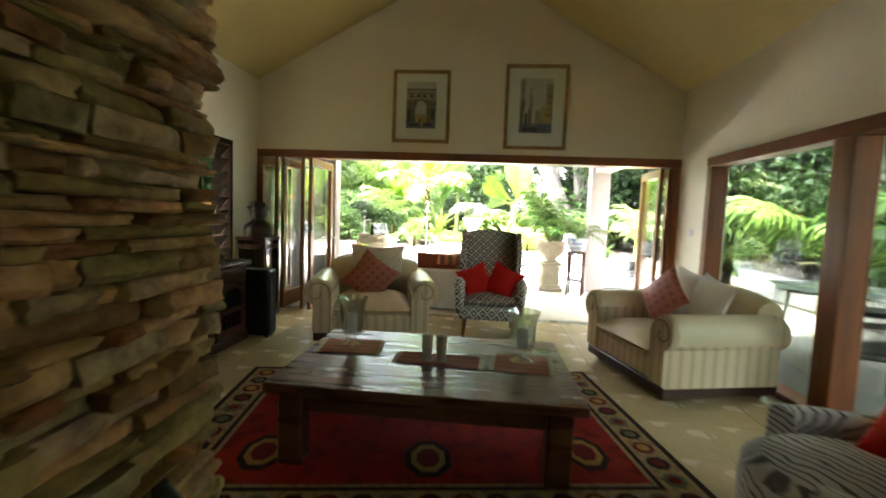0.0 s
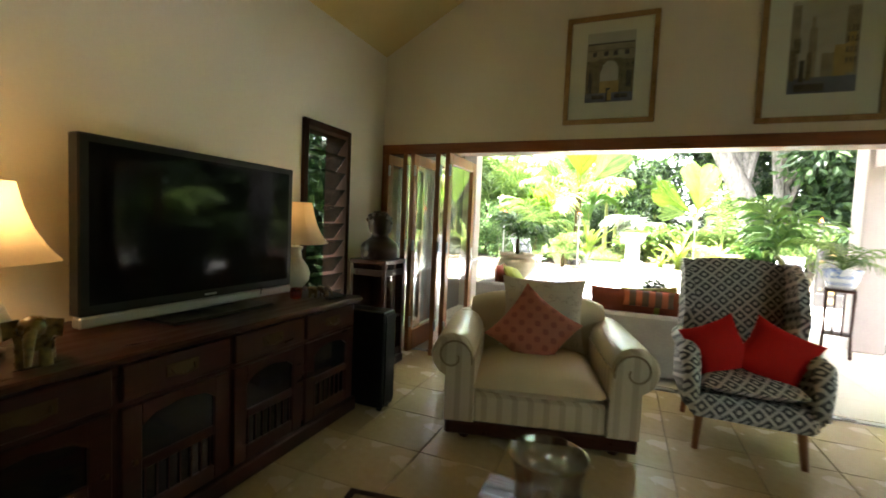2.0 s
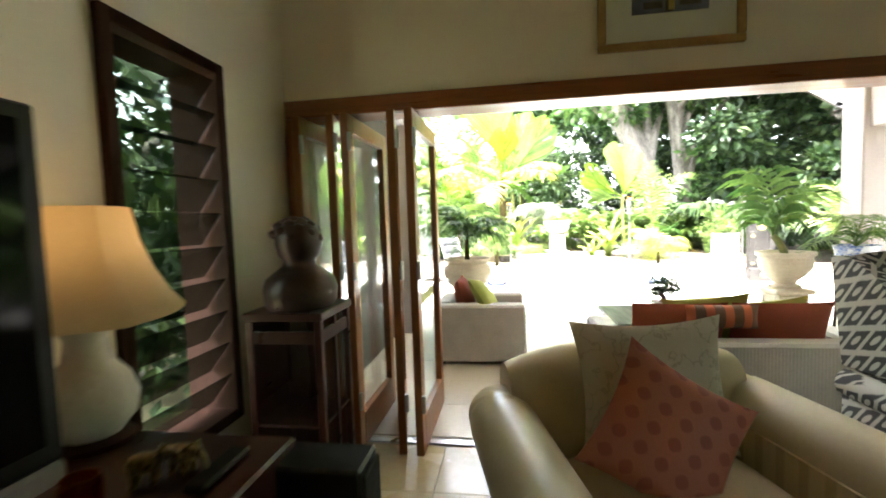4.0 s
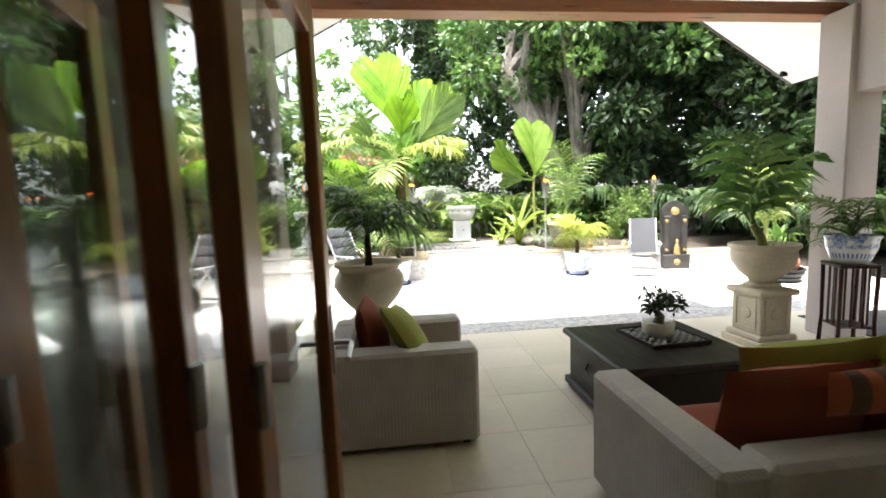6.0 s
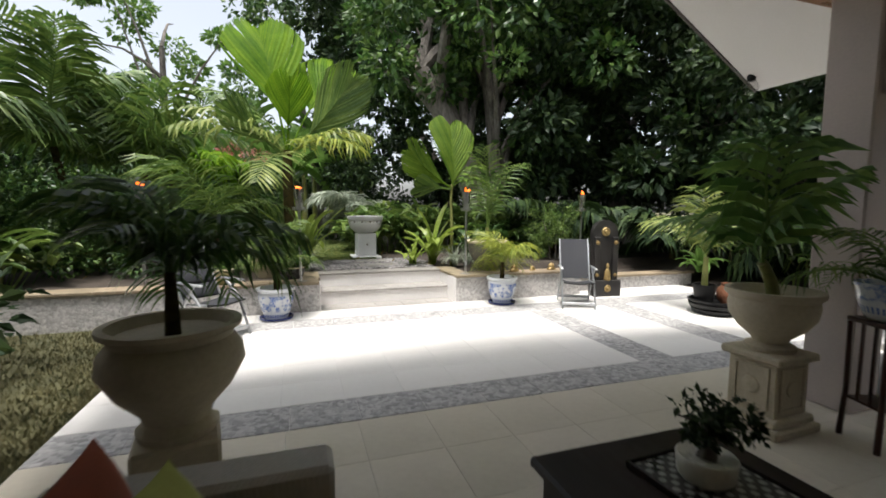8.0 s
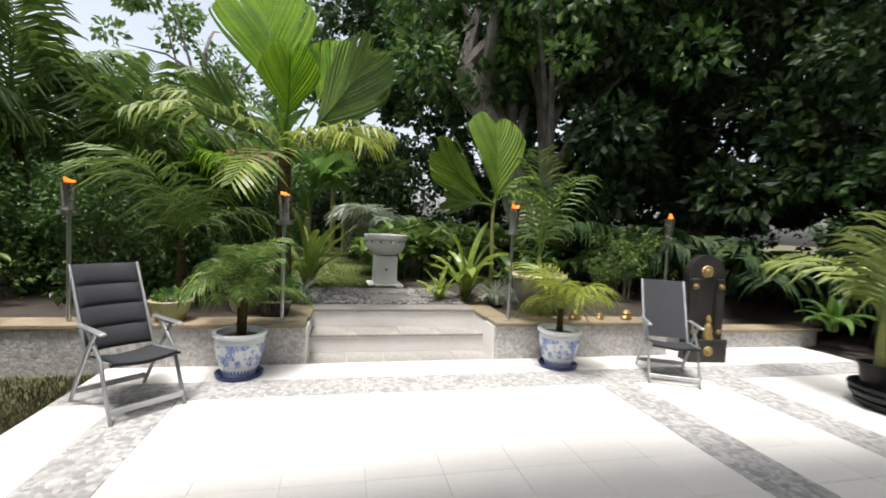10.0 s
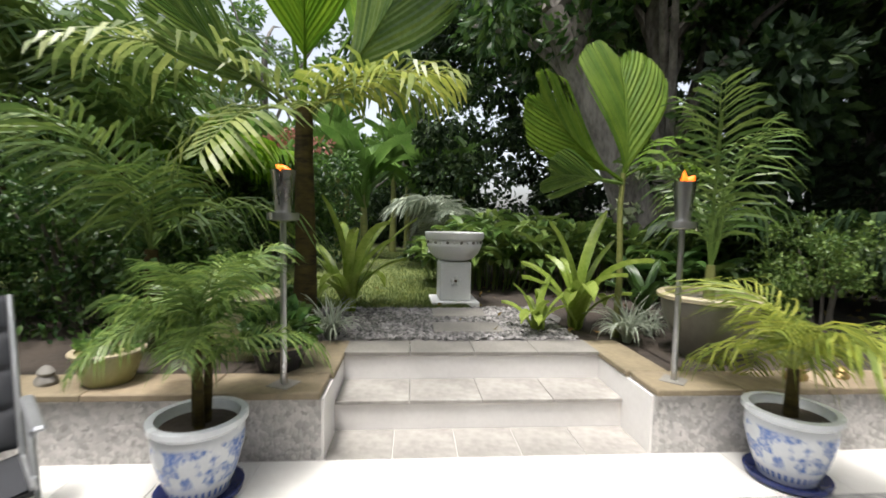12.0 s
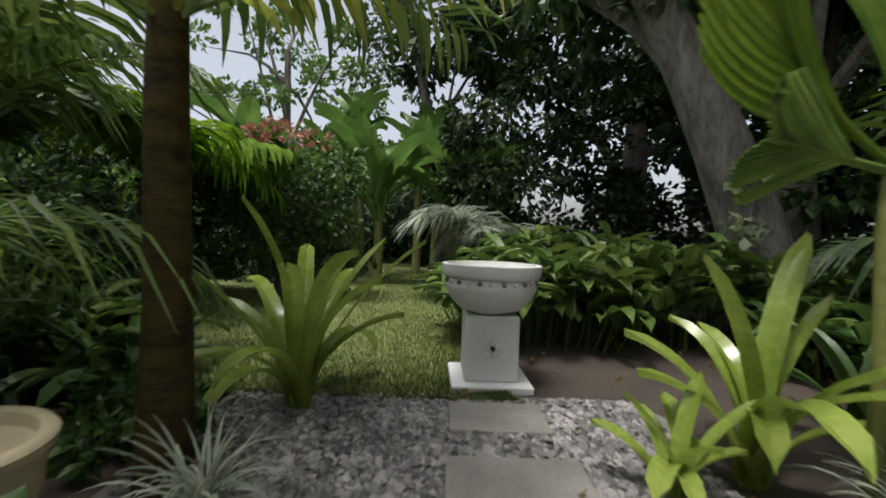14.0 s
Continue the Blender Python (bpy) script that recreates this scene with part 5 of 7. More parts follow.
# curio cabinet with a bust
cu = thing("curio_cabinet", "small dark wood display cabinet with glass sides", "cabinet", (-2.66, 4.95, 0), 0)
cu.scale = (0.84, 0.84, 0.93)
for a, b in (((-0.22, -0.22, 0.98), (0.22, 0.22, 1.02)), ((-0.22, -0.22, 0.0), (0.22, 0.22, 0.08)), ((-0.2, -0.2, 0.46), (0.2, 0.2, 0.475))):
    part("shelf", Geo().box(a, b, 0.006), dark_wood, cu)
for sx in (-1, 1):
    for sy in (-1, 1):
        part("post", Geo().box((sx * 0.19 - 0.02, sy * 0.19 - 0.02, 0.08), (sx * 0.19 + 0.02, sy * 0.19 + 0.02, 0.98), 0.004), dark_wood, cu)
for a, b in (((-0.17, -0.196, 0.08), (0.17, -0.19, 0.98)), ((0.19, -0.17, 0.08), (0.196, 0.17, 0.98))):
    part("pane", Geo().box(a, b), clear_glass, cu).visible_shadow = False
part("door_rail", Geo().box((0.185, -0.015, 0.08), (0.205, 0.015, 0.98), 0.003), dark_wood, cu)
part("back_panel", Geo().box((-0.2, -0.17, 0.08), (-0.19, 0.17, 0.98)), dark_wood, cu)
part("side_panel", Geo().box((-0.17, 0.185, 0.08), (0.17, 0.195, 0.98)), dark_wood, cu)
for z in (0.12, 0.90):
    part("door_rail", Geo().box((-0.17, -0.205, z - 0.03), (0.17, -0.186, z + 0.03), 0.003), dark_wood, cu)
    part("door_rail", Geo().box((0.186, -0.17, z - 0.03), (0.205, 0.17, z + 0.03), 0.003), dark_wood, cu)
curls = Geo()
for i_ in range(24):
    q_, e_ = i_ * 2.4, 0.15 + 0.055 * i_
    curls.lathe([(0.003, -0.024), (0.022, -0.012), (0.026, 0.0), (0.022, 0.012), (0.003, 0.024)], (0.088 * math.cos(q_) * math.cos(e_ * 0.9) - 0.01, 0.09 * math.sin(q_) * math.cos(e_ * 0.9), 0.315 + 0.10 * math.sin(min(1.5, e_))), 7)
bust = solid("bust", curls.lathe([(0.15, 0), (0.165, 0.02), (0.172, 0.09), (0.155, 0.14), (0.11, 0.175), (0.078, 0.20), (0.074, 0.225), (0.095, 0.25), (0.108, 0.30), (0.106, 0.34), (0.09, 0.385), (0.05, 0.415), (0.004, 0.42)], n=22, m=Matrix.Diagonal((0.85, 1.0, 1, 1))), material("dark_bronze", (0.025, 0.014, 0.010), (0.06, 0.035, 0.025), 8, 0.35, metal=0.4), "dark bronze bust on the display cabinet", "statue", "", True)
bust.pop("kind", None)
bust.matrix_world = pose(-2.65, 4.95, 0.949, 0, 0, 10) @ Matrix.Diagonal((1.15, 1.15, 0.97, 1))

# framed prints
gilt = material("gilt_frame_wood", (0.26, 0.15, 0.045), (0.42, 0.26, 0.09), 8, 0.35, fine=40, bump=0.3)
paper = material("cream_mount", (0.86, 0.83, 0.74), (0.90, 0.87, 0.78), 4, 0.9, bump=0.05)


def print_mat(nm, c1, c2, s):
    return material(nm, c1, c2, s, 0.8, fine=30, bump=0.0, rough_var=0.05)


def picture(label, x0, x1, z0, z1, art):
    t = thing("framed_picture", label, "picture", ((x0 + x1) / 2, YN, (z0 + z1) / 2), 0, "prints over the doors")
    w, h, f = (x1 - x0) / 2, (z1 - z0) / 2, 0.042
    for a, b in (((-w, -0.03, h - f), (w, -0.002, h)), ((-w, -0.03, -h), (w, -0.002, -h + f)), ((-w, -0.03, -h + f), (-w + f, -0.002, h - f)), ((w - f, -0.03, -h + f), (w, -0.002, h - f))):
        part("frame", Geo().box(a, b, 0.006), gilt, t, "gilt wooden moulding")
    part("mount", Geo().box((-w + f, -0.014, -h + f), (w - f, -0.006, h - f)), paper, t, "cream paper mount")
    pw, ph = w * 0.52, h * 0.64
    for i, (u0, v0, u1, v1, mt) in enumerate(art):
        part("print", Geo().box((-pw + 2 * pw * u0, -0.0145 - 0.0004 * (i + 1), -ph + 2 * ph * v0 + 0.02), (-pw + 2 * pw * u1, -0.0143, -ph + 2 * ph * v1 + 0.02)), mt, t)
    part("glazing", Geo().box((-w + f, -0.024, -h + f), (w - f, -0.022, h - f)), clear_glass, t).visible_shadow = False


pa = print_mat("print_sky", (0.52, 0.50, 0.44), (0.66, 0.64, 0.58), 6)
pb = print_mat("print_stone", (0.26, 0.22, 0.16), (0.50, 0.43, 0.33), 9)
pc = print_mat("print_dark", (0.05, 0.05, 0.055), (0.13, 0.12, 0.11), 9)
pd = print_mat("print_gold", (0.42, 0.28, 0.10), (0.60, 0.44, 0.20), 12)
pe = print_mat("print_blue", (0.12, 0.13, 0.20), (0.22, 0.23, 0.30), 8)
ph_ = print_mat("print_shadow", (0.10, 0.085, 0.06), (0.30, 0.25, 0.17), 40)
canal = [(0, 0, 1, 1, pa), (0.0, 0.0, 0.30, 0.62, ph_), (0.68, 0.0, 1, 0.62, ph_), (0.0, 0.60, 1, 0.84, pb), (0.02, 0.83, 0.98, 0.85, pc), (0.02, 0.735, 0.98, 0.75, ph_), (0.0, 0.0, 1, 0.13, pe), (0.30, 0.13, 0.70, 0.30, pd), (0.05, 0.13, 0.14, 0.42, pc), (0.84, 0.2, 0.95, 0.44, pc), (0.44, 0.0, 0.53, 0.20, pc), (0.48, 0.02, 0.56, 0.17, pd), (0.15, 0.04, 0.4, 0.10, pc), (0.62, 0.05, 0.9, 0.11, pc)]
canal += [(0.50 + 0.21 * math.cos(0.3 * k) - 0.035, 0.42 + 0.17 * math.sin(0.3 * k), 0.50 + 0.21 * math.cos(0.3 * k) + 0.035, 0.62, ph_) for k in range(11)]
canal += [(x, 0.66, x + 0.09, 0.72, pc) for x in (0.12, 0.36, 0.56, 0.79)]
picture("framed print of a canal bridge in gilt frame", -1.19, -0.48, 2.17, 3.05, canal)
houses = [(0, 0, 1, 1, pa), (0.0, 0.14, 0.14, 0.96, pb), (0.14, 0.14, 0.30, 0.82, pa), (0.28, 0.14, 0.40, 0.70, pb), (0.80, 0.16, 1.0, 0.90, pb), (0.66, 0.16, 0.84, 0.50, pd), (0.84, 0.2, 0.95, 0.62, pd), (0.48, 0.16, 0.66, 0.42, pb), (0, 0, 1, 0.17, pe), (0.02, 0.14, 0.10, 0.48, ph_), (0.16, 0.12, 0.24, 0.36, pc), (0.26, 0.14, 0.34, 0.44, ph_), (0.06, 0.44, 0.16, 0.60, ph_), (0.30, 0.62, 0.36, 0.82, pb), (0.1, 0.02, 0.55, 0.10, pc)]
houses += [(0.82 + 0.06 * (k % 3), 0.30 + 0.11 * (k // 3), 0.85 + 0.06 * (k % 3), 0.36 + 0.11 * (k // 3), ph_) for k in range(12)]
picture("framed print of canal houses in gilt frame", 0.19, 0.94, 2.12, 3.13, houses)
sw = solid("light_switch", Geo().box((XR - 0.012, 5.05, 1.16), (XR - 0.001, 5.13, 1.24), 0.003), white_stone, "white wall light switch", "switch")
tool = thing("fire_tool", "black iron hook hanging on the stone wall", "hook")
part("plate", Geo().box((-0.775, 0.93, 0.52), (-0.755, 0.99, 0.60), 0.01), black_plastic, tool)
part("hook", Geo().tube([(-0.765, 0.96, 0.58), (-0.735, 0.96, 0.55), (-0.73, 0.96, 0.46), (-0.745, 0.96, 0.40)], [0.022, 0.024, 0.028, 0.02], 8), black_plastic, tool, "", True)

# ---- covered patio ----
wick = material("pale_wicker", (0.42, 0.40, 0.37), (0.54, 0.52, 0.48), 6, 0.8, fine=60, bump=0.3)


def weave(mt):
    N, L = mt.node_tree.nodes, mt.node_tree.links
    bs = N["Principled BSDF"]
    tc, w1, w2, ad, bp = N.new("ShaderNodeTexCoord"), N.new("ShaderNodeTexWave"), N.new("ShaderNodeTexWave"), N.new("ShaderNodeMath"), N.new("ShaderNodeBump")
    w1.bands_direction, w2.bands_direction = 'DIAGONAL', 'Z'
    w1.inputs["Scale"].default_value, w2.inputs["Scale"].default_value = 34, 40
    fl = N.new("ShaderNodeMapping")
    fl.inputs["Scale"].default_value = (1, 1, 0)
    L.new(tc.outputs["Object"], fl.inputs[0])
    L.new(fl.outputs[0], w1.inputs[0]), L.new(tc.outputs["Object"], w2.inputs[0])
    ad.operation = 'MULTIPLY_ADD'
    L.new(w2.outputs[1], ad.inputs[0])
    ad.inputs[1].default_value = 0.3
    L.new(w1.outputs[1], ad.inputs[2])
    bp.inputs["Strength"].default_value, bp.inputs["Distance"].default_value = 0.22, 0.005
    L.new(ad.outputs[0], bp.inputs["Height"])
    L.new(bp.outputs[0], bs.inputs["Normal"])
    return mt


weave(wick)
rust = material("rust_orange_canvas", (0.19, 0.036, 0.013), (0.27, 0.06, 0.024), 4, 0.85, fine=140, bump=0.3, bump_dist=0.002)
olive = material("lime_green_canvas", (0.26, 0.28, 0.05), (0.36, 0.38, 0.09), 4, 0.8, fine=140, bump=0.3, bump_dist=0.002)
stripe_c = bands(material("striped_bolster", (0.10, 0.06, 0.04), (0.16, 0.09, 0.05), 4, 0.8), (0.45, 0.12, 0.05), lambda op, x, y, z, nz: step(op, op('SINE', op('MULTIPLY', x, 60)), 0.1, 0.2))


def wicker_seat(name, label, category, at, turn, w, d, seats):
    """Boxy wicker seat facing -y in its own frame."""
    t = thing(name, label, category, at, turn)
    hw, hd, a = w / 2, d / 2, 0.17
    part("base", Geo().box((-hw + a, -hd + 0.02, 0.03), (hw - a, hd - 0.15, 0.25), 0.015), wick, t)
    part("backrest", Geo().box((-hw + a, hd - 0.15, 0.03), (hw - a, hd, 0.56), 0.02), wick, t)
    for s in (-1, 1):
        part("arm", Geo().box((min(s * hw, s * (hw - a)), -hd, 0.03), (max(s * hw, s * (hw - a)), hd, 0.555), 0.02), wick, t)
        for y in (-hd + 0.07, hd - 0.07):
            part("foot", Geo().box((s * (hw - 0.07) - 0.02, y - 0.02, 0), (s * (hw - 0.07) + 0.02, y + 0.02, 0.03)), black_plastic, t)
    iw = hw - a
    for i in range(seats):
        xc = -iw + 2 * iw * (i + 0.5) / seats

        def pad(s, xc=xc):
            def fn(p, q):
                u, v = 2 * p - 1, 2 * q - 1
                e = (1 - abs(u) ** 8) * (1 - abs(v) ** 8)
                return (xc + u * (iw / seats - 0.004), -0.09 + v * (hd - 0.10), 0.32 + s * 0.07 * e)
            return fn
        part("seat_cushion", Geo().grid(pad(1), 12, 12).grid(pad(-1), 12, 12), rust, t, "rust-orange seat cushion", True)
        part("back_cushion", Geo().cushion(2 * iw / seats - 0.02, 0.42, 0.18, pose(xc, hd - 0.26, 0.56, -14, 0, 0), 12, 0.04), rust, t, "rust-orange back cushion", True)
    return t


wicker_seat("wicker_armchair", "boxy pale wicker armchair with rust cushions", "armchair", (-1.95, 7.32, 0), 90, 0.80, 0.84, 1)
wicker_seat("wicker_sofa", "boxy pale wicker two-seat sofa with rust cushions", "sofa", (-0.32, 6.12, 0), 180, 1.52, 0.80, 2)
cushion("lime green cushion on the wicker armchair", 0.44, 0.15, olive, (-1.90, 7.20, 0.575), -34, 14, 86)
cushion("lime green cushion on the wicker sofa", 0.52, 0.17, olive, (-0.34, 6.22, 0.555), -30, 8, 168)
cushion("lime green cushion at the end of the wicker sofa", 0.46, 0.15, olive, (0.06, 6.22, 0.545), -28, 12, 160)
cushion("rust orange cushion on the wicker sofa", 0.40, 0.14, rust, (-0.05, 6.36, 0.50), -40, 10, 176)
bol = solid("bolster", Geo().cushion(0.42, 0.15, 0.11, None, 12, 0.05), stripe_c, "brown and orange striped bolster on the sofa", "cushion", "", True)
bol.pop("kind", None)
bol.matrix_world = pose(-0.40, 5.86, 0.69)

ch = thing("trunk_table", "low near-black wooden trunk used as a table", "table")
part("lid", Geo().box((-0.785, 6.78, 0.375), (0.08, 7.62, 0.42), 0.012), chest_wood, ch)
part("body", Geo().box((-0.745, 6.82, 0.06), (0.04, 7.58, 0.374), 0.006), chest_wood, ch)
part("plinth", Geo().box((-0.775, 6.79, 0.02), (0.07, 7.61, 0.075), 0.01), chest_wood, ch)
for x, y in ((-0.725, 6.84), (0.02, 6.84), (-0.725, 7.56), (0.02, 7.56)):
    part("foot", Geo().box((x - 0.03, y - 0.03, 0), (x + 0.03, y + 0.03, 0.02)), chest_wood, ch)
part("handle", Geo().tube([(-0.747, 7.12, 0.27), (-0.77, 7.13, 0.235), (-0.773, 7.2, 0.22), (-0.77, 7.27, 0.235), (-0.747, 7.28, 0.27)], 0.008, 8), black_plastic, ch, "black drop handle", True)
tray_mat = bands(material("mosaic_tray", (0.03, 0.028, 0.025), (0.06, 0.05, 0.045), 10, 0.3), (0.36, 0.36, 0.33), lambda op, x, y, z, nz: step(op, op('MULTIPLY', op('SINE', op('MULTIPLY', x, 110)), op('SINE', op('MULTIPLY', y, 110))), 0.2, 0.2))
tr = thing("tray", "dark square tray with pale inlay", "tray", (-0.26, 7.26, 0.42), 4)
part("tray_base", Geo().box((-0.19, -0.19, 0.0), (0.19, 0.19, 0.012), 0.003), tray_mat, tr)
for a, b in (((-0.2, -0.2, 0), (0.2, -0.19, 0.025)), ((-0.2, 0.19, 0), (0.2, 0.2, 0.025)), ((-0.2, -0.19, 0), (-0.19, 0.19, 0.025)), ((0.19, -0.19, 0), (0.2, 0.19, 0.025))):
    part("rim", Geo().box(a, b, 0.002), chest_wood, tr)
bz = thing("bonsai", "small dark-leaved bonsai in a pale round bowl", "plant", (-0.27, 7.28, 0.4325))
part("bowl", Geo().lathe([(0.075, 0), (0.095, 0.02), (0.10, 0.085), (0.095, 0.09), (0.085, 0.085), (0.02, 0.075)], n=22), ceramic, bz, "pale ribbed ceramic bowl", True)
part("trunk", Geo().tube([(0, 0, 0.07), (0.02, 0.01, 0.12), (-0.015, 0, 0.17), (0.01, 0.0, 0.23)], [0.035, 0.028, 0.018, 0.008], 8), bark, bz, "", True)
for a in range(5):
    q = a * 1.257
    part("branch", Geo().tube([(0, 0, 0.16), (0.05 * math.cos(q), 0.05 * math.sin(q), 0.21), (0.10 * math.cos(q), 0.10 * math.sin(q), 0.22)], [0.008, 0.006, 0.003], 5), bark, bz)
P, D = clumps(22, ((-0.10, -0.10, 0.17), (0.10, 0.10, 0.29)), 0.045, 26, 51)
part("foliage", raw(scatter_leaves(P, D, 0.035, 51), "foliage"), leaf_dark, bz, "", False, "stuff")

urn_stone = material("weathered_cream_stone", (0.44, 0.38, 0.27), (0.58, 0.51, 0.38), 5, 0.75, fine=40, bump=0.35)
# urn on its low plinth
uL = thing("stone_urn", "wide cream stone urn on a low plinth", "urn", (-2.18, 8.42, 0.0), 10)
part("plinth", Geo().box((-0.2, -0.2, 0), (0.2, 0.2, 0.05), 0.01).box((-0.175, -0.175, 0.05), (0.175, 0.175, 0.345), 0.015), urn_stone, uL)
part("bowl", Geo().lathe([(round(r * 0.89, 3), 0.346 + (z - 0.206) * 0.9) for r, z in [(0.18, 0.206), (0.19, 0.245), (0.15, 0.285), (0.17, 0.335), (0.27, 0.445), (0.335, 0.565), (0.325, 0.645), (0.28, 0.705), (0.29, 0.735), (0.325, 0.755), (0.325, 0.780), (0.285, 0.780), (0.26, 0.725), (0.02, 0.705)]], n=36), urn_stone, uL, "bulbous stone bowl", True)
palm("dark feathery palm growing in the stone urn", (-2.18, 8.42, 0.79), 0.30, 0.028, 13, 0.60, leaf_mid, 61, leaf=0.19, width=0.013, tilt=(0.1, 1.5), name="potted_palm", droop=1.0, n=16)

# urn on a tall pedestal
uR = thing("pedestal_urn", "cream stone urn on a panelled square pedestal", "urn", (1.24, 8.12, 0), 2)
pd_ = part("pedestal", Geo().box((-0.21, -0.21, 0), (0.21, 0.21, 0.06), 0.01).box((-0.185, -0.185, 0.06), (0.185, 0.185, 0.11), 0.012).box((-0.15, -0.15, 0.11), (0.15, 0.15, 0.45), 0.006).box((-0.19, -0.19, 0.45), (0.19, 0.19, 0.50), 0.012), urn_stone, uR)
for k in range(4):
    m = pose(0, 0, 0, 0, 0, 90 * k)
    part("panel", Geo().box((-0.11, -0.160, 0.15), (0.11, -0.151, 0.165), 0, m).box((-0.11, -0.160, 0.405), (0.11, -0.151, 0.42), 0, m).box((-0.11, -0.160, 0.165), (-0.095, -0.151, 0.405), 0, m).box((0.095, -0.160, 0.165), (0.11, -0.151, 0.405), 0, m).lathe([(0.055, 0), (0.05, 0.008), (0.02, 0.014)], n=12, m=m @ pose(0, -0.151, 0.285, 90, 0, 0)), urn_stone, pd_)
part("bowl", Geo().lathe([(0.14, 0.501), (0.14, 0.53), (0.095, 0.55), (0.11, 0.58), (0.18, 0.64), (0.235, 0.72), (0.245, 0.79), (0.238, 0.83), (0.265, 0.855), (0.265, 0.885), (0.23, 0.885), (0.21, 0.82), (0.02, 0.80)], n=36), urn_stone, uR, "round stone bowl with a rolled rim", True)
palm("light green palm growing in the pedestal urn", (1.24, 8.12, 0.80), 0.26, 0.035, 7, 0.80, leaf_light, 66, leaf=0.28, width=0.026, tilt=(0.6, 1.5), name="potted_palm", droop=0.75, n=10, barkmat=green_stem, lean=(-0.12, 0.0))

def brushwork(op, x, y, z, nz):
    """Loose painted sprigs round the belly and a fretted band at the foot."""
    belly = op('MULTIPLY', step(op, z, 0.12, 0.02), op('SUBTRACT', 1.0, step(op, z, 0.335, 0.02)))
    sprig = op('MULTIPLY', step(op, nz(12, 6.0), 0.49, 0.06), op('MULTIPLY_ADD', step(op, nz(45, 3.0), 0.5, 0.2), 0.6, 0.4))
    foot = op('MULTIPLY', step(op, z, 0.045, 0.006), op('SUBTRACT', 1.0, step(op, z, 0.085, 0.006)))
    fret = step(op, op('SINE', op('MULTIPLY', op('ARCTAN2', y, x), 34.0)), 0.1, 0.5)
    return op('MAXIMUM', op('MULTIPLY', belly, sprig), op('MULTIPLY', foot, fret))


blue_white = bands(material("white_porcelain", (0.56, 0.59, 0.62), (0.66, 0.68, 0.70), 5, 0.2, bump=0.05), (0.10, 0.17, 0.42), brushwork)
ps = thing("plant_stand", "tall dark bamboo-style wooden plant stand", "stand", (1.63, 7.72, 0), -20)
part("top", Geo().box((-0.135, -0.135, 0.72), (0.135, 0.135, 0.75), 0.008), dark_wood, ps)
part("shelf", Geo().box((-0.115, -0.115, 0.24), (0.115, 0.115, 0.255), 0.003), dark_wood, ps)
for sx in (-1, 1):
    for sy in (-1, 1):
        part("leg", Geo().tube([(sx * 0.125, sy * 0.125, 0), (sx * 0.115, sy * 0.115, 0.3), (sx * 0.12, sy * 0.12, 0.72)], [0.017, 0.014, 0.016], 8), dark_wood, ps, "", True)
for k in range(4):
    m = pose(0, 0, 0, 0, 0, 90 * k)
    for x in (-0.04, 0.04):
        part("spindle", Geo().tube([(x, -0.112, 0.255), (x, -0.112, 0.72)], 0.009, 6, m), dark_wood, ps)
bw = thing("porcelain_pot", "blue and white porcelain pot on the plant stand", "pot", (1.63, 7.72, 0.75))
part("body", Geo().lathe([(0.10, 0), (0.125, 0.03), (0.158, 0.12), (0.163, 0.18), (0.178, 0.205), (0.178, 0.22), (0.155, 0.22), (0.142, 0.18), (0.02, 0.17)], n=28), blue_white, bw, "", True)
palm("wispy fine-leaved palm in the porcelain pot", (1.63, 7.72, 0.91), 0.05, 0.012, 9, 0.55, leaf_palm, 63, leaf=0.16, width=0.008, tilt=(0.2, 1.2), name="potted_palm", n=16)
# thin rough charcoal sheet covering the tiles beyond the right column
mt_ = solid("outdoor_mat", Geo().box((2.25, 7.3, 0.001), (3.85, 8.75, 0.012), 0.003), material("rough_charcoal", (0.03, 0.03, 0.03), (0.055, 0.055, 0.05), 12, 0.95, fine=140, bump=0.5), "thin dark charcoal sheet on the tiles", "mat")
mt_.pop("kind", None)
gb_ = thing("eave_light", "clear glass globe light under the eave", "light", (2.55, 9.36, 2.56))
part("globe", Geo().lathe([(0.01, -0.075), (0.05, -0.055), (0.07, 0.0), (0.05, 0.055), (0.03, 0.07)], n=18), glassy("globe_glass", (0.9, 0.9, 0.9)), gb_, "", True)
part("fitting", Geo().lathe([(0.035, 0.065), (0.04, 0.1), (0.03, 0.16)], n=12), black_plastic, gb_, "dark metal fitting", True)

# outside the sliding window: terrace, table and chairs
solid("side_terrace", Geo().box((2.5, -3.2, -0.2), (5.1, 8.99, -0.012)), landing_tile, "grey paved side terrace", "terrace")
solid("side_wall", Geo().box((5.3, -3.2, -0.1), (5.55, 9.5, 0.42)), pebble_wall, "low pebble-washed wall beside the side terrace", "wall")
rt = thing("garden_table", "round glass-topped garden table", "table", (3.45, 4.55, 0))
part("top", Geo().lathe([(0.60, 0.70), (0.61, 0.705), (0.61, 0.712), (0.60, 0.716)], n=40), material("frosted_table_glass", (0.30, 0.34, 0.34), (0.36, 0.40, 0.40), 4, 0.12, bump=0), rt, "pale green glass top", True)
part("rim", Geo().tube([(0.615 * math.cos(2 * math.pi * i / 36), 0.615 * math.sin(2 * math.pi * i / 36), 0.705) for i in range(37)], 0.014, 6), steel, rt, "metal rim", True)
for i in range(4):
    q = 0.785 + 1.571 * i
    part("leg", Geo().tube([(0.42 * math.cos(q), 0.42 * math.sin(q), -0.012), (0.36 * math.cos(q), 0.36 * math.sin(q), 0.70)], 0.018, 8), steel, rt, "", True)
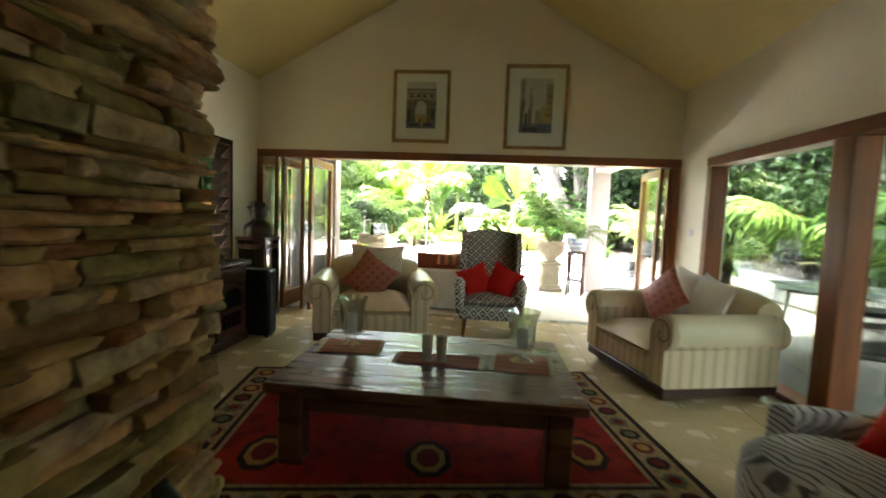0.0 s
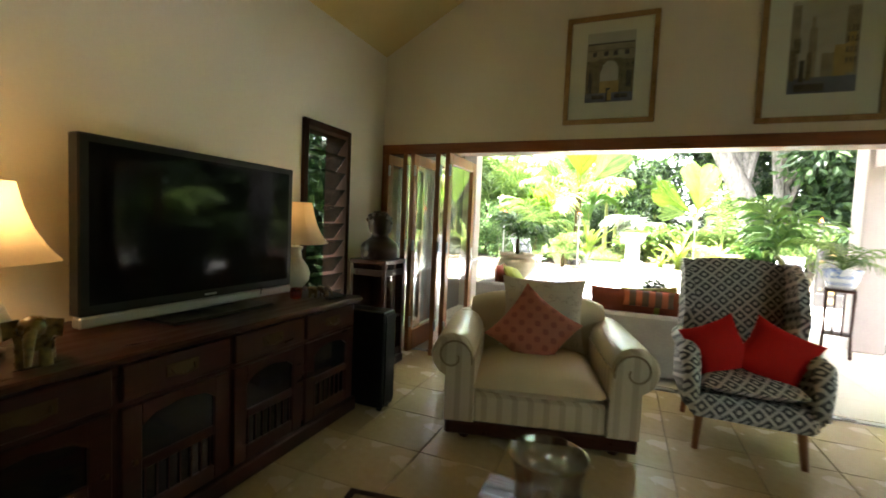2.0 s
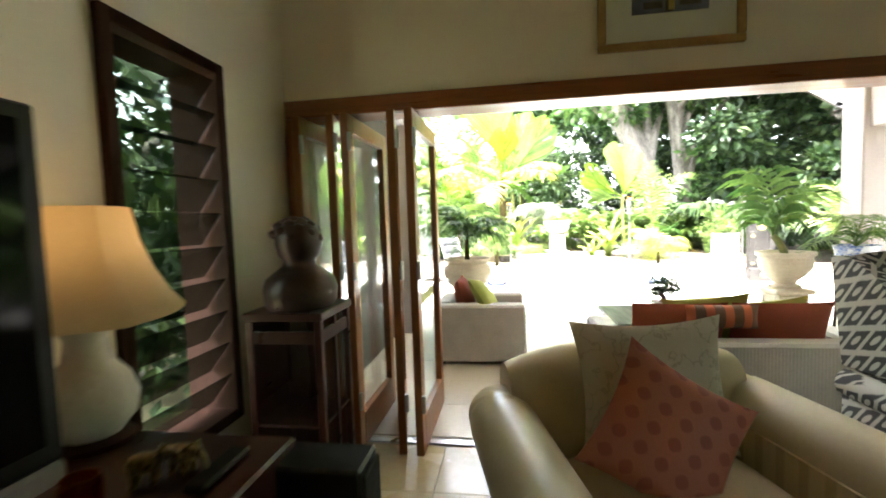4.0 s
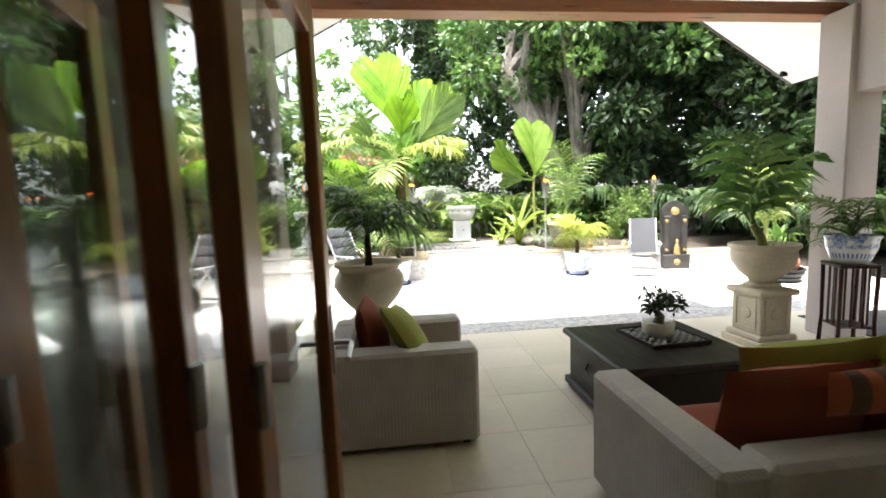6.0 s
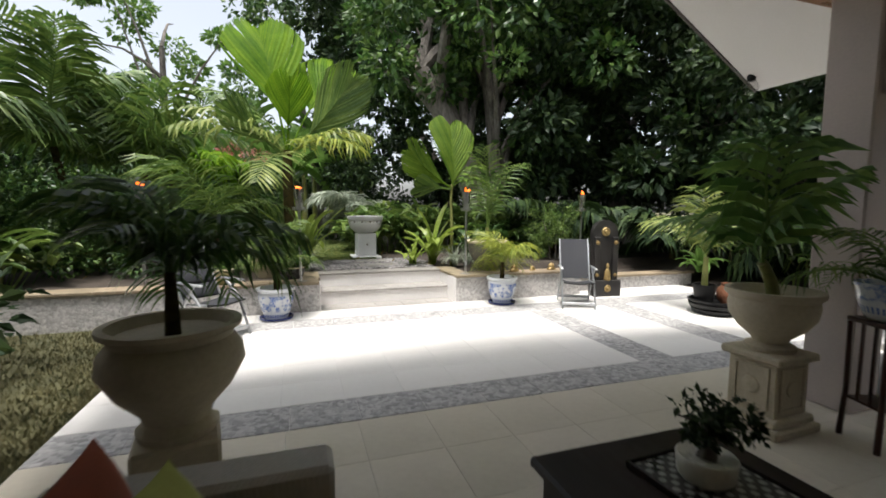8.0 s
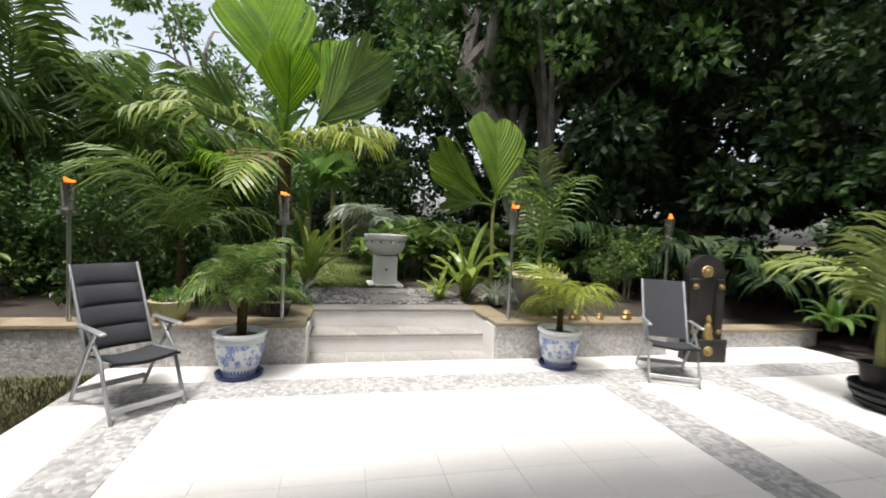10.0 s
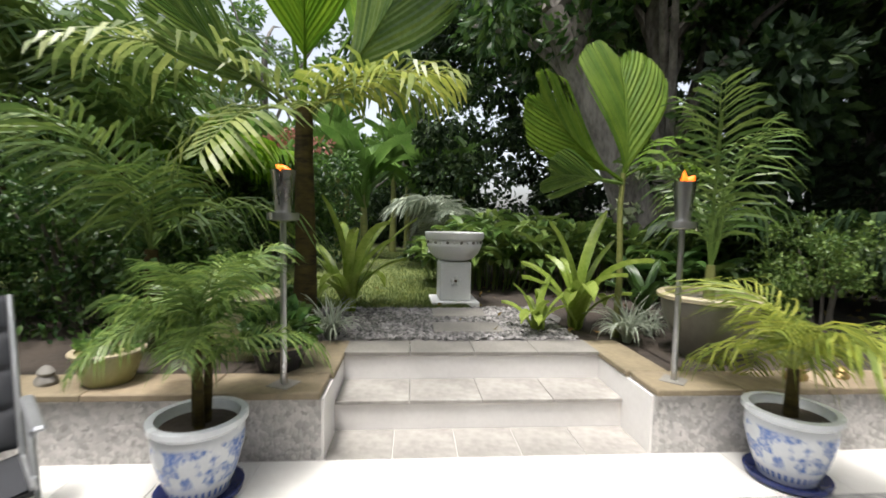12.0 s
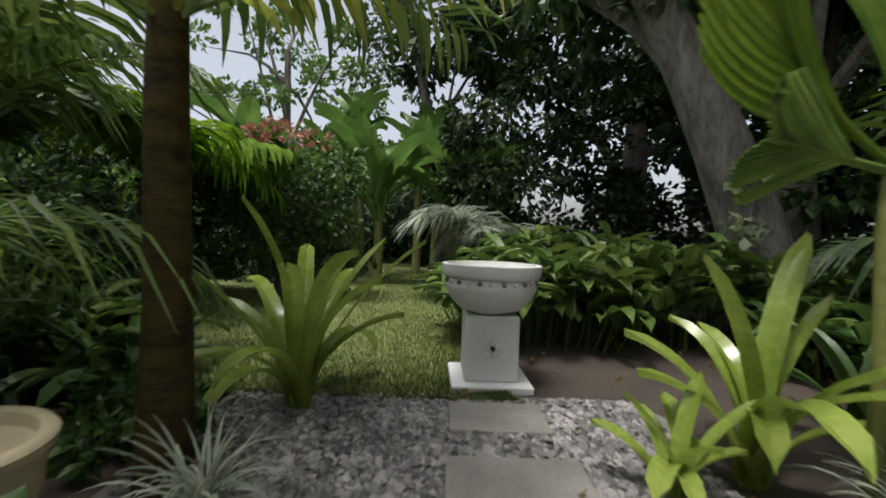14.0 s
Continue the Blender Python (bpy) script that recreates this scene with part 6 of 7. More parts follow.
wk2 = material("black_resin_wicker", (0.012, 0.012, 0.013), (0.03, 0.03, 0.03), 8, 0.5, fine=90, bump=0.6)
for x, y, a in ((2.92, 3.50, 250), (4.3, 5.2, 60)):
    c = thing("garden_chair", "black wicker garden chair with a high back", "chair", (x, y, -0.012), a, "garden chairs")
    part("seat", Geo().box((-0.25, -0.25, 0.38), (0.25, 0.25, 0.44), 0.02), wk2, c)
    part("backrest", Geo().prism([(-0.26, 0.44), (0.26, 0.44), (0.27, 0.85), (0.18, 1.03), (0.0, 1.08), (-0.18, 1.03), (-0.27, 0.85)], 'y', 0.22, 0.27), wk2, c)
    for sx in (-1, 1):
        part("arm", Geo().box((sx * 0.27 - 0.03, -0.24, 0.62), (sx * 0.27 + 0.03, 0.24, 0.66), 0.01), wk2, c)
        for sy in (-1, 1):
            part("leg", Geo().tube([(sx * 0.23, sy * 0.23, 0), (sx * 0.24, sy * 0.23, 0.38 if sy > 0 else 0.64)], 0.02, 8), wk2, c)

# ---- terrace things ----
alu = material("grey_aluminium", (0.38, 0.39, 0.40), (0.48, 0.49, 0.50), 6, 0.4, metal=0.7, fine=60, bump=0.05)
sling = material("charcoal_sling_fabric", (0.018, 0.019, 0.023), (0.032, 0.034, 0.039), 6, 0.8, fine=160, bump=0.4, bump_dist=0.002)


def recliner(label, at, turn, padded, size):
    """Folding high-back garden recliner, facing -y."""
    t = thing("recliner", label, "chair", at, turn, "terrace recliners")
    bz0, bz1, by0, by1 = 0.42, 1.06, 0.20, 0.52
    for s in (-1, 1):
        x = s * 0.235
        part("back_tube", Geo().tube([(x, by0 - 0.03, bz0 - 0.05), (x, by1, bz1)], 0.013, 8), alu, t, "", True)
        part("front_leg", Geo().tube([(x * 1.06, 0.12, 0.62), (x * 1.06, -0.12, 0.42), (x * 1.06, -0.30, 0.0)], 0.014, 8, flat=1.4), alu, t, "", True)
        part("rear_leg", Geo().tube([(x * 1.1, -0.06, 0.62), (x * 1.1, 0.12, 0.40), (x * 1.1, 0.42, 0.0)], 0.014, 8, flat=1.4), alu, t, "", True)
        part("armrest", Geo().box((x * 1.1 - 0.025, -0.20, 0.615), (x * 1.1 + 0.025, 0.24, 0.64), 0.01), alu, t, "flat grey armrest")
        part("seat_tube", Geo().tube([(x, -0.24, 0.42), (x, 0.22, 0.38)], 0.012, 8), alu, t, "", True)
    for y, z in ((-0.27, 0.06), (0.38, 0.06)):
        part("cross_bar", Geo().box((-0.25, y - 0.012, z), (0.25, y + 0.012, z + 0.045), 0.004), alu, t)
    part("front_bar", Geo().tube([(-0.235, -0.25, 0.41), (0, -0.25, 0.385), (0.235, -0.25, 0.41)], 0.010, 6), black_plastic, t, "dark seat edge", True)
    part("seat_sling", Geo().grid(lambda a, b: (-0.222 + 0.444 * a, -0.24 + 0.46 * b, 0.425 - 0.04 * b - 0.025 * math.sin(math.pi * a)), 10, 8).grid(lambda a, b: (-0.222 + 0.444 * a, -0.24 + 0.46 * b, 0.415 - 0.04 * b - 0.025 * math.sin(math.pi * a)), 10, 8), sling, t, "", True)

    def pad(s):
        def fn(a, b):
            k = 4 * b
            puff = (0.028 * abs(math.sin(math.pi * k)) ** 0.5 if padded else 0.004) * min(1, 12 * a, 12 * (1 - a))
            return (-0.222 + 0.444 * a, by0 + (by1 - by0) * b - s * (puff + 0.004) + 0.02 * math.sin(math.pi * a), bz0 + (bz1 - bz0) * b)
        return fn
    t.scale = (size, size, size)
    part("back_sling", Geo().grid(pad(1), 12, 40).grid(pad(-1), 12, 40), sling, t, "padded charcoal backrest" if padded else "charcoal mesh backrest", True)


recliner("grey folding recliner with padded charcoal back", (-2.52, 11.36, 0), 44, True, 0.94)
recliner("grey folding recliner with flat charcoal sling", (2.17, 11.48, 0), -27, False, 0.88)


def jardiniere(label, at, s, saucer=True):
    t = thing("porcelain_planter", label, "planter", at, rnd.uniform(0, 360), "blue and white planters")
    if saucer:
        part("saucer", Geo().lathe([(0.18, 0), (0.215, 0.012), (0.22, 0.04), (0.207, 0.04), (0.19, 0.02), (0.02, 0.018)], n=28), material("cobalt_glaze", (0.012, 0.02, 0.10), (0.03, 0.045, 0.17), 6, 0.15, bump=0.03), t, "cobalt blue glazed saucer", True)
    part("pot", Geo().lathe([(0.145 * s, 0.02), (0.155 * s, 0.05), (0.19 * s, 0.14), (0.225 * s, 0.27), (0.225 * s, 0.34), (0.215 * s, 0.37), (0.245 * s, 0.395), (0.245 * s, 0.425), (0.205 * s, 0.425), (0.195 * s, 0.37), (0.19 * s, 0.365)], n=36, closed=False), blue_white, t, "", True)
    part("soil", Geo().lathe([(0.005, 0.375), (0.197 * s, 0.37)], n=24, closed=False), dirt, t)
    t.scale = (0.92, 0.92, 0.94)
    return t


jardiniere("blue and white porcelain planter on a cobalt saucer", (-1.91, 11.93, 0), 1.0)
jardiniere("blue and white porcelain planter on a dark saucer", (1.20, 12.0 - 0.07, 0), 1.0)
palm("pygmy date palm in the porcelain planter", (-1.91, 11.93, 0.34), 0.44, 0.02, 23, 0.56, leaf_palm, 75, leaf=0.17, width=0.006, tilt=(0.2, 1.55), name="potted_palm", droop=0.8, n=26, stems=3, spread=0.05)
palm("yellow-green young palm in the porcelain planter", (1.20, 11.93, 0.34), 0.27, 0.03, 10, 0.62, leaf_yellow, 72, leaf=0.24, width=0.010, tilt=(0.2, 1.5), name="potted_palm", droop=1.1, n=22)

# carved black stone stele
st = thing("carved_stele", "black carved stone stele with gilt rosettes", "ornament", (3.05, 12.0, 0), -6)
arch = [(-0.22, 0.0), (0.22, 0.0), (0.22, 0.95)] + [(0.22 * math.cos(math.pi * i / 10), 1.0 + 0.22 * math.sin(math.pi * i / 10)) for i in range(11)] + [(-0.22, 0.95)]
blk = material("black_carved_stone", (0.012, 0.011, 0.011), (0.03, 0.027, 0.025), 8, 0.45, fine=50, bump=0.5)
part("slab", Geo().prism(arch, 'y', -0.02, 0.08), blk, st)
part("side_post", Geo().box((-0.21, -0.06, 0.02), (-0.11, -0.021, 0.95), 0.008), blk, st)
part("side_post", Geo().box((0.11, -0.06, 0.02), (0.21, -0.021, 0.95), 0.008), blk, st)
part("foot_block", Geo().box((-0.24, -0.12, 0.0), (0.24, -0.062, 0.26), 0.01), blk, st)
gilt_r = material("worn_gilding", (0.22, 0.15, 0.06), (0.40, 0.29, 0.12), 20, 0.45, metal=0.5, bump=0.4)
for x, z, r in ((0, 1.03, 0.075), (-0.16, 0.86, 0.035), (0.16, 0.86, 0.035), (0.0, 0.13, 0.06), (-0.16, 0.34, 0.03), (0.16, 0.34, 0.03)):
    part("rosette", Geo().lathe([(r, 0), (r * 0.85, 0.014), (r * 0.5, 0.01), (r * 0.3, 0.022), (0.004, 0.024)], n=12, m=pose(x, -0.0205 if z > 0.95 else -0.061 if z > 0.28 else -0.121, z, 90, 0, 0)), gilt_r, st, "worn gilt rosette")
fig = solid("gilt_statuette", Geo().lathe([(0.05, 0), (0.06, 0.03), (0.045, 0.06), (0.05, 0.10), (0.035, 0.16), (0.018, 0.185), (0.03, 0.22), (0.022, 0.255), (0.006, 0.28)], n=16), gilt_r, "small gilt statuette before the stele", "statue", "", True)
fig.matrix_world = pose(3.05, 11.915, 0.26)

# low black dish with pots
dish = thing("black_dish", "wide low black ribbed planter dish", "planter", (3.70, 10.52, 0))
dish.scale = (0.86, 0.86, 0.95)
part("body", Geo().lathe([(0.28, 0), (0.33, 0.03), (0.345, 0.07), (0.33, 0.085), (0.37, 0.10), (0.385, 0.145), (0.37, 0.16), (0.40, 0.18), (0.40, 0.205), (0.36, 0.205), (0.34, 0.14), (0.02, 0.12)], n=40), black_plastic, dish, "", True)
bp_ = thing("nursery_pot", "black plastic nursery pot in the dish", "pot", (3.57, 10.60, 0.125))
part("body", Geo().lathe([(0.11, 0), (0.14, 0.24), (0.15, 0.24), (0.15, 0.265), (0.13, 0.265), (0.125, 0.22), (0.01, 0.21)], n=24), black_plastic, bp_, "", True)
palm("slender palm with long arching fronds in the nursery pot", (3.57, 10.60, 0.34), 0.42, 0.035, 7, 1.05, leaf_fresh, 73, leaf=0.30, width=0.016, tilt=(0.8, 1.6), name="potted_palm", droop=0.85, n=18, barkmat=green_stem)
tp = thing("terracotta_jar", "small round terracotta jar", "pot", (3.86, 10.49, 0.125))
part("body", Geo().lathe([(0.07, 0), (0.12, 0.06), (0.135, 0.14), (0.115, 0.21), (0.07, 0.25), (0.085, 0.28), (0.065, 0.28), (0.055, 0.25)], n=26), material("terracotta", (0.26, 0.10, 0.05), (0.36, 0.16, 0.09), 6, 0.7, fine=40, bump=0.2), tp, "", True)
for x, y, r in ((3.68, 10.36, 0.045), (3.75, 10.34, 0.035)):
    pb_ = solid("white_pebble", Geo().lathe([(0.01, 0), (r, r * 0.35), (r * 0.8, r * 0.7), (0.01, r * 0.85)], (x, y, 0.125), 12), white_stone, "smooth white pebble in the black dish", "pebble", "", True)

# torches
flame_mat = glowing("flame", (1.0, 0.17, 0.012), 1.0)
wick_pts = [(0.0, 0.0), (0.028, 0.01), (0.034, 0.03), (0.022, 0.055), (0.01, 0.075), (0.001, 0.09)]


def torch(at, bend):
    t = thing("garden_torch", "steel garden torch with a burning flame", "torch", at, rnd.uniform(0, 360), "garden torches")
    h = 1.36 - at[2]
    part("base_plate", Geo().box((-0.07, -0.07, 0), (0.07, 0.07, 0.005), 0.001), landing_tile, t, "flat grey foot plate")
    part("pole", Geo().lathe([(0.018, 0.005), (0.018, h)], n=12), steel, t, "", True)
    part("drip_tray", Geo().lathe([(0.02, h - 0.01), (0.086, h), (0.088, h + 0.04), (0.079, h + 0.04), (0.02, h + 0.028)], n=24), steel, t, "round steel drip tray", True)
    part("cup", Geo().lathe([(0.042, h + 0.028), (0.044, h + 0.05), (0.067, h + 0.28), (0.063, h + 0.28), (0.039, h + 0.06)], n=20, closed=False), steel, t, "tapered steel oil cup", True)
    g = Geo()
    for k in range(3):
        m = pose(rnd.uniform(-0.015, 0.015), rnd.uniform(-0.015, 0.015), h + 0.262, 0, 0, 120 * k) @ pose(0, 0, 0, 0, bend + 14 * k, 0) @ Matrix.Diagonal((1.0, 0.6, 1.0 - 0.2 * k, 1))
        g.lathe(wick_pts, n=10, m=m)
    part("flame", g, flame_mat, t, "small orange flame", True)


torch((-3.42, 12.32, ZG - 0.004), 40)
torch((-1.61, 12.31, ZG + 0.001), 55)
torch((0.78, 12.33, ZG + 0.001), 20)
torch((3.03, 12.62, 0.2), 10)

# white bowl on its pedestal
bb = thing("bowl_fountain", "white carved stone bowl on a square pedestal", "fountain", (-0.37, 14.86, ZG), 2)
part("base_slab", Geo().box((-0.27, -0.27, 0.0), (0.27, 0.27, 0.055), 0.008), white_stone, bb)
pq = part("pedestal", Geo().box((-0.18, -0.18, 0.056), (0.18, 0.18, 0.50), 0.012), white_stone, bb)
for i in range(5):
    q = 1.257 * i + 0.3
    part("carved_petal", Geo().lathe([(0.03, 0), (0.026, 0.008), (0.004, 0.012)], n=8, m=pose(0.042 * math.cos(q), -0.181, 0.28 + 0.042 * math.sin(q), 90, 0, 0) @ Matrix.Diagonal((0.8, 0.8, 1, 1))), white_stone, pq)
part("spout", Geo().lathe([(0.016, 0), (0.016, 0.02), (0.01, 0.02), (0.01, 0.004)], n=10, m=pose(0, -0.181, 0.285, 90, 0, 0)), brass, pq, "small dark spout")
bowl = part("bowl", Geo().lathe([(0.13, 0.501), (0.215, 0.53), (0.285, 0.60), (0.318, 0.675), (0.322, 0.70), (0.318, 0.706), (0.318, 0.745), (0.336, 0.752), (0.345, 0.775), (0.347, 0.835), (0.315, 0.838), (0.305, 0.79), (0.20, 0.64), (0.02, 0.60)], n=44), white_stone, bb, "", True)
for i in range(26):
    q = 2 * math.pi * i / 26
    part("stud", Geo().lathe([(0.018, 0), (0.016, 0.01), (0.004, 0.016)], n=8, m=pose(0.318 * math.cos(q), 0.318 * math.sin(q), 0.725, 0, 0, math.degrees(q)) @ pose(0, 0, 0, 0, 90, 0)), white_stone if i % 2 else landing_tile, bowl)
part("water", Geo().lathe([(0.005, 0.795), (0.302, 0.795)], n=30, closed=False), material("green_pond_water", (0.06, 0.09, 0.02), (0.12, 0.15, 0.04), 6, 0.1, bump=0.02), bb, "still green water")

# big glazed pots on the bed
glaze = material("grey_glazed_pot", (0.10, 0.095, 0.075), (0.17, 0.16, 0.13), 4, 0.35, fine=30, bump=0.1)
glaze_rim = material("tan_glazed_rim", (0.34, 0.29, 0.19), (0.44, 0.38, 0.26), 5, 0.4, bump=0.1)


def big_pot(label, at, s, mt, tall=1.0, foot=1.0):
    t = thing("glazed_pot", label, "pot", at, 0, "glazed pots")
    part("body", Geo().lathe([(0.27 * s * foot, 0), (0.30 * s * foot, 0.04 * s), (0.39 * s, 0.30 * s), (0.41 * s, 0.42 * s)], n=36), mt, t, "", True)
    part("rim", Geo().lathe([(0.40 * s, 0.421 * s), (0.445 * s, 0.43 * s), (0.45 * s, 0.455 * s), (0.43 * s, 0.47 * s), (0.375 * s, 0.465 * s), (0.37 * s, 0.42 * s)], n=36, closed=False), glaze_rim, t, "rolled tan rim", True)
    part("soil", Geo().lathe([(0.004, 0.40 * s), (0.38 * s, 0.40 * s)], n=24, closed=False), dirt, t)
    t.scale = (1.0, 1.0, tall)


big_pot("large grey glazed pot with a tan rim", (1.38, 12.88, ZG - 0.028), 0.80, glaze, 1.32, 0.8)
big_pot("large tan glazed pot beside the steps", (-2.06, 12.92, ZG - 0.028), 0.62, glaze_rim, 1.6, 0.8)
big_pot("small yellow-green glazed bowl on the coping", (-2.62, 12.38, ZG), 0.42, material("yellow_green_glaze", (0.26, 0.25, 0.10), (0.36, 0.34, 0.15), 5, 0.3, bump=0.05))
big_pot("dark glazed pot on the wall", (-1.72, 12.62, ZG - 0.028), 0.42, material("black_glaze", (0.015, 0.017, 0.02), (0.035, 0.035, 0.04), 5, 0.25, bump=0.05))
P, D = blob_points(260, (0, 0, 0.05), (0.15, 0.15, 0.06), 81, 0.3)
shrub("low leafy herbs in the small glazed bowl", "herb_plant", "plant", (-2.62, 12.38, ZG + 0.17), P, D + np.array([0, 0, 0.8]), 0.05, leaf_light, 81, 3, 0.08)
P, D = blob_points(320, (0, 0, 0.12), (0.2, 0.2, 0.14), 82, 0.2)
shrub("round-leaved plant in the dark glazed pot", "leafy_plant", "plant", (-1.72, 12.62, ZG + 0.14), P, D + np.array([0, 0, 0.4]), 0.08, leaf_mid, 82, 4, 0.2, long=1.2)
for x, y, s in ((-2.95, 12.36, 0.09), (1.62, 12.35, 0.10), (2.3, 12.36, 0.10), (1.95, 12.36, 0.07)):
    ob = solid("garden_figurine", Geo().lathe([(1.0, 0), (1.05, 0.3), (0.7, 0.7), (0.8, 1.0), (0.4, 1.4), (0.05, 1.55)], n=12, m=Matrix.Diagonal((s * 0.9, s * 0.6, s * 0.75, 1))), landing_tile if s == 0.09 else gilt_r, "small weathered ornament sitting on the coping", "ornament", "", True, "coping ornaments")
    ob.matrix_world = pose(x, y, ZG, 0, 0, 15 * x)

for x, y in ((2.58, 12.36), (2.74, 12.40)):
    ch_ = solid("candle_stand", Geo().lathe([(0.038, 0), (0.04, 0.02), (0.022, 0.045), (0.034, 0.08), (0.032, 0.11), (0.018, 0.13), (0.026, 0.16), (0.024, 0.24), (0.016, 0.27), (0.034, 0.285), (0.036, 0.30), (0.026, 0.30), (0.01, 0.292)], n=16), white_stone, "white turned candle stand on the coping", "candle stand", "", True, "candle stands")
    ch_.pop("kind", None)
    ch_.matrix_world = pose(x, y, ZG)

# palms of the bed
palm("tall feathery palm in the grey glazed pot", (1.38, 12.88, 0.78), 0.30, 0.035, 7, 1.4, leaf_palm, 91, leaf=0.30, width=0.010, tilt=(0.95, 1.6), droop=0.65, n=18, barkmat=green_stem)
palm("arching feather palm behind the planter", (-2.75, 13.05, ZG - 0.03), 0.75, 0.05, 7, 1.15, leaf_palm, 92, leaf=0.46, width=0.013, tilt=(0.4, 1.35), droop=0.85, n=19)
palm("clump of feather palms above the hedge", (-4.6, 14.9, ZG - 0.03), 1.9, 0.06, 26, 1.9, leaf_palm, 93, leaf=0.55, width=0.028, tilt=(0.55, 1.4), droop=0.75, stems=3, spread=0.35, n=30)
palm("feather palm at the edge of the garden", (-6.6, 13.2, ZG - 0.03), 1.7, 0.08, 16, 2.0, leaf_palm, 94, leaf=0.55, width=0.028, tilt=(0.4, 1.35), droop=0.8, n=30)
palm("yellow-green palm beyond the hedge", (-4.2, 17.2, ZG - 0.03), 1.6, 0.07, 15, 1.7, leaf_lime, 95, leaf=0.5, width=0.04, tilt=(0.1, 1.1), droop=0.8, n=26)
palm("silvery palm behind the lily bed", (-0.2, 18.8, ZG - 0.03), 0.9, 0.07, 14, 1.3, leaf_grey, 96, leaf=0.5, width=0.03, tilt=(0.0, 1.0), droop=0.9, n=26)
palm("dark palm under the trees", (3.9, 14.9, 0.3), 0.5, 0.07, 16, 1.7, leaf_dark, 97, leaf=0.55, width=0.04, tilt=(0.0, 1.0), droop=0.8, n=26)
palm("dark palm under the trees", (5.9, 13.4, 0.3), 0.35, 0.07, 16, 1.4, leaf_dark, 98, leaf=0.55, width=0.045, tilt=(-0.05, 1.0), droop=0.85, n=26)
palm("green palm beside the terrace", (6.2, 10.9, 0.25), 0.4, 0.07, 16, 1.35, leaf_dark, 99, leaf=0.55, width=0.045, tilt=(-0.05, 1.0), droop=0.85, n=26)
palm("green palm beside the patio", (5.9, 8.4, 0.25), 0.5, 0.07, 16, 1.7, leaf_palm, 100, leaf=0.55, width=0.045, tilt=(0.0, 1.1), droop=0.8, n=26)
palm("green palm outside the sliding window", (5.95, 5.6, 0.25), 0.4, 0.07, 18, 1.6, leaf_mid, 101, leaf=0.55, width=0.05, tilt=(0.0, 1.1), droop=0.8, n=24)
palm("green palm outside the sliding window", (6.2, 3.2, 0.25), 0.5, 0.07, 18, 1.6, leaf_mid, 102, leaf=0.55, width=0.05, tilt=(0.0, 1.1), droop=0.8, n=24)


def fan_palm(label, at, h, r, leaves, seed, barkmat):
    """A palm with few broad pleated leaves; leaves: lean to the side, turn, rise, length, width, tearing, stalk, colour."""
    t = thing("fan_palm", label, "palm", at)
    part("trunk", Geo().tube([(0, 0, -0.05), (0.01, 0, h * 0.4), (-0.01, 0.01, h * 0.8), (0, 0, h)], [r * 1.3, r, r * 0.9, r * 0.8], 12), barkmat, t, "", True)
    for i, (lean, az, el, ln, wd, sp, sk, mt) in enumerate(leaves):
        f = part("leaf", paddle_geo(ln, wd, 26, 0.42, sp, seed + i, sk, 0.03).mesh("leaf"), mt, t)
        f.matrix_local = pose(0, 0, h - 0.05 - 0.02 * i) @ pose(0, 0, 0, 0, lean, 0) @ pose(0, 0, 0, 0, 0, az) @ pose(0, 0, 0, el - 40, 0, 0)
    return t


tall = fan_palm("tall fan palm with broad pleated lime leaves", (-1.76, 13.45, ZG - 0.03), 1.90, 0.085,
                ((-9, 8, 66, 2.35, 0.46, 0.10, 0.30, leaf_lime), (2, 185, 62, 1.25, 0.46, 0.08, 0.35, leaf_lime), (20, -15, 58, 2.15, 0.40, 0.25, 0.4, leaf_lime), (46, 165, 60, 1.75, 0.44, 0.3, 0.28, leaf_palm), (-60, 200, 50, 1.3, 0.36, 0.4, 0.3, leaf_palm)), 210, palm_bark)
for az, el, ln, mt in ((78, 24, 1.6, leaf_fresh), (118, 8, 1.6, leaf_fresh), (-95, 14, 1.3, leaf_yellow), (-130, 2, 1.3, leaf_yellow), (-60, 12, 1.4, leaf_palm), (60, 36, 1.8, leaf_palm), (160, -25, 1.2, leaf_fresh)):
    f = part("frond", frond_geo(ln, 19, 0.65, 0.40, 0.024, 0.3, int(az) + 500, 0.55).mesh("frond"), mt, tall, "yellowing split frond" if mt is leaf_yellow else "")
    f.matrix_local = pose(0, 0, 1.82, 0, 0, az) @ pose(0, 0, 0, el - 20, 0, 0)
young = fan_palm("young fan palm with broad pleated leaves and a slim stem", (0.93, 13.42, ZG - 0.03), 1.44, 0.027,
                 ((6, 10, 66, 1.30, 0.64, 0.10, 0.05, leaf_fan), (-62, 190, 58, 1.25, 0.42, 0.22, 0.12, leaf_fan), (-78, 160, 52, 0.95, 0.36, 0.1, 0.2, leaf_palm)), 310, green_stem)
for az, el, ln in ((-70, 34, 0.75), (-100, 6, 0.7)):
    f = part("frond", frond_geo(ln, 9, 0.7, 0.24, 0.022, 0.3, int(az) + 700, 0.55).mesh("frond"), leaf_fan, young, "narrow split side frond")
    f.matrix_local = pose(0, 0, 1.40, 0, 0, az) @ pose(0, 0, 0, el - 20, 0, 0)


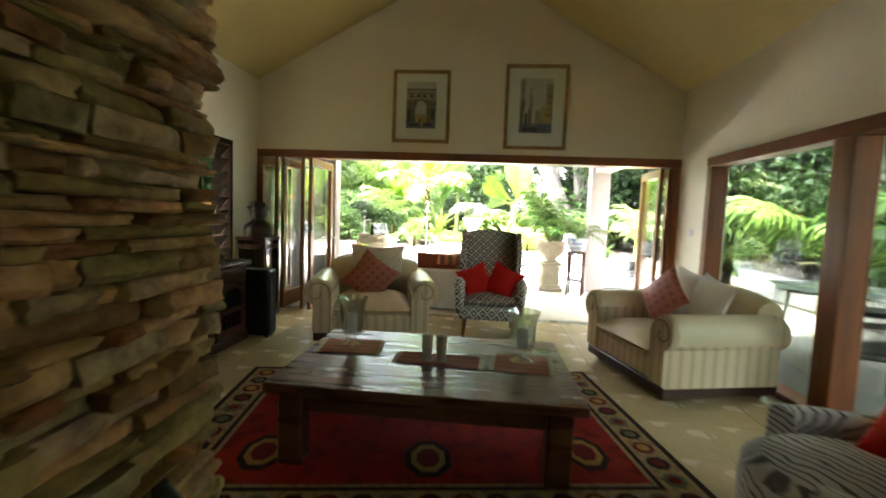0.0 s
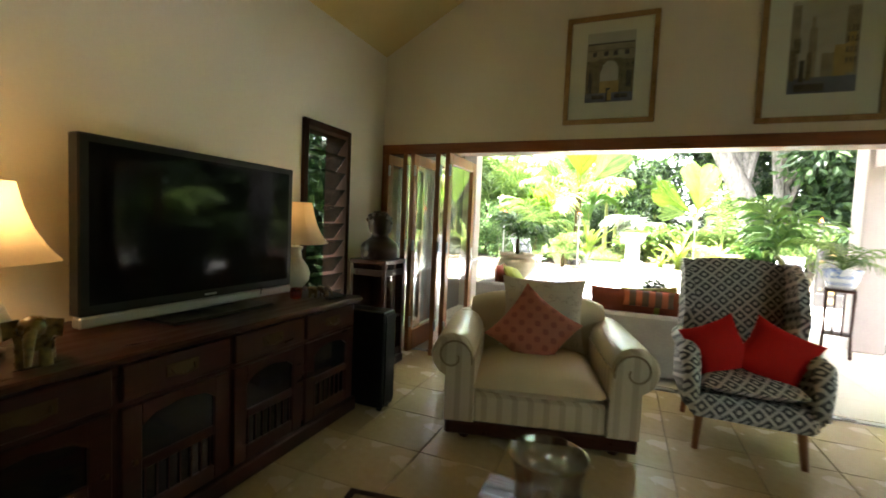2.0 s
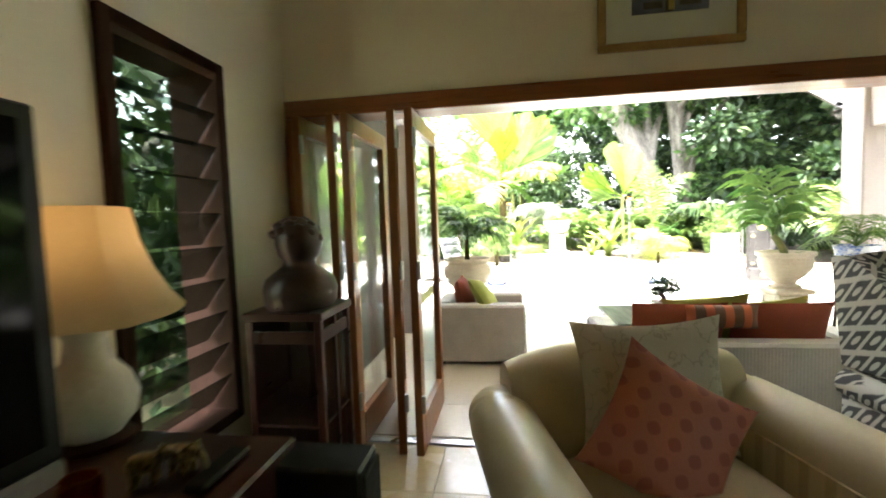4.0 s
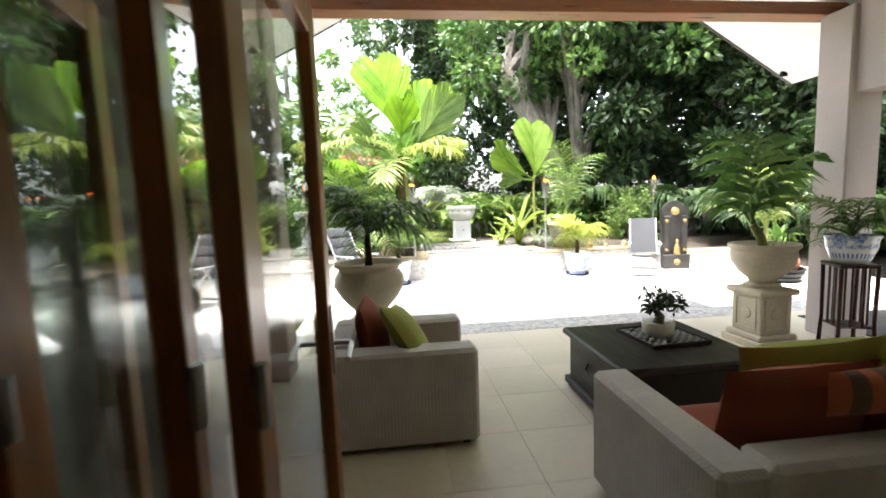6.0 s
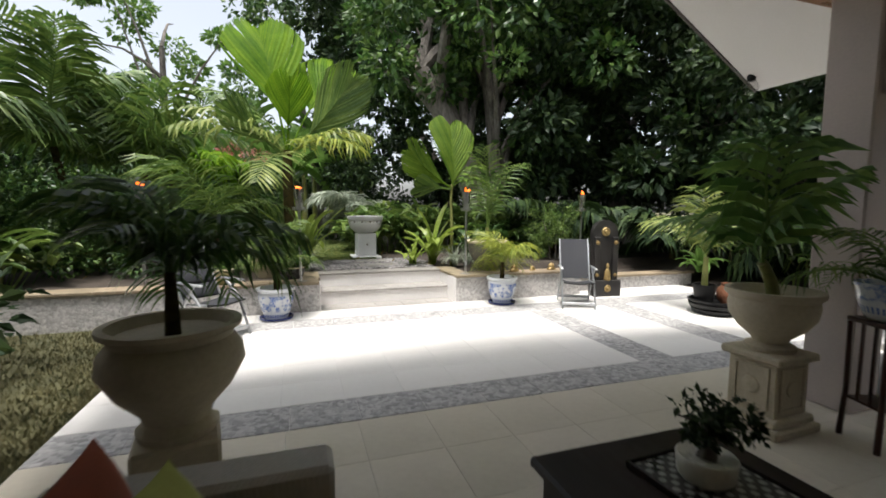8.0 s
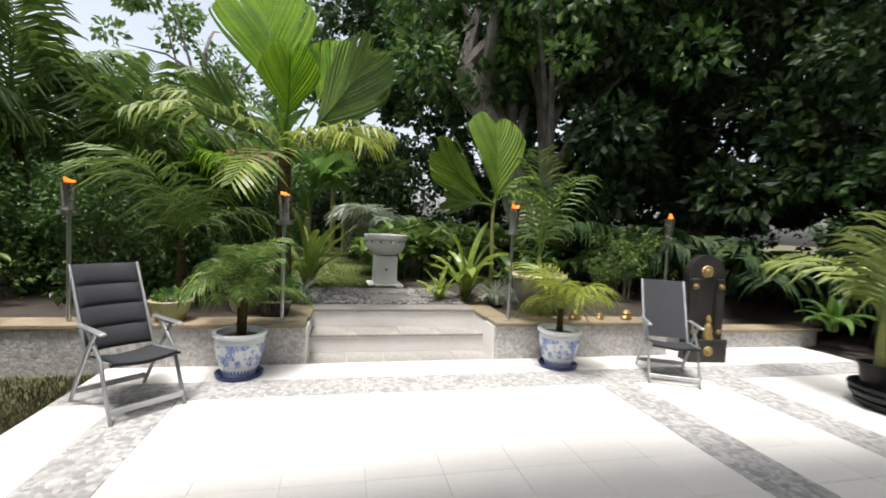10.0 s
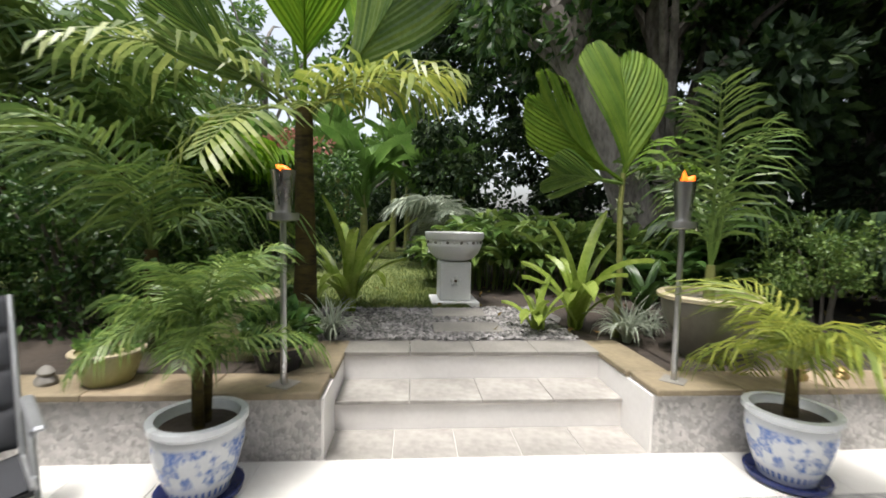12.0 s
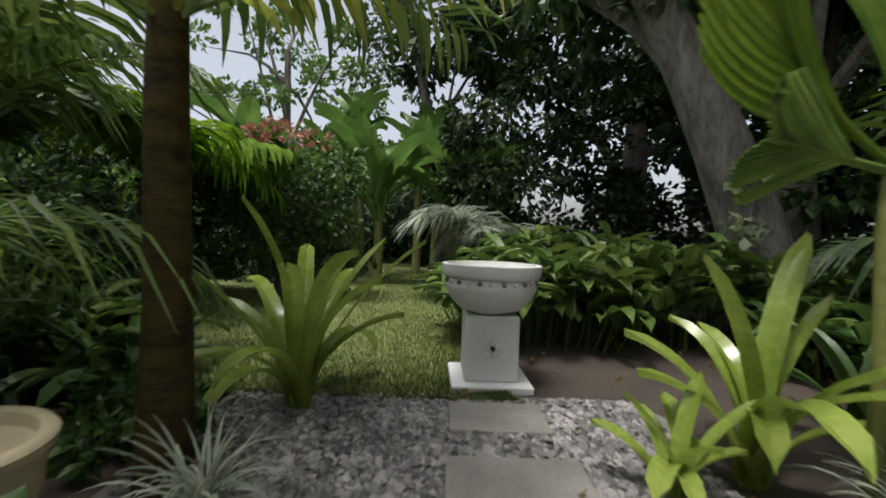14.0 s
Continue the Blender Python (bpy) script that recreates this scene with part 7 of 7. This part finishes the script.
def rosette(name, label, at, n, ln, wd, mt, seed, lift=(0.5, 1.4), droop=(1.2, 2.4)):
    r = random.Random(seed)
    t = thing(name, label, "plant", at)
    blunt = 0.92 if name == "bromeliad" else 0.6
    meshes = [strap_geo(ln * k, wd * q, 1.3, dr, seed, blunt).mesh("leaf", True) for k, q, dr in (((1.0, 1.0, 1.5), (0.9, 1.05, 2.5), (1.1, 0.9, 0.7), (0.75, 1.0, 1.2)) if name == "bromeliad" else ((1.0, 1.0, 1.9), (0.9, 1.05, 2.9), (1.05, 0.9, 1.0), (0.75, 1.0, 2.3)))]
    for i in range(n):
        f = part("leaf", meshes[i % 4], mt, t)
        f.matrix_local = pose(0.03 * math.cos(i), 0.03 * math.sin(i), 0, 0, 0, i * 137.5 + r.uniform(-15, 15)) @ pose(0, 0, 0, r.uniform(-10, 14), 0, r.uniform(-8, 8)) @ Matrix.Scale(r.uniform(0.8, 1.1), 4)
    return t


rosette("bromeliad", "small bromeliad with glossy arching strap leaves", (0.26, 13.52, ZG - 0.02), 11, 0.55, 0.075, leaf_brom, 1)
rosette("bromeliad", "large bromeliad with glossy yellow-green strap leaves", (0.66, 13.66, ZG - 0.02), 14, 1.0, 0.10, leaf_brom, 2)
rosette("bromeliad", "large bromeliad with green strap leaves beside the palm", (-1.50, 14.25, ZG - 0.02), 18, 1.2, 0.085, leaf_brom, 3)
rosette("bromeliad", "bromeliad with dark green strap leaves", (-2.35, 14.1, ZG - 0.02), 15, 0.75, 0.08, leaf_mid, 4)
rosette("bromeliad", "bromeliad with dark green strap leaves", (1.55, 14.1, ZG - 0.02), 13, 0.75, 0.07, leaf_mid, 5)
rosette("spider_plant", "clump of pale striped grass beside the steps", (0.93, 13.22, ZG - 0.01), 90, 0.44, 0.012, leaf_grey, 6)
rosette("spider_plant", "clump of pale striped grass beside the steps", (-1.52, 13.28, ZG - 0.01), 80, 0.42, 0.012, leaf_grey, 7)
rosette("spider_plant", "clump of pale striped grass in the soil", (1.25, 13.45, ZG - 0.02), 50, 0.32, 0.012, leaf_grey, 8)
rosette("agave_plant", "spiky plant in front of the dark trees", (3.6, 13.2, 0.2), 16, 0.55, 0.06, leaf_mid, 9)
rosette("agave_plant", "leafy plant at the terrace edge", (5.3, 12.2, 0.25), 18, 0.6, 0.09, leaf_light, 10)


def lily_bed(label, at, half, count, h, seed, mt, ln=0.42, wd=0.085):
    r = random.Random(seed)
    t = thing("lily_clump", label, "plant", at, 0, "broad-leaved lilies")
    g = Geo()
    for i in range(count):
        x, y = r.uniform(-half[0], half[0]), r.uniform(-half[1], half[1])
        q = h * r.uniform(0.35, 1.0) * (1 - 0.35 * (x / half[0]) ** 2)
        s = strap_geo(ln * r.uniform(0.7, 1.2), wd * r.uniform(0.8, 1.2), r.uniform(0.5, 1.0), r.uniform(1.0, 2.0), i)
        m = pose(x, y, q, 0, 0, r.uniform(0, 360))
        g.add(s.v, s.f, m)
        if i % 3 == 0:
            g.tube([(x * 0.8, y * 0.8, 0), (x, y, q)], [0.008, 0.006], 4)
    part("leaves", raw(g, "leaves"), mt, t, "", False, "stuff")
    for i in range(6):
        x, y = r.uniform(-half[0], half[0]) * 0.7, r.uniform(-half[1], half[1]) * 0.7
        part("stem", Geo().tube([(x, y, -0.03), (x * 1.1, y, h * 0.6)], [0.014, 0.008], 5), green_stem, t)


for i, (x, y, hx, hy, n, h) in enumerate(((0.2, 16.2, 0.9, 0.6, 240, 0.85), (1.7, 16.4, 0.9, 0.7, 240, 0.95), (3.0, 16.0, 0.8, 0.7, 200, 0.85), (0.9, 17.4, 1.2, 0.6, 220, 1.1), (4.3, 15.6, 0.9, 0.6, 180, 0.7), (2.6, 15.0, 0.6, 0.5, 130, 0.55))):
    lily_bed("dense clump of broad dark-green lily leaves", (x, y, ZG - 0.03), (hx, hy), n, h, 400 + i, leaf_palm if i < 4 else leaf_mid, 0.48, 0.10)
for i, (x, y, hx, hy, n, h) in enumerate(((-3.3, 14.6, 0.8, 0.5, 150, 0.5), (-5.2, 16.2, 1.0, 0.6, 180, 1.0), (6.6, 12.2, 0.8, 1.2, 200, 0.8), (6.0, 9.6, 0.6, 1.2, 180, 0.7), (6.1, 6.9, 0.5, 1.2, 160, 0.8), (6.1, 4.2, 0.5, 1.2, 160, 0.8), (-5.6, 12.9, 1.0, 0.3, 120, 0.6))):
    lily_bed("clump of broad green leaves under the trees", (x, y, 0.3 if x > 5 else ZG - 0.03), (hx, hy), n, h, 500 + i, leaf_mid if i % 2 else leaf_palm, 0.5, 0.1)


def banana(label, at, h, n, seed):
    r = random.Random(seed)
    t = thing("banana_plant", label, "plant", at, 0, "banana plants")
    part("trunk", Geo().tube([(0, 0, -0.05), (0.02, 0, h * 0.5), (0, 0, h)], [0.11, 0.09, 0.06], 10), green_stem, t, "", True)
    me = strap_geo(1.7, 0.36, 1.35, 1.3, seed).mesh("leaf", True)
    for i in range(n):
        f = part("leaf", me, leaf_light, t)
        f.matrix_local = pose(0, 0, h - 0.03 * i, 0, 0, i * 137.5) @ pose(0, 0, 0, r.uniform(-18, 24), 0, 0) @ Matrix.Scale(r.uniform(0.75, 1.2), 4)


for i, (x, y, h) in enumerate(((-2.6, 21.5, 2.0), (-1.4, 22.5, 2.3), (-3.6, 22.5, 2.1), (-0.6, 21.0, 1.6), (0.6, 22.5, 1.9), (-4.8, 24.0, 2.3), (-2.0, 20.2, 1.5), (-3.2, 23.8, 3.2), (-1.0, 24.2, 3.0), (-5.6, 22.4, 2.6))):
    banana("banana plant with large light green leaves", (x, y, ZG - 0.03), h * 1.05, 15, 600 + i)
P, D = clumps(56, ((-1.5, -0.6, 0.2), (1.3, 0.6, 2.2)), 0.4, 150, 83)
shrub("tall flowering shrub beside the lawn", "shrub", "shrub", (-3.3, 18.3, ZG - 0.03), P, D, 0.11, leaf_mid, 83, 6, 1.8)
P, D = clumps(6, ((-0.5, -0.3, 0.0), (0.5, 0.3, 0.25)), 0.15, 45, 84)
shrub("cluster of red flowers on the tall shrub", "red_flowers", "flowers", (-2.8, 17.7, 2.6), P, D, 0.09, leaf_red, 84, 2, 0.15)
P, D = clumps(12, ((-0.25, -0.15, 0.08), (0.22, 0.2, 0.32)), 0.12, 80, 112)
shrub("low dark leafy plant beside the steps", "shrub", "shrub", (-2.0, 13.72, ZG - 0.03), P, D, 0.09, leaf_mid, 112, 5, 0.3)
P, D = clumps(90, ((-3.5, -0.8, 0.1), (3.5, 0.8, 2.2)), 0.5, 170, 85)
shrub("tall dark shrubbery along the lawn", "shrub", "shrub", (-8.0, 18.0, ZG - 0.03), P, D, 0.14, leaf_dark, 85, 8, 2.0)
P, D = clumps(110, ((-4.5, -0.8, 0.0), (4.5, 0.8, 2.0)), 0.5, 170, 86)
shrub("dark shrubbery closing the end of the garden", "shrub", "shrub", (-3.0, 26.4, ZG - 0.03), P, D, 0.16, leaf_dark, 86, 8, 1.8)
P, D = clumps(70, ((-2.4, -0.6, 0.0), (2.4, 0.6, 1.7)), 0.42, 170, 111)
shrub("dark leafy shrubs behind the lawn", "shrub", "shrub", (-5.2, 20.6, ZG - 0.03), P, D, 0.13, leaf_dark, 111, 7, 1.6)
P, D = clumps(160, ((-7, -0.8, 0.0), (7, 0.8, 3.4)), 0.6, 180, 87)
shrub("dark shrubbery under the tall trees", "shrub", "shrub", (6.5, 20.5, 0.3), P, D, 0.18, leaf_dark, 87, 8, 2.5)
P, D = clumps(130, ((-0.8, -6, 0.0), (0.8, 6, 3.0)), 0.6, 170, 88)
shrub("dark shrubbery beside the terrace", "shrub", "shrub", (9.0, 9.0, 0.2), P, D, 0.17, leaf_dark, 88, 8, 2.5)
P, D = clumps(100, ((-0.8, -6, 0.0), (0.8, 6, 3.0)), 0.6, 170, 89)
shrub("leafy shrubbery outside the sliding window", "shrub", "shrub", (8.5, 0.0, 0.2), P, D, 0.17, leaf_mid, 89, 8, 2.5)
vine = thing("climbing_vine", "round pale variegated vine leaves on the tree trunk", "vine", (2.62, 16.55, ZG))
part("stem", Geo().tube([(0, 0, 0), (0.03, 0, 0.6), (-0.04, 0, 1.2), (0.05, 0, 1.9)], 0.01, 5), bark, vine)
P, D = clumps(16, ((-0.22, -0.1, 0.1), (0.22, 0.1, 1.9)), 0.10, 7, 90)
part("leaves", raw(scatter_leaves(P, D, 0.13, 90, 1.1, 0.6), "leaves"), leafy("pale_vine_leaf", (0.26, 0.32, 0.16), (0.42, 0.46, 0.28)), vine, "", False, "stuff")

# ---- loose ground cover ----


def pebbles(n, box, z, size, seed, mt, name, label, clear=()):
    rs = random.Random(seed)
    base = [(1, 0, 0), (0.3, 0.9, 0), (-0.8, 0.55, 0), (-0.8, -0.55, 0), (0.3, -0.9, 0), (0.1, 0.1, 0.75), (-0.3, -0.2, 0.7)]
    faces = [(0, 1, 5), (1, 2, 5), (2, 6, 5), (2, 3, 6), (3, 4, 6), (4, 5, 6), (4, 0, 5)]
    g, count = Geo(), 0
    while count < n:
        x, y = rs.uniform(box[0], box[2]), rs.uniform(box[1], box[3])
        if any(a < x < c and b < y < d for a, b, c, d in clear):
            continue
        s = size * rs.uniform(0.5, 1.5)
        m = pose(x, y, z + rs.uniform(-0.004, 0.006), rs.uniform(-25, 25), rs.uniform(-25, 25), rs.uniform(0, 360)) @ Matrix.Diagonal((s, s * rs.uniform(0.6, 1), s * 0.8, 1))
        g.add(base, faces, m)
        count += 1
    ob = new(name, raw(g, name))
    ob.data.materials.append(mt)
    return tagged(ob, label, "gravel", "", "stuff")


SLABS = ((-0.67, 13.42, -0.06, 13.76), (-0.65, 14.02, -0.11, 14.40))
pebbles(5200, (-1.95, 13.24, 0.52, 14.52), ZG + 0.01, 0.025, 5, material("grey_pebbles", (0.085, 0.08, 0.076), (0.26, 0.25, 0.24), 6, 0.8, fine=40, bump=0.2, island=0.65), "gravel_stones", "loose grey gravel stones round the slabs", SLABS)
for a, b, c, d in SLABS:
    solid("stepping_slab", Geo().box((a, b, ZG - 0.01), (c, d, ZG + 0.03), 0.006), landing_tile, "grey square stepping slab in the gravel", "slab", "structure")


def blades(n, shape, size, seed, mt, name, label):
    rs = np.random.RandomState(seed)
    g, v, f = Geo(), [], []
    for i in range(n):
        x, y, z = shape(rs.uniform(), rs.uniform())
        q, h, w = rs.uniform(0, 6.28), size * rs.uniform(0.5, 1.3), size * 0.13
        dx, dy = math.cos(q), math.sin(q)
        lx, ly = rs.normal(0, 0.35) * h, rs.normal(0, 0.35) * h
        k = len(v)
        v += [(x - dx * w, y - dy * w, z), (x + dx * w, y + dy * w, z), (x + lx, y + ly, z + h)]
        f.append((k, k + 1, k + 2))
    g.v, g.f = v, f
    ob = new(name, raw(g, name))
    ob.data.materials.append(mt)
    return tagged(ob, label, "grass", "", "stuff")


grass_leaf = leafy("turf_blade", (0.08, 0.12, 0.03), (0.17, 0.21, 0.06), rough=0.6, var=0.5, translucent=0.2)
blades(60000, lambda a, b: lawn_shape(1 - a * a * 0.8, b * b * 0.7), 0.035, 6, grass_leaf, "lawn_grass", "short green lawn grass")
dry_leaf = leafy("dry_turf_blade", (0.06, 0.065, 0.022), (0.14, 0.13, 0.06), rough=0.7, var=0.5, translucent=0.2)
blades(16000, lambda a, b: (-3.09 - 3.0 * a * a, 7.5 + 4.65 * b, -0.06), 0.05, 7, dry_leaf, "side_grass", "dry grass beside the terrace")
P = [(rnd.uniform(-6, 6), rnd.uniform(13.4, 17), ZG + 0.02) for i in range(260)]
fl = new("fallen_leaves", raw(scatter_leaves(P, [(rnd.uniform(-1, 1), rnd.uniform(-1, 1), 0.2) for p in P], 0.07, 9), "fallen_leaves"))
fl.data.materials.append(leafy("fallen_leaf", (0.16, 0.11, 0.03), (0.30, 0.22, 0.06)))
tagged(fl, "scattered fallen yellow leaves on the soil", "leaves", "", "stuff")

# ---- pieces of the walls, floors and pavements ----
PITCH = 0.445


def lay(parent, name, x0, y0, nx, ny, z, mt, pitch=PITCH, skip=None, py=None, h=0.02, gap=0.002):
    """Square tiles with narrow joints, all on one mesh."""
    py = py or pitch
    me = Geo().box((gap, gap, -h), (pitch - gap, py - gap, 0), gap).mesh(name)
    for i in range(nx):
        for j in range(ny):
            if not (skip and skip(x0 + i * pitch, y0 + j * py)):
                ob = part(name, me, mt, parent)
                ob.matrix_local = pose(x0 + i * pitch, y0 + j * py, z)


lay(floor, "tile", XL + 0.01, 0.68, 12, 11, 0.0, tile_in, 0.4366)
me_ = Geo().box((XL, YS, -0.02), (XR, 0.68, 0.0)).mesh("far_floor")
part("floor_field", me_, tile_in, floor, "cream tiles behind the camera's start")
lay(patio_floor, "tile", -3.065, 5.60, 15, 7, 0.0, tile_patio, PITCH, None, 0.4786, 0.02, 0.0009)
for x0, x1, y0, y1 in ((-3.07, 5.1, 8.96, 9.31), (-3.07, 5.1, 11.38, 11.78), (-2.60, -2.22, 9.31, 11.38), (1.335, 1.72, 9.31, 11.38), (2.55, 2.95, 9.31, 11.38)):
    along = (x1 - x0) > (y1 - y0)
    n = max(1, round((x1 - x0 if along else y1 - y0) / 0.445))
    for k in range(n):
        a0, a1 = k / n, (k + 1) / n
        if along:
            me_ = Geo().box((x0 + (x1 - x0) * a0 + 0.002, y0 + 0.002, -0.02), (x0 + (x1 - x0) * a1 - 0.002, y1 - 0.002, 0.0), 0.003)
        else:
            me_ = Geo().box((x0 + 0.002, y0 + (y1 - y0) * a0 + 0.002, -0.02), (x1 - 0.002, y0 + (y1 - y0) * a1 - 0.002, 0.0), 0.003)
        part("pebble_panel", me_, pebble_band, terrace)
lay(terrace, "tile", -2.22, 9.31, 8, 5, 0.0, tile_out, 0.4443, None, 0.414, 0.02, 0.0012)
lay(terrace, "tile", -3.065, 9.31, 1, 5, 0.0, tile_out, 0.462, None, 0.414)
lay(terrace, "tile", 1.72, 9.31, 2, 5, 0.0, tile_out, 0.415, None, 0.414)
lay(terrace, "tile", 2.95, 9.31, 5, 5, 0.0, tile_out, 0.43, None, 0.414)
lay(terrace, "tile", -3.065, 11.78, 18, 1, 0.0, tile_out, 0.4535, None, 0.42)
lay(terrace, "tile", SX0 + 0.014, 12.202, 5, 1, 0.0, step_tile, 0.3844, None, 0.356)
lay(steps, "tread", SX0 + 0.014, 12.54, 4, 1, 0.197, step_tile, 0.4805, None, 0.40, 0.024)
lay(steps, "tread", SX0 + 0.014, 12.92, 4, 1, 0.402, landing_tile, 0.4805, None, 0.34, 0.029)
# coping stones along the retaining wall
for x0, x1, y0, y1, z in ((-9.0, SX0 - 0.002, WYF - 0.025, WYF + 0.30, ZG), (SX1 + 0.002, 2.78, WYF - 0.025, WYF + 0.30, ZG), (2.785, 5.45, WYF + 0.22, WYF + 0.52, 0.24)):
    n = max(1, round((x1 - x0) / 0.62))
    for k in range(n):
        part("coping", Geo().box((x0 + (x1 - x0) * k / n + 0.003, y0, z - 0.039), (x0 + (x1 - x0) * (k + 1) / n - 0.003, y1, z + 0.0006 * (k % 3)), 0.006), coping_stone, retaining_wall)
for x0, x1 in ((SX0 - 0.27, SX0 + 0.02), (SX1 - 0.02, SX1 + 0.27)):
    part("coping", Geo().box((x0, WYF + 0.304, ZG - 0.039), (x1, 13.24, ZG + 0.001), 0.006), coping_stone, retaining_wall)

# stacked stones of the chimney
rs_ = random.Random(21)


def rough_stone(y0, y1, z0, z1, out, seed):
    """A split stone with a broken face towards +x."""
    g, nu = Geo(), 6
    tilt = rs_.uniform(-0.010, 0.010)

    def at(u, v, x):
        w = noise.noise((u * 2.1 + seed, v * 2.0, seed * 0.7))
        y = y0 + (y1 - y0) * u + 0.006 * noise.noise((seed, v * 3, 5.0))
        z = z0 + (z1 - z0) * v + tilt * (u - 0.5) + 0.006 * noise.noise((u * 3, seed, v * 2.0)) * (1 if 0 < v < 1 else 0.6)
        e = (1 - (2 * u - 1) ** 8) * (1 - (2 * v - 1) ** 4 * 0.8)
        return (x + (0.014 * e + 0.020 * w if x > -0.85 else 0.0), y, z)
    g.grid(lambda a, b: at(a, b, out), nu, 3)
    for v in (0, 1):
        g.grid(lambda a, b, v=v: at(a, v, out if b else -0.90), nu, 1)
    for u in (0, 1):
        g.grid(lambda a, b, u=u: at(u, b, out if a else -0.90), 1, 3)
    return g


z_, k_ = 0.0, 0
while z_ < 3.4:
    hh_ = rs_.choice((0.018, 0.024, 0.03, 0.036, 0.044, 0.06))
    y_ = 1.20 + rs_.uniform(-0.035, 0.04)
    while y_ > 0.05:
        w_ = rs_.choice((0.07, 0.12, 0.18, 0.26, 0.34)) * rs_.uniform(0.8, 1.2)
        k_ += 1
        part("stone", rough_stone(y_ - w_ + 0.002, y_ - 0.002, z_ + 0.001, z_ + hh_ - 0.001, -0.812 + rs_.uniform(0.0, 0.055), k_ * 1.37), rs_.choice((stone_mat, stone_mat, stone_grey, stone_rust)), chimney, "", True)
        y_ -= w_
    z_ += hh_
